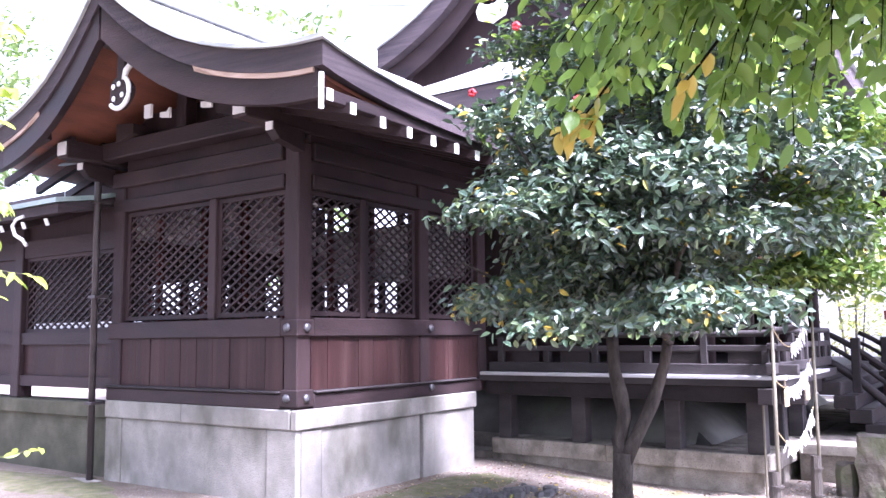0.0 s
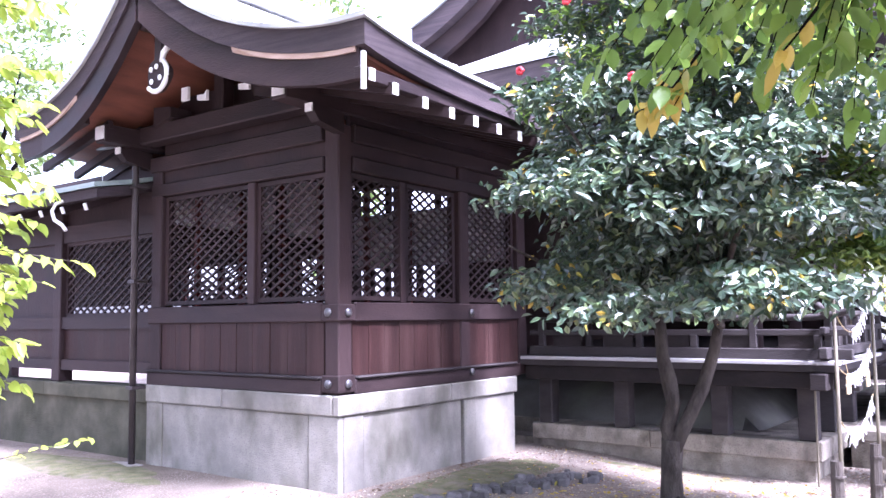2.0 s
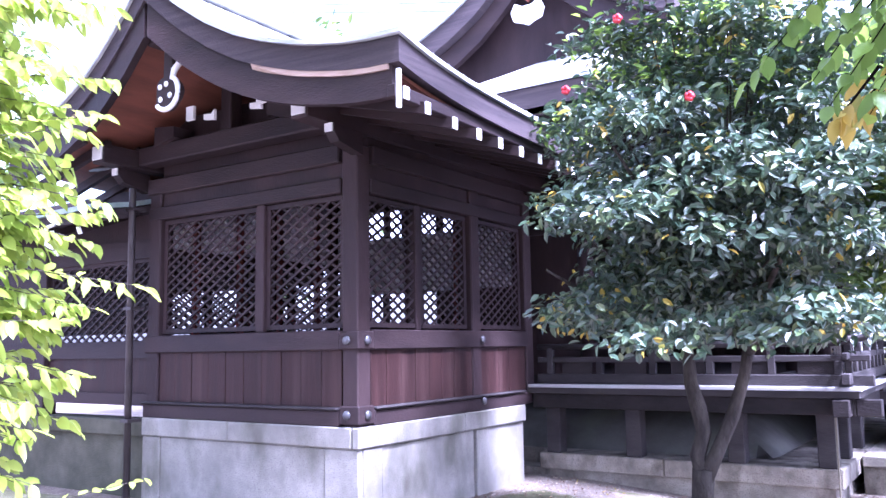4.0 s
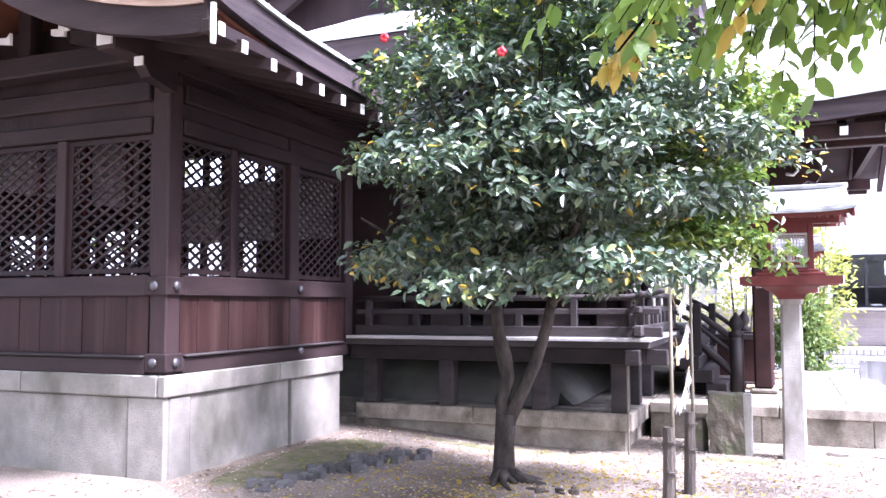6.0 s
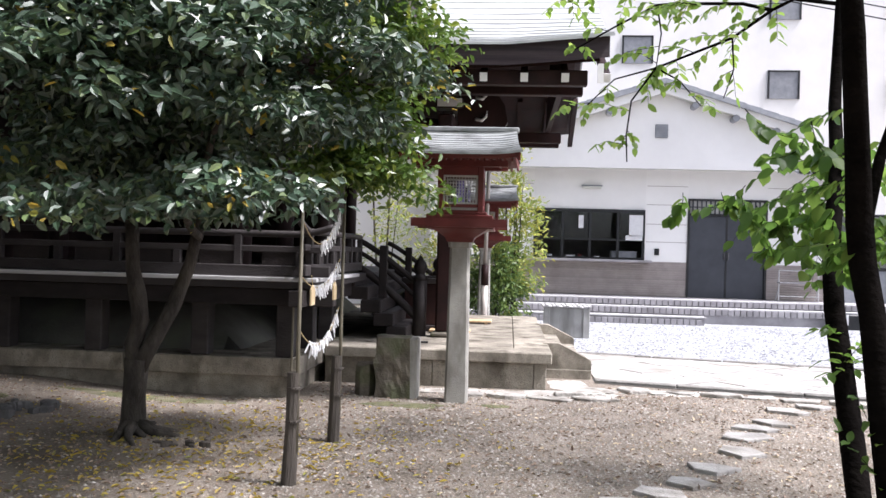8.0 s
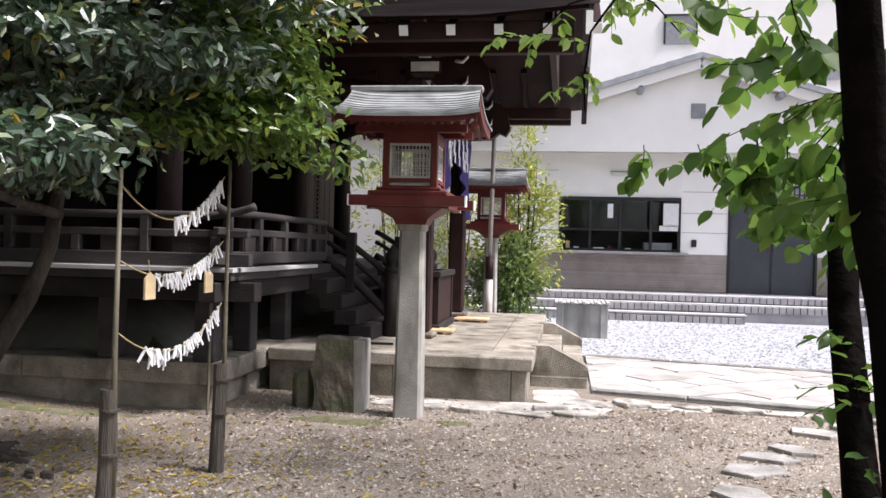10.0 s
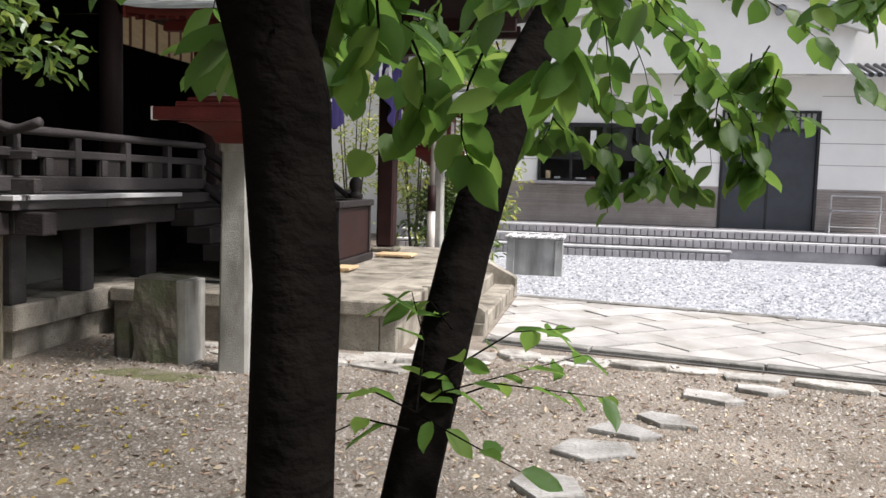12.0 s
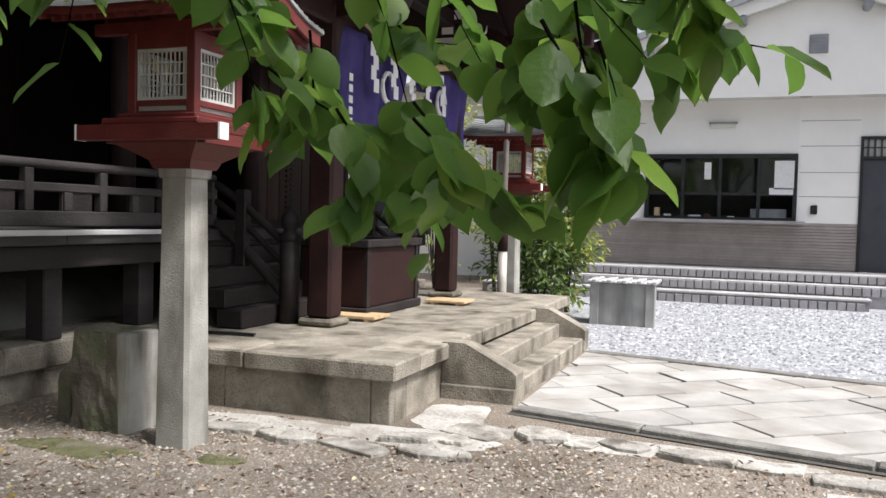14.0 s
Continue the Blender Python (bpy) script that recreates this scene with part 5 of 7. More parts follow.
while z < 1.33:
    part("tile_course", box(-1.6, 4.63, BY - 0.012, BY + 0.01, z, z + 0.043, 0.004), M_TILEBAND, house)
    part("tile_course", box(6.49, 8.0, BY - 0.012, BY + 0.01, z, z + 0.043, 0.004), M_TILEBAND, house)
    z += 0.055
# serving window
win = part("serving_window", box(0.97, 3.62, BY - 0.05, BY + 0.05, 2.52, 2.60), M_FRAME, house, "wide dark-framed serving window")
part("window_frame", box(0.97, 3.62, BY - 0.05, BY + 0.05, 1.39, 1.44), M_FRAME, win)
for x in (0.97, 1.62, 2.28, 2.95, 3.56):
    part("window_frame", box(x, x + 0.06, BY - 0.05, BY + 0.05, 1.44, 2.52), M_FRAME, win)
part("window_frame", box(1.03, 3.56, BY - 0.04, BY + 0.04, 1.84, 1.89), M_FRAME, win)
for i, x in enumerate((1.03, 1.68, 2.34, 3.01)):
    g = part("pane", box(x, x + (0.59 if i < 2 else 0.55), BY + 0.005, BY + 0.012, 1.89, 2.52), M_GLASS, win)
    g.visible_shadow = False
part("counter", box(0.82, 3.76, BY - 0.34, BY + 0.1, 1.33, 1.388, 0.01), M_STEPTILE, house, "grey serving counter")
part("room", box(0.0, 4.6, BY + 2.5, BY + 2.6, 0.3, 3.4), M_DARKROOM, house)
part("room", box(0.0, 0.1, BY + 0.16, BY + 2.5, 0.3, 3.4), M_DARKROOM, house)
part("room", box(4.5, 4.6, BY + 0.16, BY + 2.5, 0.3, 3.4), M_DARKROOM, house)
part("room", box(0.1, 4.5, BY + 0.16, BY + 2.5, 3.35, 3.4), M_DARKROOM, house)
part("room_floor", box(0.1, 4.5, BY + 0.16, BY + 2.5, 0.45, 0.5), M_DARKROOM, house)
# double door with a barred light above
door = part("double_door", box(4.68, 5.555, BY + 0.03, BY + 0.08, FZ, 2.50, 0.006), M_DOOR, house, "dark blue-grey double door")
part("door_leaf", box(5.575, 6.45, BY + 0.03, BY + 0.08, FZ, 2.50, 0.006), M_DOOR, door)
part("door_meeting", box(5.545, 5.585, BY + 0.015, BY + 0.06, FZ, 2.50), M_FRAME, door)
part("door_frame", box(4.63, 4.68, BY - 0.03, BY + 0.12, FZ, 2.90), M_FRAME, door)
part("door_frame", box(6.45, 6.50, BY - 0.03, BY + 0.12, FZ, 2.90), M_FRAME, door)
part("door_frame", box(4.68, 6.45, BY - 0.03, BY + 0.12, 2.85, 2.90), M_FRAME, door)
part("door_frame", box(4.68, 6.45, BY - 0.02, BY + 0.11, 2.50, 2.55), M_FRAME, door)
part("over_light", box(4.68, 6.45, BY + 0.05, BY + 0.06, 2.55, 2.85), M_SHOJI, door)
for k in range(17):
    x = 4.74 + k * 0.105
    part("light_bar", box(x, x + 0.03, BY + 0.01, BY + 0.045, 2.55, 2.85), M_DOOR, door)
part("light_bar", box(4.68, 6.45, BY + 0.005, BY + 0.01, 2.69, 2.715), M_DOOR, door)
part("light_bar", box(5.52, 5.61, BY - 0.01, BY + 0.05, 2.55, 2.85), M_DOOR, door)
for x in (5.50, 5.60):
    part("door_handle", box(x, x + 0.025, BY - 0.01, BY + 0.03, 1.45, 1.62, 0.004), M_BRASS, door)
# upper gable standing forward over the front
GY = BY - 0.62
gz, AX, AZ = 3.60, 3.85, 5.42
RUNS = ((-1, 5.6, 0.31), (1, 3.25, 0.315))   # side, run and fall of each slope
part("gable_wall", extrude_poly([(-1.5, gz), (6.85, gz), (6.85, AZ - 0.12 - 3.0 * 0.315), (AX, AZ - 0.12), (-1.5, AZ - 0.12 - 5.35 * 0.31)], "y", GY, GY + 0.12), M_WALLW, house, "bright white gable wall")
part("soffit", box(-1.5, 6.85, GY + 0.125, BY + 0.1, gz - 0.02, gz + 0.03), M_PLASTER, house)
part("fascia", box(-1.5, 6.85, GY - 0.03, GY - 0.002, gz - 0.06, gz + 0.02), M_WALLW, house)
for x in (1.2, 3.7, 6.2):
    part("downlight", tube([(x, GY + 0.3, gz - 0.035), (x, GY + 0.3, gz - 0.02)], 0.10, 14), M_GREYPAINT, house, "round soffit lamp")
for s, run, fall in RUNS:
    ex, ez = AX + s * run, AZ - run * fall
    part("roof", beam((AX, 23.4, AZ + 0.10), (ex, 23.4, ez + 0.10), 6.4, 0.08, up=(0, 0, 1)), M_ROOFTILE, house, "grey tiled roof")
    part("bargeboard", beam((AX, GY - 0.28, AZ - 0.04), (ex, GY - 0.28, ez - 0.04), 0.06, 0.20), M_WALLW, house, "white bargeboard")
    part("verge_soffit", beam((AX, GY - 0.14, AZ - 0.10), (ex, GY - 0.14, ez - 0.10), 0.22, 0.05), M_PLASTER, house, "pale board under the verge")
    n = int(run / 0.34)
    for k in range(n):
        f0, f1 = k / n, (k + 1.08) / n
        part("verge_tile", beam((AX + s * run * f0, GY - 0.22, AZ + 0.17 - run * fall * f0), (AX + s * run * f1, GY - 0.22, AZ + 0.185 - run * fall * f1), 0.2, 0.04), M_ROOFTILE, house)
    for f in (0.22, 0.5, 0.78):
        part("purlin_end", tube([(AX + s * run * f, GY - 0.31, AZ - 0.2 - run * fall * f), (AX + s * run * f, GY, AZ - 0.2 - run * fall * f)], 0.08, 10), M_GREYPAINT, house)
part("pent_roof", beam((8.1, GY - 0.2, 3.50), (8.1, BY + 0.1, 3.78), 2.4, 0.06), M_ROOFTILE, house, "small tiled pent roof")
for k in range(16):
    part("eave_tile", tube([(6.97 + k * 0.15, GY - 0.24, 3.50), (6.97 + k * 0.15, BY + 0.05, 3.80)], 0.05, 8), M_FRAME, house, "dark eave tile")
wall_y("siding", 6.86, 10.6, 3.66, 4.45, M_WALLW)
vent = part("gable_vent", box(3.70, 4.0, GY - 0.03, GY - 0.002, 4.26, 4.58, 0.01), M_GREYPAINT, house, "grey square vent")
for k in range(5):
    part("vent_slat", box(3.72, 3.98, GY - 0.04, GY - 0.03, 4.28 + k * 0.06, 4.31 + k * 0.06), M_GREYPAINT, vent)
part("wall_lamp", box(2.10, 2.56, BY - 0.10, BY - 0.002, 3.09, 3.15, 0.02), M_PLASTER, house, "slim wall lamp")
part("lamp_base", box(2.08, 2.58, BY - 0.06, BY - 0.002, 3.15, 3.18), M_GREYPAINT, house)
part("switch_box", box(3.86, 3.97, BY - 0.05, BY - 0.002, 1.52, 1.68, 0.01), M_FRAME, house)
part("side_wall", box(-1.6, -1.45, BY + 0.16, 27, 0, 4.2), M_WALLW, house)
part("side_wall", box(10.6, 10.75, BY, 27, 0, 4.2), M_WALLW, house)
part("rear_wall", box(-1.45, 10.6, 26.8, 27, 0, 4.2), M_WALLW, house)
gd = part("glazed_door", box(8.0, 8.06, BY - 0.02, BY + 0.1, FZ, 2.62), M_FRAME, house, "dark framed glazed door")
part("door_frame", box(9.34, 9.4, BY - 0.02, BY + 0.1, FZ, 2.62), M_FRAME, gd)
part("door_frame", box(8.67, 8.73, BY, BY + 0.08, FZ, 2.56), M_FRAME, gd)
part("door_frame", box(8.06, 9.34, BY - 0.02, BY + 0.1, 2.56, 2.62), M_FRAME, gd)
part("door_frame", box(8.06, 9.34, BY, BY + 0.08, 1.28, 1.36), M_FRAME, gd)
for x in (8.06, 8.73):
    part("pane", box(x, x + 0.61, BY + 0.03, BY + 0.04, 1.36, 2.56), M_GLASS, gd).visible_shadow = False
    part("kick_panel", box(x, x + 0.61, BY + 0.025, BY + 0.05, FZ, 1.28), M_GREYPAINT, gd)
wall_y("siding", 8.0, 9.4, 2.62, 3.65, M_WALLW)
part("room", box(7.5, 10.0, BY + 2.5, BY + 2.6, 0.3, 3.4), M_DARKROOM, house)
# shelf goods behind the window
for i, (x, w, h, m) in enumerate(((1.12, 0.09, 0.2, M_EMA), (1.30, 0.12, 0.08, M_PAPER), (1.75, 0.22, 0.07, M_PAPER), (2.05, 0.1, 0.1, M_RED), (2.85, 0.62, 0.20, M_GREYPAINT), (2.45, 0.12, 0.06, M_PAPER))):
    b = part("counter_item", box(x, x + w, BY + 0.14, BY + 0.4, 1.40, 1.40 + h, 0.008), m)
    tagged(b, "small packet standing on the serving counter", "packet", "counter goods")
part("shelf", box(0.97, 3.62, BY + 0.105, BY + 0.6, 1.34, 1.398), M_STEPTILE, house)
for x, w, z0, z1 in ((2.03, 0.12, 2.13, 2.44), (3.24, 0.33, 1.96, 2.47), (3.16, 0.40, 1.86, 1.98)):
    n = part("paper_notice", box(x, x + w, BY - 0.062, BY - 0.056, z0, z1), M_PAPER)
    tagged(n, "white paper notice taped to the window", "notice", "window notices")
# terrace steps
ter = thing("terrace_steps", (4.0, 20.0, 0), "grey tiled terrace steps along the building", "steps")
part("terrace", box(-1.6, 9.5, 20.25, BY, -0.1, FZ - 0.002), M_STEPTILE, ter)
part("terrace_edge", box(-1.6, 9.5, 20.20, 20.5, FZ - 0.04, FZ, 0.006), M_STEPTOP, ter, "pale step edge")
part("step", box(-1.6, 9.0, 19.75, 20.25, -0.1, 0.35), M_STEPTILE, ter)
part("step_edge", box(-1.6, 9.0, 19.72, 20.0, 0.33, 0.365, 0.006), M_STEPTOP, ter, "pale step edge")
part("step", box(-1.6, 4.62, 19.2, 19.75, -0.1, 0.185), M_STEPTILE, ter)
part("step_edge", box(-1.6, 4.65, 19.17, 19.5, 0.165, 0.20, 0.006), M_STEPTOP, ter, "pale step edge")
tile_me = None
for yy, z0, x1 in ((19.168, 0.01, 4.6), (19.718, 0.21, 9.0), (20.198, 0.375, 9.4)):
    x = -1.5
    while x < x1 - 0.12:
        if tile_me is None:
            q = part("riser_tile", box(0, 0.115, -0.012, 0.03, 0, 0.125, 0.004), M_STEPTILE, ter)
            tile_me = q.data
        else:
            q = new("riser_tile", tile_me)
            q.parent = ter
            q.matrix_parent_inverse = Matrix.Translation(ter.location).inverted()
        q.location = (x, yy, z0)
        x += 0.135
# folding chair, planter
ch = thing("folding_chair", (7.1, 20.9, FZ), "folded metal bench frame standing by the door", "bench")
for x in (6.65, 7.55):
    part("leg", tube([(x, 20.75, FZ), (x + 0.06, 20.95, FZ + 0.72)], 0.015, 6), M_STEPTOP, ch)
    part("leg", tube([(x, 21.0, FZ), (x + 0.06, 20.85, FZ + 0.45)], 0.015, 6), M_STEPTOP, ch)
part("top_bar", tube([(6.71, 20.95, FZ + 0.72), (7.61, 20.95, FZ + 0.72)], 0.015, 6), M_STEPTOP, ch)
part("seat_slat", box(6.68, 7.58, 20.75, 21.0, FZ + 0.42, FZ + 0.45), M_STEPTILE, ch)
part("low_bar", tube([(6.66, 20.78, FZ + 0.12), (7.56, 20.78, FZ + 0.12)], 0.012, 6), M_STEPTOP, ch)
pl = thing("planter", (8.3, 19.6, 0), "dark low planter trough with a white card", "planter")
part("trough", box(7.4, 9.3, 19.35, 19.85, 0, 0.34, 0.02), M_FRAME, pl)
part("card", box(7.5, 7.68, 19.33, 19.345, 0.12, 0.34), M_PAPER, pl)
# stone trough / fire box
tr = thing("concrete_box", (1.40, 15.7, 0), "squat grey concrete box with a pale ribbed lid", "box")
part("body", box(1.04, 1.76, 15.45, 15.95, -0.05, 0.54, 0.015), M_CONCRETE, tr)
part("corner_pier", box(1.0, 1.11, 15.42, 15.53, -0.05, 0.54, 0.01), M_CONCRETE, tr)
part("corner_pier", box(1.68, 1.80, 15.42, 15.53, -0.05, 0.54, 0.01), M_CONCRETE, tr)
for k in range(14):
    part("lid_rib", box(0.97 + k * 0.061, 0.97 + k * 0.061 + 0.055, 15.38 - 0.015 * (k % 2), 16.0, 0.54, 0.572 + 0.012 * math.sin(k * 2.1), 0.008), M_STEPTOP, tr)
# taller white block behind
back = thing("rear_block", (9, 33, 0), "tall white rendered block behind the office building", "building")
part("wall", box(1.5, 26, 31, 40, 0, 11.5), M_WALLW, back)
part("parapet", box(1.4, 26.1, 30.9, 40.1, 11.5, 11.8), M_PLASTER, back)
for x, z in ((4.2, 8.4), (9.3, 7.2), (9.3, 10), (13.5, 7.2), (13.5, 10)):
    w = part("window", box(x, x + 1.1, 30.96, 31.0, z, z + 1.0), M_GREYPAINT, back, "grey window")
    for a in (0, 1.04):
        part("frame", box(x + a, x + a + 0.06, 30.93, 30.96, z, z + 1.0), M_FRAME, w)
    part("frame", box(x, x + 1.1, 30.93, 30.96, z + 0.95, z + 1.0), M_FRAME, w)

out = thing("white_outbuilding", (-5.0, 25, 0), "white rendered house with a dark doorway behind the shrine hall", "building")
part("wall", box(-10, -5.75, 23.0, 23.2, 0, 4.3), M_WALLW, out)
part("wall", box(-4.35, -1.75, 23.0, 23.2, 0, 4.3), M_WALLW, out)
part("wall", box(-5.75, -4.35, 23.0, 23.2, 2.75, 4.3), M_WALLW, out)
part("wall", box(-10, -9.8, 23.2, 28, 0, 4.3), M_WALLW, out)
part("wall", box(-1.95, -1.75, 23.2, 28, 0, 4.3), M_WALLW, out)
part("wall", box(-9.8, -1.95, 27.8, 28, 0, 4.3), M_WALLW, out)
part("doorway", box(-5.7, -4.4, 23.14, 23.19, 0, 2.7, 0.01), M_DOOR, out, "dark sliding door")
part("door_frame", box(-5.75, -5.70, 22.98, 23.12, 0, 2.75), M_FRAME, out)
part("door_frame", box(-4.40, -4.35, 22.98, 23.12, 0, 2.75), M_FRAME, out)
part("door_rail", box(-5.68, -4.42, 23.10, 23.135, 1.35, 1.42), M_FRAME, out)
part("roof", beam((-5.9, 22.4, 4.25), (-5.9, 25.5, 5.4), 8.9, 0.12), M_ROOFTILE, out, "grey tiled roof")
part("roof", beam((-5.9, 28.6, 4.25), (-5.9, 25.5, 5.4), 8.9, 0.12), M_ROOFTILE, out)

# ---- bamboo poles with paper strips ----
POLES = [(-0.91, 5.77, 0.0, 0.68, 1.68), (-0.89, 6.95, 0.0, 0.64, 1.84)]
for x, y, z, zs, zt in POLES:
    p = thing("bamboo_pole", (x, y, z), "thin bamboo pole tied to a rough dark stake", "pole", "strip rack poles")
    part("stake", tube([(x - 0.015, y, -0.1), (x, y + 0.005, zs * 0.5), (x + 0.005, y, zs)], [0.046, 0.042, 0.038], 9, wobble=0.3), M_STAKE, p)
    part("pole", tube([(x + 0.03, y, 0.2), (x + 0.028, y, 0.9), (x + 0.03, y + 0.01, zt)], [0.014, 0.013, 0.010], 7), M_BAMBOO, p, smooth=True)
    for zz in (zs - 0.1, zs - 0.3):
        part("tie", tube([(x + 0.01, y, zz), (x + 0.01, y, zz + 0.012)], 0.047, 9), M_STAKE, p)
strips = thing("paper_strip_lines", (-0.9, 6.36, 1.3), "three slack cords hung with knotted white paper strips", "paper strips")
rng = random.Random(5)
for za, zb, sag, first in ((1.60, 1.74, 0.20, 0.46), (1.26, 1.36, 0.13, 0.30), (0.93, 1.00, 0.17, 0.22)):
    pts = []
    for i in range(17):
        f = i / 16
        pts.append(Vector((-0.88, 5.79 + 1.14 * f, za + (zb - za) * f - sag * 4 * f * (1 - f))))
    cord = part("cord", tube(pts, 0.004, 5), M_ROPE, strips)
    for i in range(34):
        f = first + (0.96 - first) * rng.random()
        k = int(f * 16)
        c = pts[k].lerp(pts[k + 1], f * 16 - k)
        a = rng.uniform(-0.7, 0.7)
        w, ln = rng.uniform(0.012, 0.02), rng.uniform(0.05, 0.10)
        bm = bmesh.new()
        dx = Vector((rng.uniform(-0.02, 0.02), math.sin(a) * ln, -math.cos(a) * ln))
        beam(c + Vector((0.004, 0, 0.012)), c + dx, w, 0.004, bm=bm, up=(1, 0, 0.1))
        beam(c + Vector((-0.004, 0, 0.012)), c + Vector((-dx.x, -dx.y * 0.6, dx.z * 0.8)), w, 0.004, bm=bm, up=(1, 0, 0.1))
        part("paper_strip", bm, M_PAPER, cord)
for y in (6.05, 6.72):
    e = thing("wooden_plaque", (-0.88, y, 1.1), "small pale wooden votive plaque hanging from a cord", "plaque", "votive plaques")
    part("board", extrude_poly([(y - 0.05, 1.07), (y + 0.05, 1.07), (y + 0.05, 1.17), (y, 1.20), (y - 0.05, 1.17)], "x", -0.875, -0.865), M_EMA, e)
    part("string", tube([(-0.87, y, 1.19), (-0.88, y, 1.26)], 0.003, 5), M_ROPE, e)

# ---- plants ----
def leaf_mesh(name, P, D, N, L, W, material, parent, fold=0.22, fine=False):
    """Folded leaves: P bases, D axes, N upper sides, L lengths, W widths; the two halves of a leaf meet on the midrib."""
    P, D, N = np.asarray(P), np.asarray(D), np.asarray(N)
    D = D / np.linalg.norm(D, axis=1, keepdims=True)
    S = np.cross(D, N)
    S = S / np.maximum(np.linalg.norm(S, axis=1, keepdims=True), 1e-6)
    U = np.cross(S, D)
    L, W = np.asarray(L)[:, None], np.asarray(W)[:, None]
    # along the midrib: place, half width, drop
    prof = [(0.08, 0.20), (0.22, 0.41), (0.42, 0.50), (0.62, 0.46), (0.80, 0.30), (0.92, 0.12)] if fine else [(0.30, 0.42), (0.66, 0.40)]
    rows = [P]
    for side in (1, -1):
        for a, w in (prof if side > 0 else prof[::-1]):
            wave = 0.03 * L * math.sin(a * 9) if fine else 0.0
            rows.append(P + D * L * a + S * W * w * side + U * (W * fold * w * 2 * (0.9 if fine else 1.0) - 0.16 * L * a * a + wave))
        if side > 0:
            rows.append(P + D * L - U * 0.16 * L)
    k = len(rows)
    v = np.stack(rows, axis=1).reshape(-1, 3)
    n, m = len(P), len(prof)
    base = np.arange(n)[:, None] * k
    if fine:
        # a midrib of its own, so that the halves curve
        mids = np.stack([P + D * L * a - U * 0.16 * L * a * a for a, w in prof], axis=1).reshape(-1, 3)
        off = n * k
        v = np.concatenate([v, mids])
        mb = off + np.arange(n)[:, None] * m
        fl = []
        fl.append(np.concatenate([base, mb, base + 1], axis=1))
        fl.append(np.concatenate([base, base + k - 1, mb], axis=1))
        quads = []
        for q in range(m - 1):
            quads.append(np.concatenate([base + 1 + q, mb + q, mb + q + 1, base + 2 + q], axis=1))
            quads.append(np.concatenate([mb + q, base + k - 1 - q, base + k - 2 - q, mb + q + 1], axis=1))
        fl.append(np.concatenate([base + m, mb + m - 1, base + m + 1], axis=1))
        fl.append(np.concatenate([mb + m - 1, base + m + 2, base + m + 1], axis=1))
        faces = [t for f in fl for t in f.tolist()] + [t for f in quads for t in f.tolist()]
    else:
        faces = np.concatenate([base + np.array([[0, 3, 2, 1]]), base + np.array([[0, 5, 4, 3]])], axis=0).tolist()
    return add_mesh(name, v.tolist(), faces, material, parent, smooth=fine)


def rand_unit(rg, n):
    v = rg.normal(size=(n, 3))
    return v / np.linalg.norm(v, axis=1, keepdims=True)


def clump_leaves(rg, centres, per, spread, out_from, lng, wid, flat=0.6, sag=0.25, face=0.0):
    """Leaves gathered round twig ends, lying outwards and a little down."""
    n = len(centres) * per
    C = np.repeat(centres, per, axis=0)
    o = rg.normal(size=(n, 3)) * np.array([spread, spread, spread * flat])
    P = C + o
    D = (P - np.asarray(out_from)) * np.array([1, 1, 0.4])
    D = D / np.maximum(np.linalg.norm(D, axis=1, keepdims=True), 1e-6) + rand_unit(rg, n) * 0.9 + np.array([0, 0, -sag])
    N = np.array([0, 0, 1.0]) + rand_unit(rg, n) * 0.55
    if face:
        # blades turned towards the light outside the crown
        out = P - np.asarray(out_from)
        out = out / np.maximum(np.linalg.norm(out, axis=1, keepdims=True), 1e-6)
        D = rand_unit(rg, n) * np.array([1, 1, 0.5]) + out * 0.3 + np.array([0, 0, -sag])
        N = out * face + np.array([0, 0, 0.75]) + rand_unit(rg, n) * 0.5
    return P, D, N, lng * rg.uniform(0.7, 1.2, n), wid * rg.uniform(0.8, 1.15, n)


def crown_centres(rg, c, r, n, shell=0.55, low=None, lump=0.35):
    """Twig ends in an uneven ellipsoid, thicker towards its outside."""
    out = []
    while len(out) < n:
        d = rg.normal(size=3)
        d /= np.linalg.norm(d)
        k = 1 + lump * noise.noise(Vector(d * 2.2) + Vector(c))
        q = np.array(c) + d * np.array(r) * k * (shell + (1 - shell) * rg.random() ** 0.6)
        if low is None or q[2] > low:
            out.append(q)
    return np.array(out)


# camellia with a forked trunk
cam_tree = thing("camellia_tree", (-2.42, 6.9, 0.04), "glossy dark green camellia with yellowing leaves and a forked trunk", "tree")
trunk = tube([(-2.44, 6.92, -0.1), (-2.42, 6.9, 0.08), (-2.40, 6.87, 0.3), (-2.37, 6.83, 0.58)], [0.13, 0.095, 0.085, 0.09], 12, wobble=0.25)
tube([(-2.37, 6.83, 0.52), (-2.42, 6.86, 0.68), (-2.36, 6.86, 0.86), (-2.40, 6.88, 1.05), (-2.46, 6.9, 1.25), (-2.5, 6.95, 1.6)], [0.07, 0.062, 0.058, 0.062, 0.055, 0.05], 10, trunk, wobble=0.3)
tube([(-2.37, 6.83, 0.50), (-2.28, 6.88, 0.68), (-2.16, 6.98, 0.98), (-2.07, 7.06, 1.3), (-1.98, 7.0, 1.65)], [0.07, 0.06, 0.052, 0.047, 0.04], 10, trunk, wobble=0.25)
part("trunk", trunk, M_CAMBARK, cam_tree, smooth=True)
rg = np.random.default_rng(11)
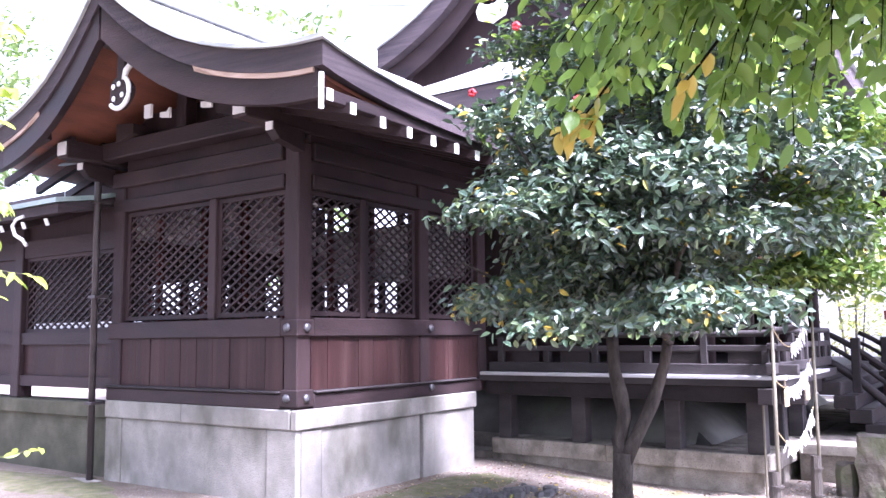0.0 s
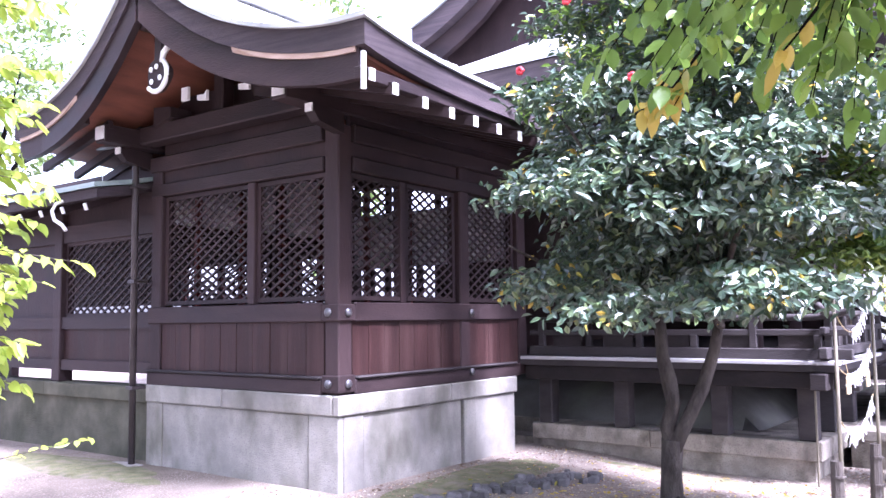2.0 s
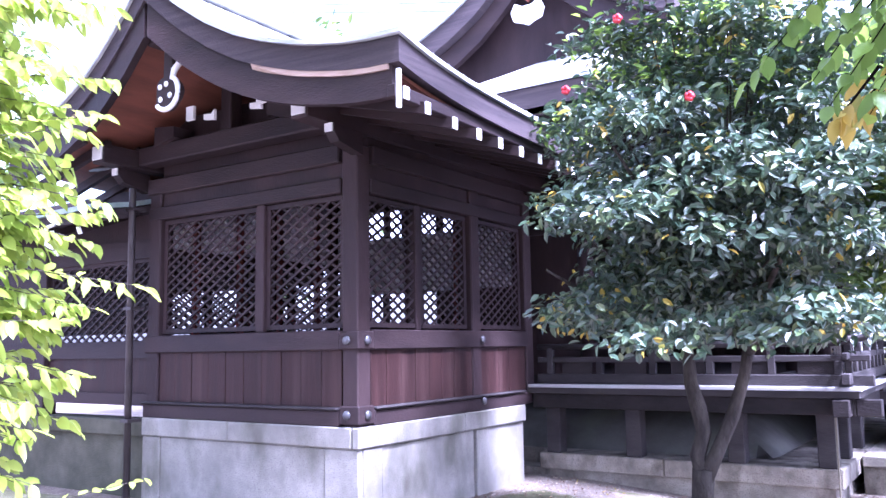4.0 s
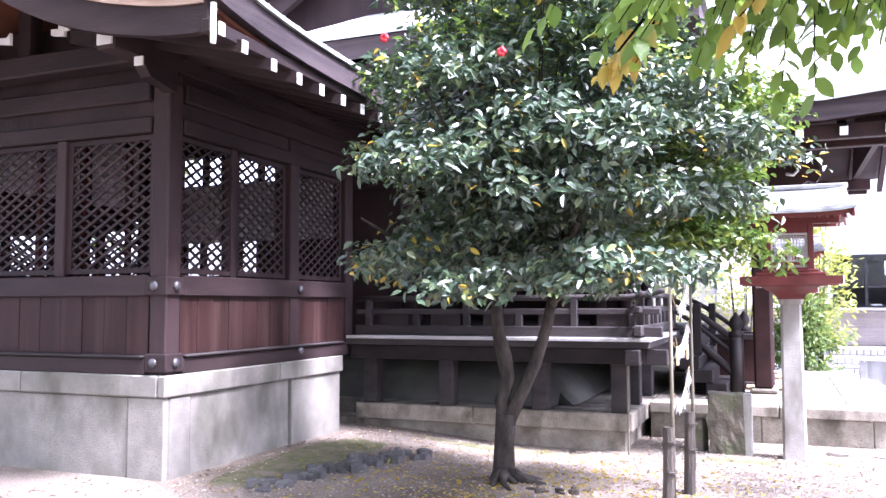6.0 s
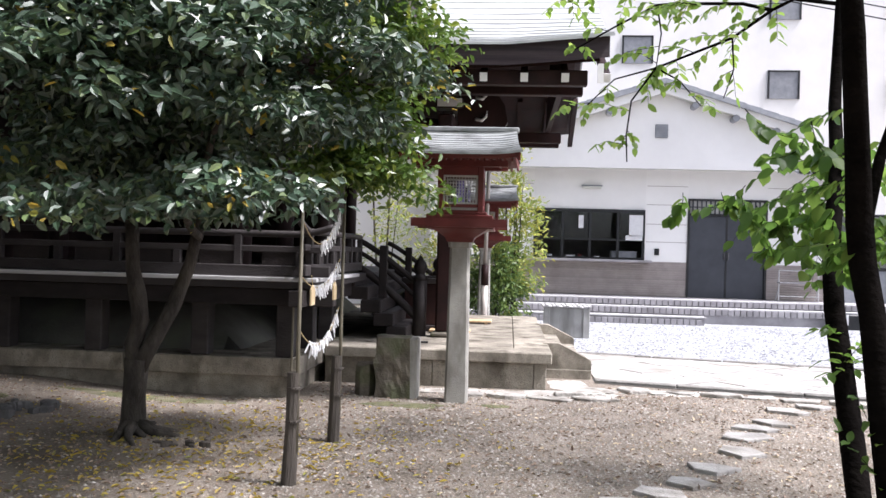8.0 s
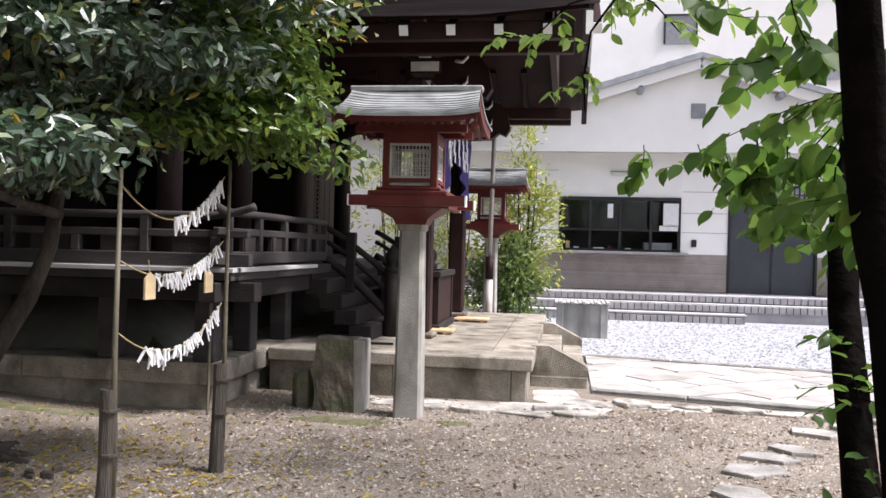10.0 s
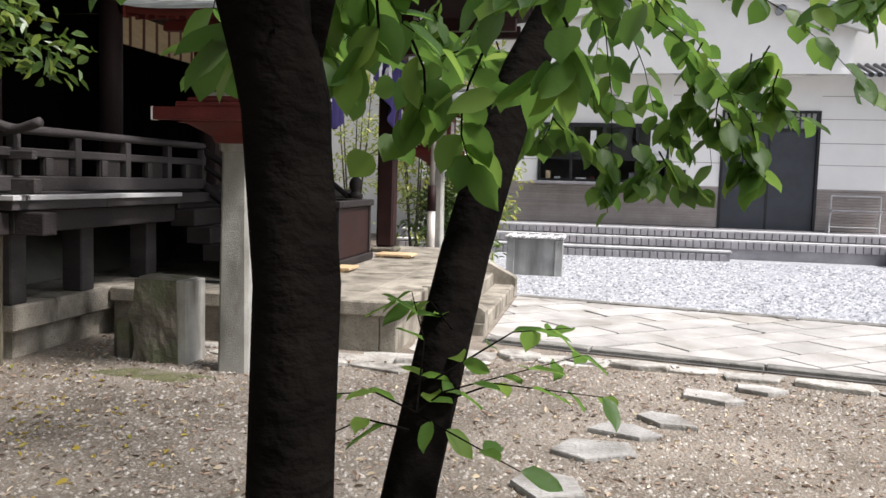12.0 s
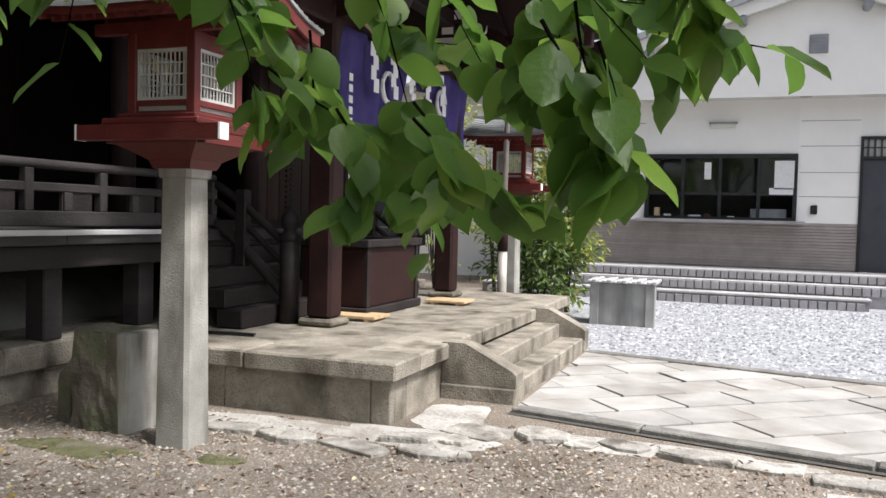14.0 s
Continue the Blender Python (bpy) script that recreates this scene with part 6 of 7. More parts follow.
BRANCH_LINES = [((-2.5, 6.95, 1.6), (-2.9, 6.6, 2.3), (-3.1, 5.7, 2.6)), ((-2.5, 6.95, 1.6), (-2.5, 7.1, 2.6), (-2.3, 6.9, 3.9)), ((-1.98, 7.0, 1.65), (-1.5, 5.7, 2.2), (-1.0, 5.2, 2.5)),
         ((-1.98, 7.0, 1.65), (-1.7, 6.1, 2.6), (-1.6, 5.9, 3.7)), ((-2.5, 6.95, 1.6), (-3.1, 7.2, 2.4), (-3.5, 7.0, 3.0)), ((-1.98, 7.0, 1.65), (-1.3, 6.6, 2.2), (-0.7, 6.9, 2.7)),
         ((-2.0, 7.03, 1.5), (-1.6, 5.6, 1.6), (-1.25, 5.0, 1.65)), ((-2.5, 6.95, 1.6), (-2.8, 6.1, 1.85), (-2.9, 5.2, 2.1)), ((-1.98, 7.0, 1.65), (-2.1, 5.4, 2.3), (-2.3, 4.9, 2.9)), ((-2.5, 6.95, 1.6), (-1.9, 7.6, 2.3), (-1.3, 7.7, 2.8))]
for a, b, c in BRANCH_LINES:
    a, b, c = Vector(a), Vector(b), Vector(c)
    pts = [a.lerp(b, f).lerp(b.lerp(c, f), f) for f in steps_of(0, 1, 6)]
    part("limb", tube(pts, [0.035 - 0.0045 * i for i in range(7)], 7, wobble=0.2), M_CAMBARK, cam_tree, smooth=True)
CC = (-1.98, 6.15, 2.9)


def in_camellia(q):
    """The crown's side towards the hall is cut back; its top is rounded."""
    return (q[:, 0] > -3.20 - 0.56 * (q[:, 1] - 6.15) + 0.10 * (q[:, 2] - 2.5)) & (q[:, 2] < 3.98 - 0.10 * (q[:, 0] + 2.0) ** 2)


def pads_of(middles, rg, per, rad, thick):
    """Flat tiers of twig ends, each tilted down a little on its outer side."""
    out = []
    for m in middles:
        r = rad * rg.uniform(0.7, 1.3)
        d = np.array([m[0] - CC[0], m[1] - CC[1]])
        d = d / max(0.2, np.linalg.norm(d))
        for k in range(int(per * (r / rad) ** 2)):
            a, q = rg.uniform(0, 2 * math.pi), r * math.sqrt(rg.random())
            u = np.array([q * math.cos(a), q * math.sin(a)])
            out.append((m[0] + u[0], m[1] + u[1], m[2] - 0.28 * float(u @ d) + rg.normal() * thick))
    return np.array(out)


tiers = np.concatenate([crown_centres(rg, CC, (1.62, 1.52, 1.42), 62, 0.62, 1.62), crown_centres(rg, (-2.35, 5.15, 2.2), (0.85, 0.5, 0.5), 13, 0.3, 1.6), crown_centres(rg, CC, (1.2, 1.1, 1.0), 16, 0.1, 1.9)])
tiers = tiers[in_camellia(tiers)]
cen = pads_of(tiers, rg, 17, 0.34, 0.045)
low_right = pads_of([(-1.15, 5.0, 1.74), (-1.35, 5.15, 1.66), (-0.95, 5.2, 1.78)], rg, 14, 0.28, 0.04)
under = crown_centres(rg, (-2.2, 6.4, 1.74), (0.95, 0.8, 0.16), 46, 0.3)
filler = crown_centres(rg, (CC[0], CC[1], 2.6), (1.45, 1.35, 0.95), 190, 0.25, 1.6)
cen = np.concatenate([cen, low_right, under, filler[in_camellia(filler)]])
cen = cen[cen[:, 0] > -3.42 - 0.56 * (cen[:, 1] - 6.15)]
P, D, N, L, W = clump_leaves(rg, cen, 23, 0.085, CC, 0.080, 0.042, 0.45, 0.22, 0.45)
leaf_mesh("foliage", P, D, N, L, W, M_LCAM, cam_tree)
yc = cen[rg.choice(len(cen), 150, replace=False)]
P, D, N, L, W = clump_leaves(rg, yc, 5, 0.09, CC, 0.072, 0.036, 0.6, 0.25, 0.7)
leaf_mesh("yellow_foliage", P, D, N, L, W, M_LYEL, cam_tree)["label"] = "yellowed leaves among the green"
top = cen[cen[:, 2] > 3.25]
lobe = pads_of(np.concatenate([crown_centres(rg, (-0.62, 6.95, 2.75), (0.55, 0.5, 0.75), 22, 0.35), crown_centres(rg, (-1.05, 6.8, 2.1), (0.4, 0.4, 0.28), 8, 0.2)]), rg, 10, 0.24, 0.05)
P, D, N, L, W = clump_leaves(rg, lobe, 15, 0.085, CC, 0.080, 0.042, 0.5, 0.2, 0.5)
leaf_mesh("side_foliage", P, D, N, L, W, M_LFRESH, cam_tree)["label"] = "fresher green leaves on the side twigs"
P, D, N, L, W = clump_leaves(rg, top[rg.choice(len(top), min(170, len(top)), replace=False)], 13, 0.09, CC, 0.080, 0.042, 0.5, 0.2, 0.5)
leaf_mesh("fresh_foliage", P, D, N, L, W, M_LBOUGH, cam_tree)["label"] = "fresh light green leaves at the top"
# thin twigs up into the tiers
for m in tiers[::2]:
    m = Vector(m)
    a = Vector((-2.5, 6.95, 1.6)).lerp(Vector((-1.98, 7.0, 1.65)), min(1, max(0, (m.x + 3.2) / 2.4)))
    mid = a.lerp(m, 0.55) + Vector((0, 0, 0.12))
    part("branchlet", tube([a, a.lerp(mid, 0.5), mid, m], [0.016, 0.013, 0.010, 0.004], 5), M_CAMBARK, cam_tree)
for q in ((-2.1, 4.66, 3.55), (-1.7, 4.7, 3.0), (-2.5, 4.75, 3.2)):
    bm = bmesh.new()
    for k in range(5):
        a = 2 * math.pi * k / 5
        m = Matrix.Translation(q) @ Matrix.Rotation(a, 4, "Y") @ Matrix.Translation((0.016, -0.008, 0))
        bmesh.ops.create_uvsphere(bm, u_segments=6, v_segments=4, radius=0.017, matrix=m)
    part("blossom", bm, M_PETAL, cam_tree, "red camellia blossom", smooth=True)


def twig_with_leaves(rg, tree, pts, lng, wid, material, bark, step=0.045, r=0.005, hang=0.55, name="twig", fine=True):
    """A bending twig with leaves on alternate sides."""
    pts = [Vector(p) for p in pts]
    fine = []
    for a, b in zip(pts, pts[1:]):
        n = max(2, int((b - a).length / step))
        fine += [a.lerp(b, i / n) for i in range(n)]
    fine.append(pts[-1])
    tw = part(name, tube(fine, [r * (1 - 0.75 * i / len(fine)) for i in range(len(fine))], 5), bark, tree)
    P, D, N = [], [], []
    for i, q in enumerate(fine[1:], 1):
        d = (fine[min(i + 1, len(fine) - 1)] - fine[i - 1]).normalized()
        s = d.cross(Vector((0, 0, 1)))
        s = s.normalized() if s.length > 0.05 else Vector((1, 0, 0))
        for side in ((1, -1) if rg.random() < 0.35 else ((1,) if i % 2 else (-1,))):
            P.append(q)
            D.append(s * side * 0.75 + d * 0.55 + Vector((0, 0, -hang * rg.uniform(0.3, 1.5))) + Vector(rg.normal(size=3) * 0.25))
            N.append(Vector((0, 0, 1)) + Vector(rg.normal(size=3) * 0.35))
    n = len(P)
    leaf_mesh("leaves", [tuple(p) for p in P], [tuple(p) for p in D], [tuple(p) for p in N], lng * rg.uniform(0.65, 1.15, n), wid * rg.uniform(0.85, 1.15, n), material, tw, 0.16, fine)
    return tw


# cherry tree with two stems beside the walk
rg = np.random.default_rng(23)
cherry = thing("cherry_tree", (2.02, 4.37, 0), "two-stemmed dark-barked cherry tree with broad drooping leaves", "tree")
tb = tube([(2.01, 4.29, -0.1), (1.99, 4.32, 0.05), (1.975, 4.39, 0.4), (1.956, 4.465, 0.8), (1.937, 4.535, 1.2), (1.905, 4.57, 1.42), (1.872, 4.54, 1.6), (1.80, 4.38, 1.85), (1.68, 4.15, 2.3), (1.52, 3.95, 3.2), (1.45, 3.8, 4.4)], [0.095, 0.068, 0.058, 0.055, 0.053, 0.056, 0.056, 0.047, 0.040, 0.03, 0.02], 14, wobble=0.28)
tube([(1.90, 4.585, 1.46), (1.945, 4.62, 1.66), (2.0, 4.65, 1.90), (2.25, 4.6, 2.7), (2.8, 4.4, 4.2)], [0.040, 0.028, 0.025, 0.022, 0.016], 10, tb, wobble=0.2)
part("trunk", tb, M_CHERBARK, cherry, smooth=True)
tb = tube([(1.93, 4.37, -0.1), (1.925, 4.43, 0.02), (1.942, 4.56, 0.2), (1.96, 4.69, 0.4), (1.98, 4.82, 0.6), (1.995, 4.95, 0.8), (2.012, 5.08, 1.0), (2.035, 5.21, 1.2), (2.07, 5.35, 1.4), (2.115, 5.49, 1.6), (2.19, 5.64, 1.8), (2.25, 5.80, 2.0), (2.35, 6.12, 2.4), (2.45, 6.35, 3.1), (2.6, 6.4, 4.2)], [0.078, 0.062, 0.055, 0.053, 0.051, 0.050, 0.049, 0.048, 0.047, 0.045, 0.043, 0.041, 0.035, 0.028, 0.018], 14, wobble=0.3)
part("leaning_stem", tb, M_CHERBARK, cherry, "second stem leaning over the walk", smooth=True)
# hanging twigs: start, bend, end
TWIGS = [
    (cherry, (2.16, 5.6, 1.85), (2.45, 6.0, 1.85), (2.72, 6.12, 1.52)), (cherry, (2.2, 5.7, 2.0), (2.35, 6.2, 1.75), (2.32, 6.38, 1.24)),
    (cherry, (2.2, 5.7, 2.0), (2.6, 6.2, 1.80), (2.62, 6.2, 1.40)), (cherry, (2.16, 5.6, 1.85), (2.1, 6.1, 1.75), (2.05, 6.25, 1.46)),
    (cherry, (2.2, 5.7, 2.0), (2.75, 6.05, 1.92), (3.05, 6.2, 1.62)), (cherry, (2.2, 5.7, 2.0), (1.95, 6.0, 1.85), (1.75, 6.1, 1.55)),
    (cherry, (2.2, 5.7, 2.0), (2.5, 6.4, 1.95), (2.75, 6.7, 1.65)), (cherry, (2.2, 5.7, 2.0), (2.9, 5.9, 2.05), (3.3, 6.1, 1.80)),
    (cherry, (2.11, 5.49, 1.6), (1.95, 5.65, 1.72), (1.75, 5.75, 1.58)), (cherry, (2.2, 5.7, 2.0), (2.3, 6.3, 2.0), (2.25, 6.8, 1.75)),
    (cherry, (2.2, 5.7, 2.0), (2.7, 6.3, 2.1), (3.1, 6.6, 1.95)), (cherry, (2.16, 5.6, 1.85), (2.35, 5.9, 1.9), (2.45, 6.25, 1.55)),
    (cherry, (1.88, 4.54, 1.8), (1.75, 4.75, 1.80), (1.62, 4.95, 1.62)), (cherry, (1.88, 4.54, 1.8), (1.95, 4.9, 1.78), (1.85, 5.1, 1.50)),
    (cherry, (1.86, 4.55, 1.9), (1.75, 4.9, 1.95), (1.6, 5.1, 1.84)),
    (cherry, (2.0, 4.57, 1.8), (2.2, 4.7, 1.85), (2.35, 4.95, 1.62)),
    (cherry, (2.05, 4.60, 1.98), (2.3, 4.6, 2.1), (2.62, 4.75, 1.90)), 
     (cherry, (2.15, 4.6, 2.3), (2.6, 5.0, 2.3), (2.9, 5.3, 2.1)),
    (cherry, (1.84, 4.55, 2.1), (1.75, 5.0, 2.15), (1.7, 5.35, 1.95)), (cherry, (2.05, 4.60, 1.98), (2.0, 4.95, 2.0), (2.1, 5.2, 1.85)),
    (cherry, (1.92, 4.5, 1.5), (1.80, 4.62, 1.52), (1.70, 4.80, 1.5)), (cherry, (1.88, 4.54, 1.8), (1.7, 4.72, 1.78), (1.50, 4.85, 1.66)),
     
    
    (cherry, (2.15, 4.6, 2.3), (2.7, 4.6, 2.25), (3.0, 4.8, 1.85)),
]
# leaf curtains: middle, half extents, number of twigs, reach of a twig
for c, e, k, far in (((1.95, 5.02, 1.56), (0.20, 0.20, 0.14), 5, 1.0), ((2.2, 4.9, 1.72), (0.14, 0.2, 0.26), 3, 1.0), ((1.64, 4.8, 1.88), (0.18, 0.25, 0.13), 4, 1.0),
                     ((1.78, 5.1, 1.58), (0.12, 0.1, 0.05), 3, 0.6), ((2.43, 6.14, 1.34), (0.10, 0.06, 0.03), 3, 0.5), ((2.73, 5.97, 1.41), (0.05, 0.05, 0.03), 2, 0.4),
                     ((2.32, 6.3, 1.66), (0.42, 0.15, 0.06), 7, 1.0), ((2.58, 6.25, 1.54), (0.22, 0.12, 0.05), 3, 0.8), ((2.14, 6.28, 1.47), (0.08, 0.08, 0.05), 3, 0.6),
                     ((1.72, 6.25, 1.72), (0.28, 0.15, 0.04), 4, 0.9), ((1.7, 5.95, 1.72), (0.25, 0.2, 0.12), 2, 1.0), ((2.95, 6.3, 1.85), (0.3, 0.25, 0.14), 3, 1.0)):
    for i in range(k):
        p = Vector((c[0] + rg.uniform(-1, 1) * e[0], c[1] + rg.uniform(-1, 1) * e[1], c[2] + rg.uniform(-1, 1) * e[2]))
        q = p + Vector((rg.uniform(-0.22, 0.22), rg.uniform(-0.18, 0.18), -rg.uniform(0.0, 0.09))) * far
        s = p + Vector((rg.uniform(-0.10, 0.10), rg.uniform(-0.12, 0.02), rg.uniform(0.05, 0.14)))
        TWIGS.append((cherry, tuple(s), tuple(p), tuple(q)))
for t, a, b, c in TWIGS:
    a, b, c = Vector(a), Vector(b), Vector(c)
    pts = [a.lerp(b, f).lerp(b.lerp(c, f), f) for f in steps_of(0, 1, 5)]
    twig_with_leaves(rg, t, pts, 0.092, 0.062, M_LCHE, M_CHERBARK, step=0.055, r=0.0028)
# a branch reaching out ahead of the leaning stem: limbs, side twigs, leaves in sprays
SPRAY = [((2.45, 6.35, 3.1), (2.31, 6.8, 3.27), (2.19, 6.9, 3.22), (1.92, 6.9, 3.02), (1.63, 6.9, 2.90), (1.39, 6.9, 2.80), (1.22, 6.9, 2.56), (1.19, 6.9, 2.31), (1.2, 6.9, 2.12)),
         ((2.19, 6.9, 3.22), (2.0, 6.95, 3.28), (1.57, 6.95, 3.28), (1.39, 6.92, 3.26), (1.10, 6.9, 3.10), (0.80, 6.88, 2.92)),
         ((1.92, 6.9, 3.02), (1.93, 6.88, 2.79), (1.86, 6.86, 2.58)), ((1.39, 6.9, 2.80), (1.55, 6.86, 2.70), (1.70, 6.84, 2.52)), ((1.39, 6.9, 2.80), (1.10, 6.92, 2.72), (0.88, 6.9, 2.50)),
         ((1.39, 6.92, 3.26), (1.42, 6.9, 3.05), (1.39, 6.9, 2.80)), ((2.31, 6.8, 3.27), (2.0, 7.1, 3.45), (1.3, 7.2, 3.5), (0.7, 7.1, 3.35))]
for line in SPRAY:
    pts = [Vector(p) for p in line]
    n = len(pts)
    part("limb", tube(pts, [(0.014 if n > 4 else 0.007) * (1 - 0.75 * i / n) for i in range(n)], 6), M_CHERBARK, cherry)
    for p, q in zip(pts[1:], pts[2:] if n > 2 else pts[1:]):
        for k in range(max(2, int((q - p).length / 0.085))):
            a = p.lerp(q, rg.random())
            side = Vector((rg.normal() * 0.16 - 0.05, rg.normal() * 0.14, rg.uniform(-0.16, 0.10)))
            tip = a + side + Vector((0, 0, -0.05))
            twig_with_leaves(rg, cherry, [a, a + side * 0.6, tip], 0.088, 0.046, M_LSPRAY, M_CHERBARK, step=0.042, r=0.003, hang=0.35)
# low shoots from the leaning trunk
SHOOTS = [((1.93, 4.98, 0.66), (1.98, 5.0, 0.72), (2.25, 5.2, 0.80)), ((1.93, 4.98, 0.66), (1.85, 4.95, 0.72), (1.72, 4.95, 0.70)), ((1.93, 4.98, 0.66), (2.0, 4.92, 0.64), (2.15, 4.9, 0.55)),
          ((1.92, 4.95, 0.62), (1.84, 4.9, 0.66), (1.74, 4.82, 0.60)), ((1.93, 4.98, 0.66), (1.92, 5.1, 0.84), (1.88, 5.15, 0.98)), ((1.98, 5.1, 0.88), (1.92, 5.16, 0.95), (1.84, 5.2, 0.93)),
          ((2.01, 4.39, 0.45), (2.08, 4.45, 0.6), (2.2, 4.5, 0.78)), ((2.01, 4.39, 0.4), (1.92, 4.42, 0.55), (1.78, 4.46, 0.72)), ((2.01, 4.39, 0.35), (2.1, 4.4, 0.45), (2.25, 4.45, 0.5)),
          ((2.0, 4.4, 0.6), (1.92, 4.45, 0.72), (1.86, 4.48, 0.86)), ((1.95, 4.98, 0.68), (2.08, 5.05, 0.74), (2.3, 5.12, 0.70)), ((1.96, 5.02, 0.75), (2.1, 5.2, 0.86), (2.22, 5.4, 0.84)),
          ((1.95, 4.96, 0.64), (2.05, 5.02, 0.62), (2.2, 5.1, 0.56)), ((1.94, 4.98, 0.68), (1.82, 5.05, 0.76), (1.68, 5.1, 0.74)), ((1.98, 4.92, 0.62), (2.1, 4.95, 0.70), (2.24, 4.98, 0.82))]
for a, b, c in SHOOTS[:12]:
    a, b, c = Vector(a), Vector(b), Vector(c)
    if a.y > 4.8:
        # tufts on the leaning stem
        o = Vector((1.94, 4.99, 0.67))
        a, b, c = [Vector((2.01 + (q.x - o.x) * 0.85, 4.95 + (q.y - o.y) * 0.75, 0.94 + (q.z - o.z) * 0.6)) for q in (a, b, c)]
    twig_with_leaves(rg, cherry, [a, b, c], 0.078, 0.036, M_LCHE, M_CHERBARK, step=0.05, r=0.0022, hang=0.3, name="shoot")
# high cherry crown and limbs, out of view, added to shade the yard
cen = np.concatenate([crown_centres(rg, (3.3, 3.4, 5.0), (2.5, 3.2, 1.5), 130, 0.2, 3.5), crown_centres(rg, (3.6, 7.0, 5.2), (2.0, 1.8, 1.3), 55, 0.3, 3.7)])
P, D, N, L, W = clump_leaves(rg, cen, 20, 0.24, (3.0, 3.6, 4.0), 0.13, 0.085)
leaf_mesh("crown", P, D, N, L, W, M_LCHE, cherry)
for q in ((0.9, 2.8, 4.6), (3.6, 2.6, 5.0), (1.6, 5.6, 5.0), (4.0, 5.0, 5.2)):
    part("limb", tube([(1.55, 3.98, 3.0), Vector((1.52, 3.95, 3.4)).lerp(Vector(q), 0.5), q], [0.03, 0.022, 0.01], 7), M_CHERBARK, cherry)

# tree whose bough hangs in over the first steps
rg = np.random.default_rng(31)
oak = thing("overhanging_tree", (2.3, -1.2, 0), "evergreen tree with boughs of fresh green and yellow-green leaves", "tree")
tb = tube([(2.3, -1.2, -0.1), (2.25, -1.1, 1.2), (2.0, -0.8, 2.4), (1.7, -0.2, 3.2)], [0.16, 0.13, 0.11, 0.08], 10, wobble=0.2)
tube([(1.7, -0.2, 3.2), (1.2, 1.0, 3.6), (0.6, 2.0, 3.5), (0.0, 2.8, 3.2)], [0.07, 0.05, 0.035, 0.015], 8, tb)
tube([(2.0, -0.8, 2.4), (2.8, -0.6, 3.6), (3.2, 0.2, 4.6)], [0.08, 0.05, 0.02], 8, tb)
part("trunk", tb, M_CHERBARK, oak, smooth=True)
BOUGH = [((0.6, 2.0, 3.5), (-0.2, 2.4, 2.9), (-0.72, 2.3, 2.1)), ((0.6, 2.0, 3.5), (0.0, 2.3, 2.8), (-0.35, 2.5, 2.25)), ((0.0, 2.8, 3.2), (-0.5, 2.9, 2.9), (-0.8, 2.9, 2.4)), ((0.6, 2.0, 3.5), (0.25, 2.3, 2.8), (0.05, 2.5, 2.2)),
         ((0.0, 2.8, 3.2), (0.1, 3.1, 2.7), (-0.1, 3.2, 2.3)), ((0.6, 2.0, 3.5), (0.5, 2.4, 2.8), (0.35, 2.6, 2.1)), ((0.0, 2.8, 3.2), (-0.3, 3.4, 2.9), (-0.6, 3.6, 2.5)), ((0.6, 2.0, 3.5), (-0.1, 2.0, 3.0), (-0.5, 2.1, 2.5)),
         ((0.0, 2.8, 3.2), (-0.9, 2.7, 3.1), (-1.15, 2.6, 2.75)), ((0.6, 2.0, 3.5), (0.1, 2.9, 2.9), (0.2, 3.0, 2.35)), ((0.0, 2.8, 3.2), (-0.5, 2.5, 3.0), (-0.9, 2.4, 2.62)), ((0.6, 2.0, 3.5), (0.6, 2.8, 2.9), (0.55, 3.1, 2.2)),
         ((0.6, 2.0, 3.5), (-0.2, 2.5, 2.85), (-0.45, 2.65, 2.15)), ((0.0, 2.8, 3.2), (-0.25, 2.75, 2.7), (-0.35, 2.7, 2.08)), ((0.6, 2.0, 3.5), (0.0, 2.6, 2.8), (-0.2, 2.75, 2.2)), ((0.0, 2.8, 3.2), (-0.4, 2.8, 2.7), (-0.6, 2.75, 2.2))]
for i, (a, b, c) in enumerate(BOUGH):
    a, b, c = Vector(a), Vector(b) + Vector((0.12, 0, 0.03)), Vector(c) + Vector((0.17, 0, 0.05))
    pts = [a.lerp(b, f).lerp(b.lerp(c, f), f) for f in steps_of(0, 1, 6)]
    twig_with_leaves(rg, oak, pts, 0.078, 0.042, M_LBOUGH, M_CHERBARK, step=0.03, hang=0.35)
    for k in range(5):
        o = Vector((rg.uniform(-0.35, 0.35), rg.uniform(-0.25, 0.25), rg.uniform(0.0, 0.25)))
        twig_with_leaves(rg, oak, [p + o * (m / 6) for m, p in enumerate(pts)][2:], 0.078, 0.042, M_LBOUGH, M_CHERBARK, step=0.04, hang=0.35)
f = rg.random(125)
cen = np.stack([-0.66 + 1.2 * f, 2.25 + 0.75 * f, 2.62 - 0.20 * f + 0.75 * rg.random(125)], axis=1) + rg.normal(size=(125, 3)) * np.array([0.07, 0.16, 0.03])
P, D, N, L, W = clump_leaves(rg, cen, 15, 0.10, (0.6, 2.0, 3.6), 0.085, 0.046, 0.7, 0.35, 0.3)
leaf_mesh("bough_foliage", P, D, N, L, W, M_LBOUGH, oak)
for q in ((-0.62, 2.25, 2.14), (-0.56, 2.28, 2.18), (-0.30, 2.4, 2.26)):
    q = Vector(q)
    twig_with_leaves(rg, oak, [q + Vector((0.1, 0.02, 0.12)), q + Vector((0.03, 0, 0.03)), q], 0.10, 0.036, M_LYEL, M_CHERBARK, step=0.03, hang=0.5)
cen = crown_centres(rg, (1.6, 0.0, 4.6), (2.2, 2.0, 1.0), 160, 0.3, 3.6)
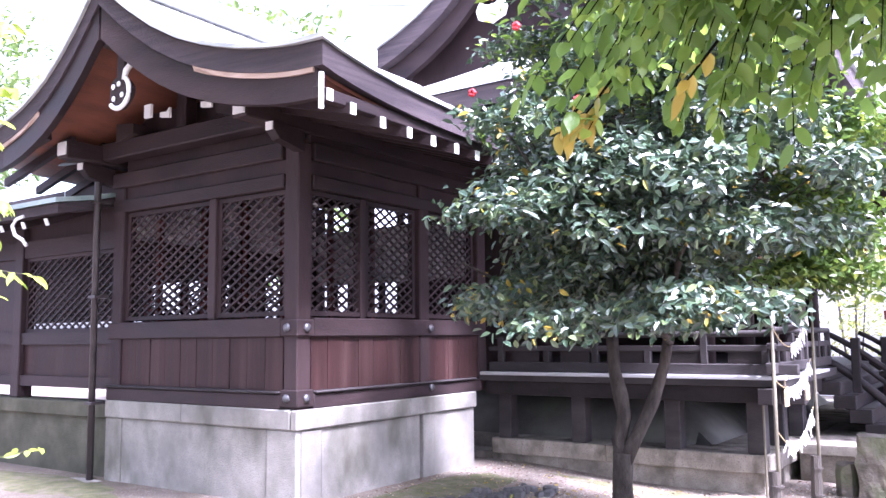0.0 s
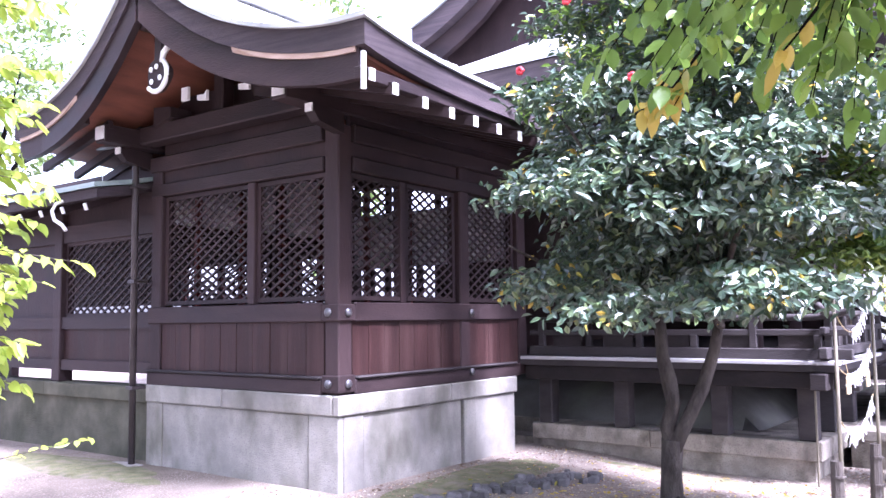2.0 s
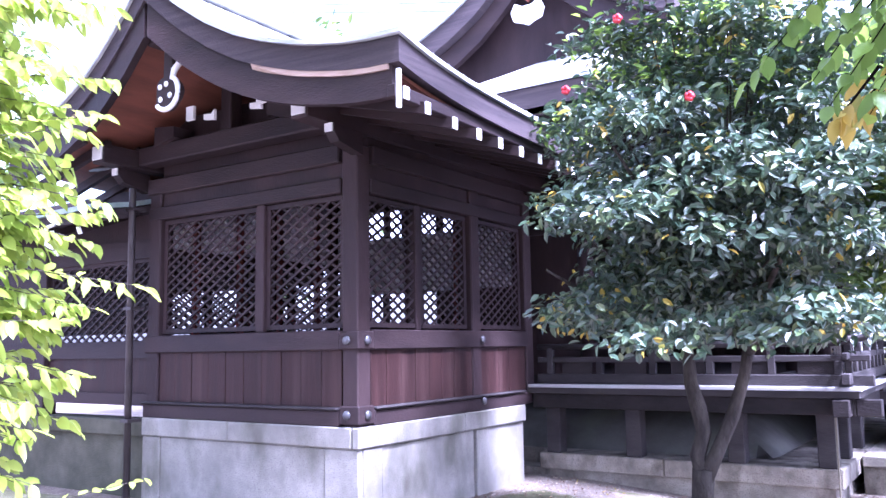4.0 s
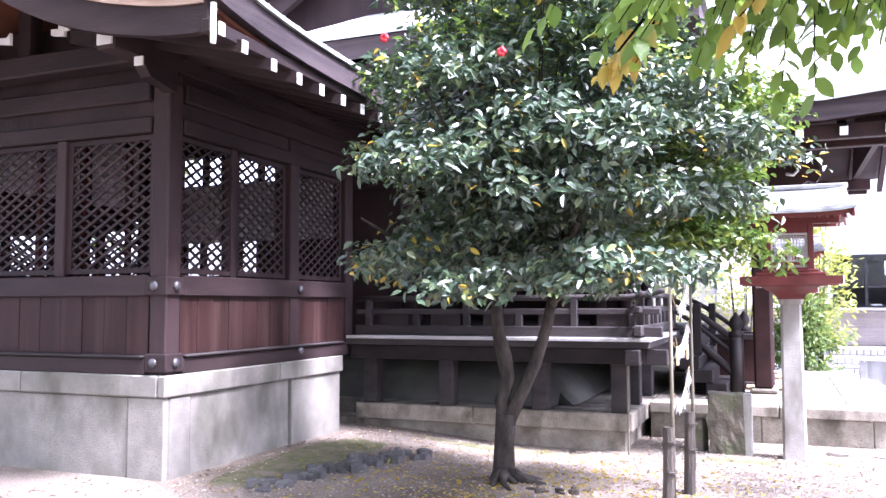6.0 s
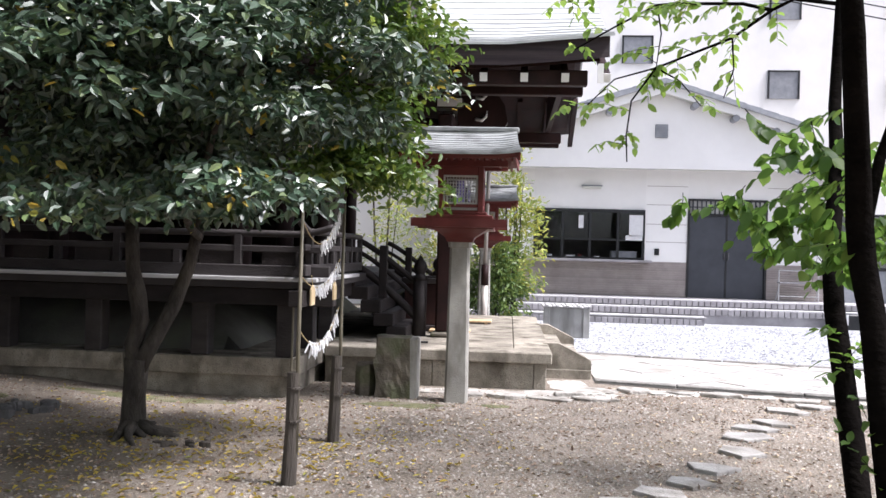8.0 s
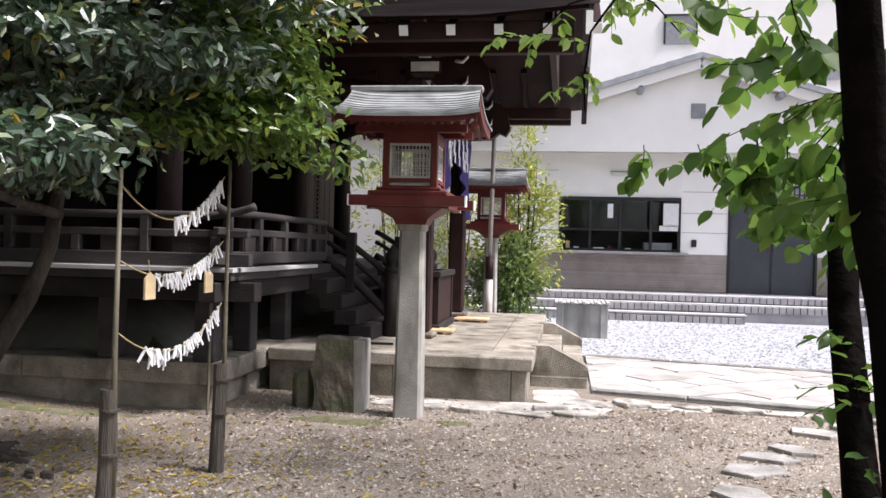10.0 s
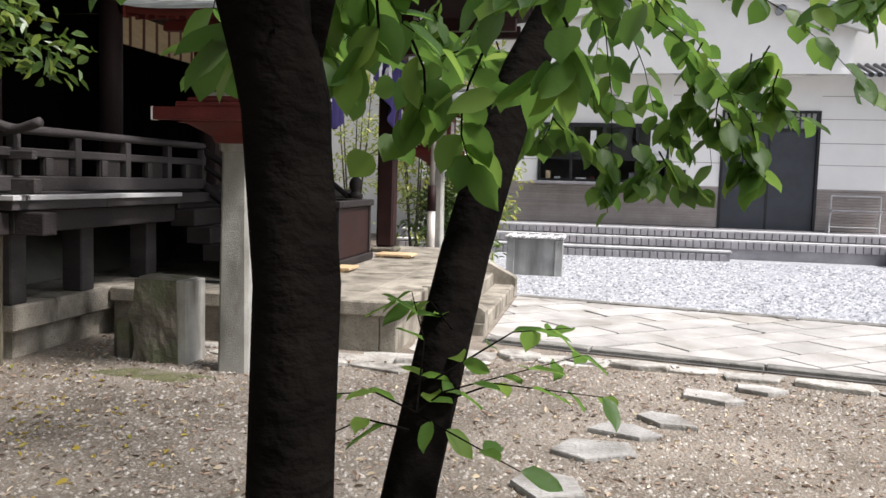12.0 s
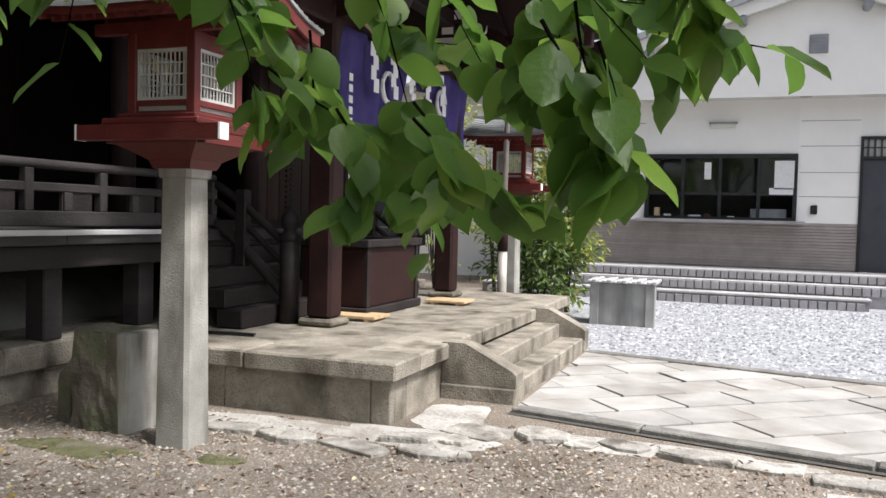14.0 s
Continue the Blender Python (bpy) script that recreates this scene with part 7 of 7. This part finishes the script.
P, D, N, L, W = clump_leaves(rg, cen, 16, 0.22, (1.6, 0, 3.6), 0.10, 0.05)
leaf_mesh("crown", P, D, N, L, W, M_LCHE, oak)
# extra limb and crown above the view, added to shade the side hall's foot
part("limb", tube([(1.7, -0.2, 3.2), (0.7, 0.6, 4.7), (-0.7, 1.7, 5.8), (-2.6, 3.2, 6.1)], [0.06, 0.05, 0.035, 0.012], 8), M_CHERBARK, oak)
cen = crown_centres(rg, (-2.7, 3.3, 6.25), (2.3, 1.9, 0.65), 230, 0.2, 5.5)
P, D, N, L, W = clump_leaves(rg, cen, 18, 0.24, (-2.0, 2.8, 5.0), 0.11, 0.06)
leaf_mesh("crown", P, D, N, L, W, M_LCHE, oak)

# small bright tree at the edge of the yard
rg = np.random.default_rng(41)
bri = thing("young_tree", (-4.25, 1.1, 0), "small tree with bright yellow-green young leaves", "tree")
part("trunk", tube([(-4.25, 1.1, -0.1), (-4.2, 1.15, 0.8), (-4.1, 1.3, 1.7), (-4.0, 1.5, 2.8)], [0.06, 0.045, 0.035, 0.015], 8), M_CAMBARK, bri, smooth=True)
for i in range(230):
    z0 = rg.uniform(1.2, 3.3)
    tip = Vector((-3.80 + rg.uniform(-0.35, 0.45) * (1.0 if z0 < 2.8 else 0.7), 1.76 + rg.uniform(-0.35, 0.35), z0 + rg.uniform(-0.15, 0.35)))
    a = Vector((-4.12, 1.28, z0))
    twig_with_leaves(rg, bri, [a, a.lerp(tip, 0.5) + Vector((0, 0, 0.1)), tip], 0.105, 0.043, M_LBRI, M_CAMBARK, step=0.035, hang=0.5)
for tip in ((-3.12, 2.10, 1.84), (-3.3, 2.0, 2.55), (-3.25, 2.0, 3.0), (-3.35, 2.05, 2.2), (-3.45, 2.0, 1.5)):
    a = Vector((-4.0, 1.6, tip[2] + 0.05))
    twig_with_leaves(rg, bri, [a, a.lerp(Vector(tip), 0.5) + Vector((0, 0, 0.06)), tip], 0.11, 0.034, M_LBRI, M_CAMBARK, step=0.035, hang=0.4)
twig_with_leaves(rg, bri, [(-4.2, 1.2, 0.5), (-3.7, 1.9, 0.95), (-3.34, 2.27, 1.06)], 0.07, 0.03, M_LBRI, M_CAMBARK, step=0.05, hang=0.0)


def shrub(loc, h, r, n, label, seed, material=M_LBUSH, category="shrub", lng=0.12, per=24):
    rg = np.random.default_rng(seed)
    e = thing(category, loc, label, category)
    x, y, z = loc
    st = bmesh.new()
    for k in range(5):
        a = k * 1.3
        tube([(x + 0.05 * math.cos(a), y + 0.05 * math.sin(a), z - 0.1), (x + r * 0.3 * math.cos(a), y + r * 0.3 * math.sin(a), z + h * 0.5), (x + r * 0.4 * math.cos(a), y + r * 0.4 * math.sin(a), z + h * 0.8)], [0.025, 0.014, 0.004], 6, st)
    part("stem", st, M_CAMBARK, e)
    cen = crown_centres(rg, (x, y, z + h * 0.55), (r, r, h * 0.5), n, 0.35, z + 0.15, 0.6)
    P, D, N, L, W = clump_leaves(rg, cen, per, 0.13, (x, y, z + h * 0.3), lng, lng * 0.42)
    leaf_mesh("foliage", P, D, N, L, W, material, e)
    return e


shrub((0.42, 16.6, 0), 3.5, 0.45, 105, "tall light green shrub with yellow tips", 51)
shrub((-0.9, 17.8, 0), 3.0, 0.7, 46, "pale green shrub behind the stair", 52)
shrub((-2.4, 19.0, 0), 4.2, 0.9, 60, "slender pale green tree behind the hall", 53, category="small tree")
shrub((0.1, 16.3, 0), 1.5, 0.6, 110, "low dark hedge shrub", 54, M_LFAR)
shrub((9.4, 18.6, 0), 1.5, 0.7, 90, "low green shrub by the terrace", 55, M_LFAR)


def far_tree(loc, h, r, seed):
    rg = np.random.default_rng(seed)
    e = thing("background_tree", loc, "tall leafy tree, seen behind the shrine roofs or added unseen behind the walk for shade", "tree", "background trees")
    x, y, z = loc
    tb = tube([(x, y, -0.1), (x + 0.1, y, h * 0.4), (x, y + 0.1, h * 0.8)], [0.3, 0.22, 0.08], 8)
    for k in range(5):
        a = k * 1.26
        tube([(x + 0.1, y, h * 0.4), (x + r * 0.4 * math.cos(a), y + r * 0.4 * math.sin(a), h * 0.6), (x + r * 0.7 * math.cos(a), y + r * 0.7 * math.sin(a), h * 0.75)], [0.12, 0.07, 0.02], 6, tb)
    part("trunk", tb, M_CHERBARK, e)
    cen = crown_centres(rg, (x, y, h * 0.68), (r, r, h * 0.34), 260, 0.4, None, 0.7)
    P, D, N, L, W = clump_leaves(rg, cen, 14, 0.34, (x, y, h * 0.5), 0.26, 0.15)
    leaf_mesh("crown", P, D, N, L, W, M_LFAR, e)


for i, (x, y, h, r) in enumerate(((-15.0, 14.0, 10.0, 2.6), (-20, 19, 12.0, 3.2), (-11, 24, 13, 3.4), (-26, 12, 12, 3.0))):
    far_tree((x, y, 0), h, r, 60 + i)
# unseen grove behind the walk, added to block low southern sky light
for i, (x, y, h, r) in enumerate(((-7.5, -4.5, 9.5, 3.0), (-3.0, -6.5, 11, 3.2), (1.5, -6.0, 10, 3.0), (6.0, -4.0, 10, 3.0), (-9.5, 0.5, 9, 2.6))):
    far_tree((x, y, 0), h, r, 80 + i)
# wires over the yard
for k in range(2):
    w = part("overhead_wire", tube([(-30 + 6 * i, 24 - 0.5 * k, 17.0 - 1.35 * i - 0.5 * k + 0.03 * (i - 3) ** 2) for i in range(9)], 0.02, 5), M_FRAME)
    tagged(w, "thin black overhead wire against the sky", "wire", "overhead wires")


# ---- stones, paving and litter on the ground ----
def rock(name, cx, cy, rx, ry, h, z0, material, seed, label, category, group="", n=9, kind="", lean=0.0, square=0.5, turn=0.0, inset=0.9):
    """An uneven stone: an irregular outline, a bevelled upper edge and a rough top."""
    rr = random.Random(seed)
    bm = bmesh.new()
    out = []
    for k in range(n):
        a = 2 * math.pi * k / n + rr.uniform(-0.28, 0.28)
        q = rr.uniform(0.80, 1.12)
        ca, sa = math.cos(a), math.sin(a)
        sq = 1 / max(abs(ca), abs(sa)) ** square
        u, w = rx * q * ca * sq, ry * q * sa * sq
        out.append((cx + u * math.cos(turn) - w * math.sin(turn), cy + u * math.sin(turn) + w * math.cos(turn)))
    rings = [[bm.verts.new((x, y, z0 - 0.08)) for x, y in out], [bm.verts.new((x, y, z0 + h * 0.75 + rr.uniform(-0.1, 0.1) * h)) for x, y in out],
             [bm.verts.new((cx + (x - cx) * inset + lean * h, cy + (y - cy) * inset, z0 + h * rr.uniform(0.93, 1.07))) for x, y in out]]
    for a, b in zip(rings, rings[1:]):
        for k in range(n):
            bm.faces.new((a[k], a[(k + 1) % n], b[(k + 1) % n], b[k]))
    c = bm.verts.new((cx + lean * h, cy, z0 + h * 1.03))
    for k in range(n):
        bm.faces.new((rings[2][k], rings[2][(k + 1) % n], c))
    bm.faces.new(rings[0][::-1])
    return tagged(part(name, bm, material), label, category, group, kind)


# stepping stones curving to the paved approach
STEPPERS = [(0.64, 5.40, 0.27, 0.18), (1.08, 5.64, 0.24, 0.16), (1.32, 5.92, 0.23, 0.15), (1.54, 6.20, 0.23, 0.15), (1.78, 6.60, 0.24, 0.16), (2.12, 7.12, 0.25, 0.19), (2.31, 7.71, 0.26, 0.22), (2.49, 8.05, 0.25, 0.16), (2.71, 8.34, 0.25, 0.15), (3.05, 8.96, 0.27, 0.18), (3.38, 9.25, 0.25, 0.15)]
for i, (x, y, a, b) in enumerate(STEPPERS):
    rock("stepping_stone", x, y, a * 0.78, b * 0.80, 0.028, 0.0, M_STEPPER, 100 + i, "grey flat stepping stone set in the dirt", "stone", "stepping stones", n=5, inset=0.975, square=0.3, turn=-0.35 + 0.2 * math.sin(i * 2.1))
EDGERS = [(-0.36, 9.32, 0.17, 0.09), (0.0, 9.24, 0.20, 0.10), (0.38, 9.17, 0.21, 0.10), (0.80, 9.19, 0.24, 0.10), (1.26, 9.25, 0.24, 0.11), (1.06, 9.46, 0.20, 0.08), (1.33, 9.80, 0.22, 0.16), (1.28, 9.52, 0.16, 0.08), (1.72, 9.85, 0.19, 0.13), (1.98, 9.80, 0.13, 0.11), (2.22, 9.82, 0.15, 0.10), (2.62, 9.76, 0.22, 0.09), (3.02, 9.74, 0.20, 0.09), (3.42, 9.62, 0.22, 0.10), (3.9, 9.5, 0.26, 0.11), (4.45, 9.4, 0.3, 0.12), (-0.66, 9.46, 0.14, 0.07)]
for i, (x, y, a, b) in enumerate(EDGERS):
    rock("edging_stone", x, y, a * 0.95, b * 1.02, 0.016 + 0.010 * (i % 3), 0.0, M_FLAT, 140 + i, "rough flat edging stone at the foot of the platform", "stone", "edging stones", n=7, inset=0.94, square=0.8, turn=0.25 * math.sin(i * 1.7))
rr = random.Random(9)
for i in range(60):
    f = i / 59
    x, y = -3.98 + 0.55 * f + rr.uniform(-0.14, 0.14), 5.5 + 1.95 * f + rr.uniform(-0.1, 0.1)
    rock("rubble_stone", x, y, rr.uniform(0.035, 0.085), rr.uniform(0.03, 0.06), rr.uniform(0.03, 0.075), ground_z(x, y), M_SLATE, 200 + i, "dark rubble stone lying on the dirt", "stone", "rubble stones", n=6, inset=0.7, turn=rr.uniform(-0.8, 0.8))
for k in range(7):
    a = -1.9 + 0.55 * k
    ln = 0.28 + 0.12 * math.sin(k * 2.3)
    root = tube([(-2.40 + 0.05 * math.cos(a), 6.87 + 0.05 * math.sin(a), 0.08), (-2.40 + ln * 0.5 * math.cos(a), 6.87 + ln * 0.5 * math.sin(a), 0.035), (-2.40 + ln * math.cos(a + 0.2), 6.87 + ln * math.sin(a + 0.2), 0.0), (-2.40 + ln * 1.15 * math.cos(a + 0.3), 6.87 + ln * 1.15 * math.sin(a + 0.3), -0.03)], [0.045, 0.032, 0.02, 0.01], 7, wobble=0.4)
    part("root", root, M_CAMBARK, cam_tree, "surface root at the foot of the trunk", smooth=True)
for i in range(9):
    rock("root_clod", -2.10 + 0.05 * i + 0.09 * math.sin(i * 2.7), 6.64 + 0.10 * math.sin(i * 4.1), 0.045, 0.02, 0.02 + 0.02 * (i % 2), 0.0, M_STAKE, 260 + i, "dark brown root clod lying by the trunk", "root", "root clods", n=7, inset=0.55, turn=i * 0.9)
bm = bmesh.new()
bmesh.ops.create_cube(bm, size=1.0)
bmesh.ops.subdivide_edges(bm, edges=bm.edges[:], cuts=7, use_grid_fill=True)
for v in bm.verts:
    q = Vector((-0.725 + v.co.x * (0.34 - 0.03 * v.co.z), 8.99 + v.co.y * 0.30, 0.26 + v.co.z * 0.66))
    k = noise.noise(q * 4.0) * 0.055 + noise.noise(q * 13.0) * 0.022
    if v.co.x < 0.49:
        q += Vector((v.co.x, v.co.y, v.co.z * 0.25)).normalized() * k
    v.co = q
stone = tagged(part("standing_stone", bm, M_MOSSROCK), "rough upright mossy stone block with a dressed pale side", "stone")
part("dressed_side", box(-0.575, -0.485, 8.85, 9.13, -0.05, 0.585, 0.012), M_POST, stone, "pale dressed side")
rock("small_rock", -1.02, 9.02, 0.12, 0.11, 0.30, 0.0, M_MOSSROCK, 271, "small squat brown rock beside the upright stone", "stone", n=7)
tagged(part("steel_rod", tube([(-1.62, 8.44, 0.0), (-1.62, 8.46, 1.0)], 0.012, 6), M_BAMBOO), "thin brownish rod leaning at the veranda corner", "rod")


def patch(name, cx, cy, rx, ry, seed, material, label, category):
    rg = np.random.default_rng(seed)
    n, m = 26, 5
    verts, faces = [(cx, cy, ground_z(cx, cy) + 0.012)], []
    for j in range(1, m + 1):
        for k in range(n):
            a = 2 * math.pi * k / n
            q = (j / m) * (1 + 0.35 * noise.noise((math.cos(a) * 1.4 + seed, math.sin(a) * 1.4, 0)) + 0.12 * noise.noise((math.cos(a) * 5 + seed, math.sin(a) * 5, 0)))
            x, y = cx + rx * q * math.cos(a), cy + ry * q * math.sin(a)
            verts.append((x, y, ground_z(x, y) + (0.012 * (1 - (j / m) ** 3) - (0.006 if j == m else 0)) + 0.004 * noise.noise((x * 9, y * 9, 1))))
    for k in range(n):
        faces.append((0, 1 + k, 1 + (k + 1) % n))
        for j in range(m - 1):
            a, b = 1 + j * n + k, 1 + j * n + (k + 1) % n
            faces.append((a, a + n, b + n, b))
    return tagged(add_mesh(name, verts, faces, material, smooth=True), label, category, kind="stuff")


patch("cement_apron", 1.05, 9.55, 0.55, 0.24, 12, M_CEMENT, "crumbled pale cement round the platform corner", "cement")
patch("cement_apron", 0.25, 9.48, 0.8, 0.14, 13, M_CEMENT, "crumbled pale cement along the platform foot", "cement")
patch("cement_apron", 1.08, 10.12, 0.26, 0.46, 14, M_CEMENT, "crumbled pale cement beside the steps", "cement")
patch("cement_apron", 2.15, 9.86, 1.15, 0.17, 15, M_CEMENT, "crumbled pale cement along the paved approach", "cement")
patch("moss_patch", -7.9, 4.85, 1.5, 0.38, 8, M_MOSS, "thin strip of moss along the stone base", "moss")
patch("moss_patch", -4.15, 6.6, 0.45, 1.35, 3, M_MOSS, "thin patch of olive green moss on the dirt", "moss")
patch("moss_patch", -0.55, 8.52, 0.42, 0.16, 5, M_MOSS, "thin patch of moss round the lantern post", "moss")
patch("moss_patch", 0.28, 8.68, 0.16, 0.10, 6, M_MOSS, "thin patch of moss round the lantern post", "moss")
patch("moss_patch", -2.9, 8.25, 0.9, 0.14, 7, M_MOSS, "thin strip of moss along the plinth", "moss")


def scatter(n, seed, x0, x1, y0, y1, keep):
    rg = np.random.default_rng(seed)
    out = []
    while len(out) < n:
        x, y = rg.uniform(x0, x1), rg.uniform(y0, y1)
        if keep(x, y, rg):
            out.append((x, y, ground_z(x, y)))
    return np.array(out), rg


def open_ground(x, y, rg):
    if 0.55 < x < 1.45 and 9.38 < y < 10.65:
        return False
    if x < -4.6 and y > 5.2:
        return False
    if y > 8.5 and x < -1.55:
        return False
    if y > 9.6 and x < 0.85:
        return False
    if y > path_y(x, 10.3) - 0.15 and x > 0.8:
        return False
    return True


pts, rg = scatter(15000, 71, -5.5, 6.5, 0.8, 10.2, open_ground)
n = len(pts)
D = rg.normal(size=(n, 3)) * np.array([1, 1, 0.25])
N = np.array([0, 0, 1.0]) + rg.normal(size=(n, 3)) * 0.35
lit = leaf_mesh("fallen_leaves", pts + np.array([0, 0, 0.008]), D, N, rg.uniform(0.02, 0.055, n), rg.uniform(0.010, 0.026, n), M_LITTER, None, 0.3)
tagged(lit, "dry tan and yellow fallen leaves strewn over the dirt", "fallen leaves", kind="stuff")
pts, rg = scatter(1300, 72, -4.2, 0.6, 4.6, 8.4, lambda x, y, g: open_ground(x, y, g) and g.random() < math.exp(-((x + 1.9) ** 2 + (y - 6.3) ** 2) / 2.2))
n = len(pts)
lit = leaf_mesh("yellow_fallen_leaves", pts + np.array([0, 0, 0.01]), rg.normal(size=(n, 3)) * np.array([1, 1, 0.25]), np.array([0, 0, 1.0]) + rg.normal(size=(n, 3)) * 0.35, rg.uniform(0.03, 0.065, n), rg.uniform(0.014, 0.03, n), M_LYEL, None, 0.3)
tagged(lit, "yellow fallen leaves under the camellia", "fallen leaves", kind="stuff")


def pebbles(name, pts, sizes, rg, material, label):
    o = np.array([[1, 0, 0], [0, 1, 0], [-1, 0, 0], [0, -1, 0], [0, 0, 0.6], [0.7, 0.7, 0.3]])
    n = len(pts)
    a = rg.uniform(0, 6.28, n)
    c, s = np.cos(a), np.sin(a)
    st = rg.uniform(0.6, 1.2, (n, 1))
    base = o[None, :5] * sizes[:, None, None]
    x = base[..., 0] * st
    y = base[..., 1]
    v = np.stack([x * c[:, None] - y * s[:, None], x * s[:, None] + y * c[:, None], base[..., 2]], axis=2) + pts[:, None, :]
    i = np.arange(n)[:, None] * 5
    f = np.concatenate([i + np.array([[k, (k + 1) % 4, 4]]) for k in range(4)], axis=0)
    return tagged(add_mesh(name, v.reshape(-1, 3).tolist(), f.tolist(), material), label, "gravel", kind="stuff")


M_GRIT = leaf_mat("grit_stones", (0.16, 0.138, 0.115), (0.28, 0.25, 0.215), (0.42, 0.39, 0.35), 0.85, 0.0)
pts, rg = scatter(15000, 73, -5.0, 6.5, 1.6, 10.2, open_ground)
more, rg = scatter(22000, 75, -1.2, 5.0, 3.6, 9.6, open_ground)
pts = np.concatenate([pts, more])
pebbles("grit", pts, rg.uniform(0.006, 0.018, len(pts)), rg, M_GRIT, "small pale grit stones lying on the dirt")
pts, rg = scatter(9000, 74, 0.9, 8.5, 11.5, 19.0, lambda x, y, g: y > path_y(x, 13.35) and not (x < 1.87 and 15.3 < y < 16.1))
pts[:, 2] = 0.012
M_WSTONE = leaf_mat("white_gravel_stones", (0.16, 0.165, 0.18), (0.36, 0.365, 0.38), (0.55, 0.55, 0.56), 0.85, 0.0, 0.2)
pebbles("white_gravel", pts, rg.uniform(0.015, 0.035, len(pts)), rg, M_WSTONE, "white crushed gravel stones in the court")

# ---- paved approach: stones laid diagonally between kerbs ----
pave = tagged(add_mesh("pavement", [(1.38, path_y(1.38, 10.32), 0.006), (10.0, path_y(10.0, 10.32), 0.006), (10.0, path_y(10.0, 13.2), 0.006), (1.38, path_y(1.38, 13.2), 0.006)], [(0, 1, 2, 3)], M_JOINT), "approach paved with pale stones laid diagonally", "pavement", kind="structure")


def clip_poly(poly, inside, cross):
    out = []
    for a, b in zip(poly, poly[1:] + poly[:1]):
        if inside(a):
            out.append(a)
        if inside(a) != inside(b):
            out.append(cross(a, b))
    return out


def clip_band(poly, axis, lim, keep_less):
    ins = (lambda p: p[axis] <= lim) if keep_less else (lambda p: p[axis] >= lim)

    def cross(a, b):
        f = (lim - a[axis]) / (b[axis] - a[axis])
        return (a[0] + (b[0] - a[0]) * f, a[1] + (b[1] - a[1]) * f)
    return clip_poly(poly, ins, cross)


LONG, WIDE, gap, butt = 0.60, 0.37, 0.015, 0.006
rr = random.Random(4)
V0, V1 = 10.52, 13.02
R2 = math.sqrt(0.5)
for i in range(-2, 26):
    for j in range(-16, 18):
        a0 = (i + (0.5 if j % 2 else 0.0)) * LONG + rr.uniform(-0.03, 0.03)
        b0 = j * WIDE
        corners = [(a0 + butt, b0 + gap), (a0 + LONG - butt, b0 + gap), (a0 + LONG - butt, b0 + WIDE - gap), (a0 + butt, b0 + WIDE - gap)]
        poly = [((p - q) * R2, V0 + (p + q) * R2 - 2.0) for p, q in corners]
        for ax, lim, less in ((0, 0.02, False), (0, 8.4, True), (1, V0, False), (1, V1, True)):
            poly = clip_band(poly, ax, lim, less) if poly else poly
        if len(poly) < 3:
            continue
        dz = rr.uniform(-0.004, 0.004)
        bm = bmesh.new()
        P3 = [(1.38 + s, path_y(1.38 + s, v)) for s, v in poly]
        cx, cy = sum(p[0] for p in P3) / len(P3), sum(p[1] for p in P3) / len(P3)
        lo = [bm.verts.new((x, y, 0.0)) for x, y in P3]
        mid = [bm.verts.new((x, y, 0.022 + dz)) for x, y in P3]
        top = [bm.verts.new((cx + (x - cx) * 0.985, cy + (y - cy) * 0.985, 0.028 + dz + rr.uniform(-0.002, 0.002))) for x, y in P3]
        for a, b in ((lo, mid), (mid, top)):
            for k in range(len(P3)):
                bm.faces.new((a[k], a[(k + 1) % len(P3)], b[(k + 1) % len(P3)], b[k]))
        bm.faces.new(top)
        part("paving_stone", bm, M_PAVER, pave)
# kerbs: weathered stone, also darkened for the shadow along the path's edge
for v, hh in ((10.44, 0.036), (13.10, 0.04)):
    x = 1.40
    while x < 9.6:
        ln = rr.uniform(0.8, 1.35)
        bm = beam((x + 0.008, path_y(x + 0.008, v), hh / 2 - 0.03), (x + ln - 0.008, path_y(x + ln - 0.008, v), hh / 2 - 0.03), 0.13, hh + 0.06, bev=0.008)
        part("kerb_stone", bm, M_KERB, pave)
        x += ln
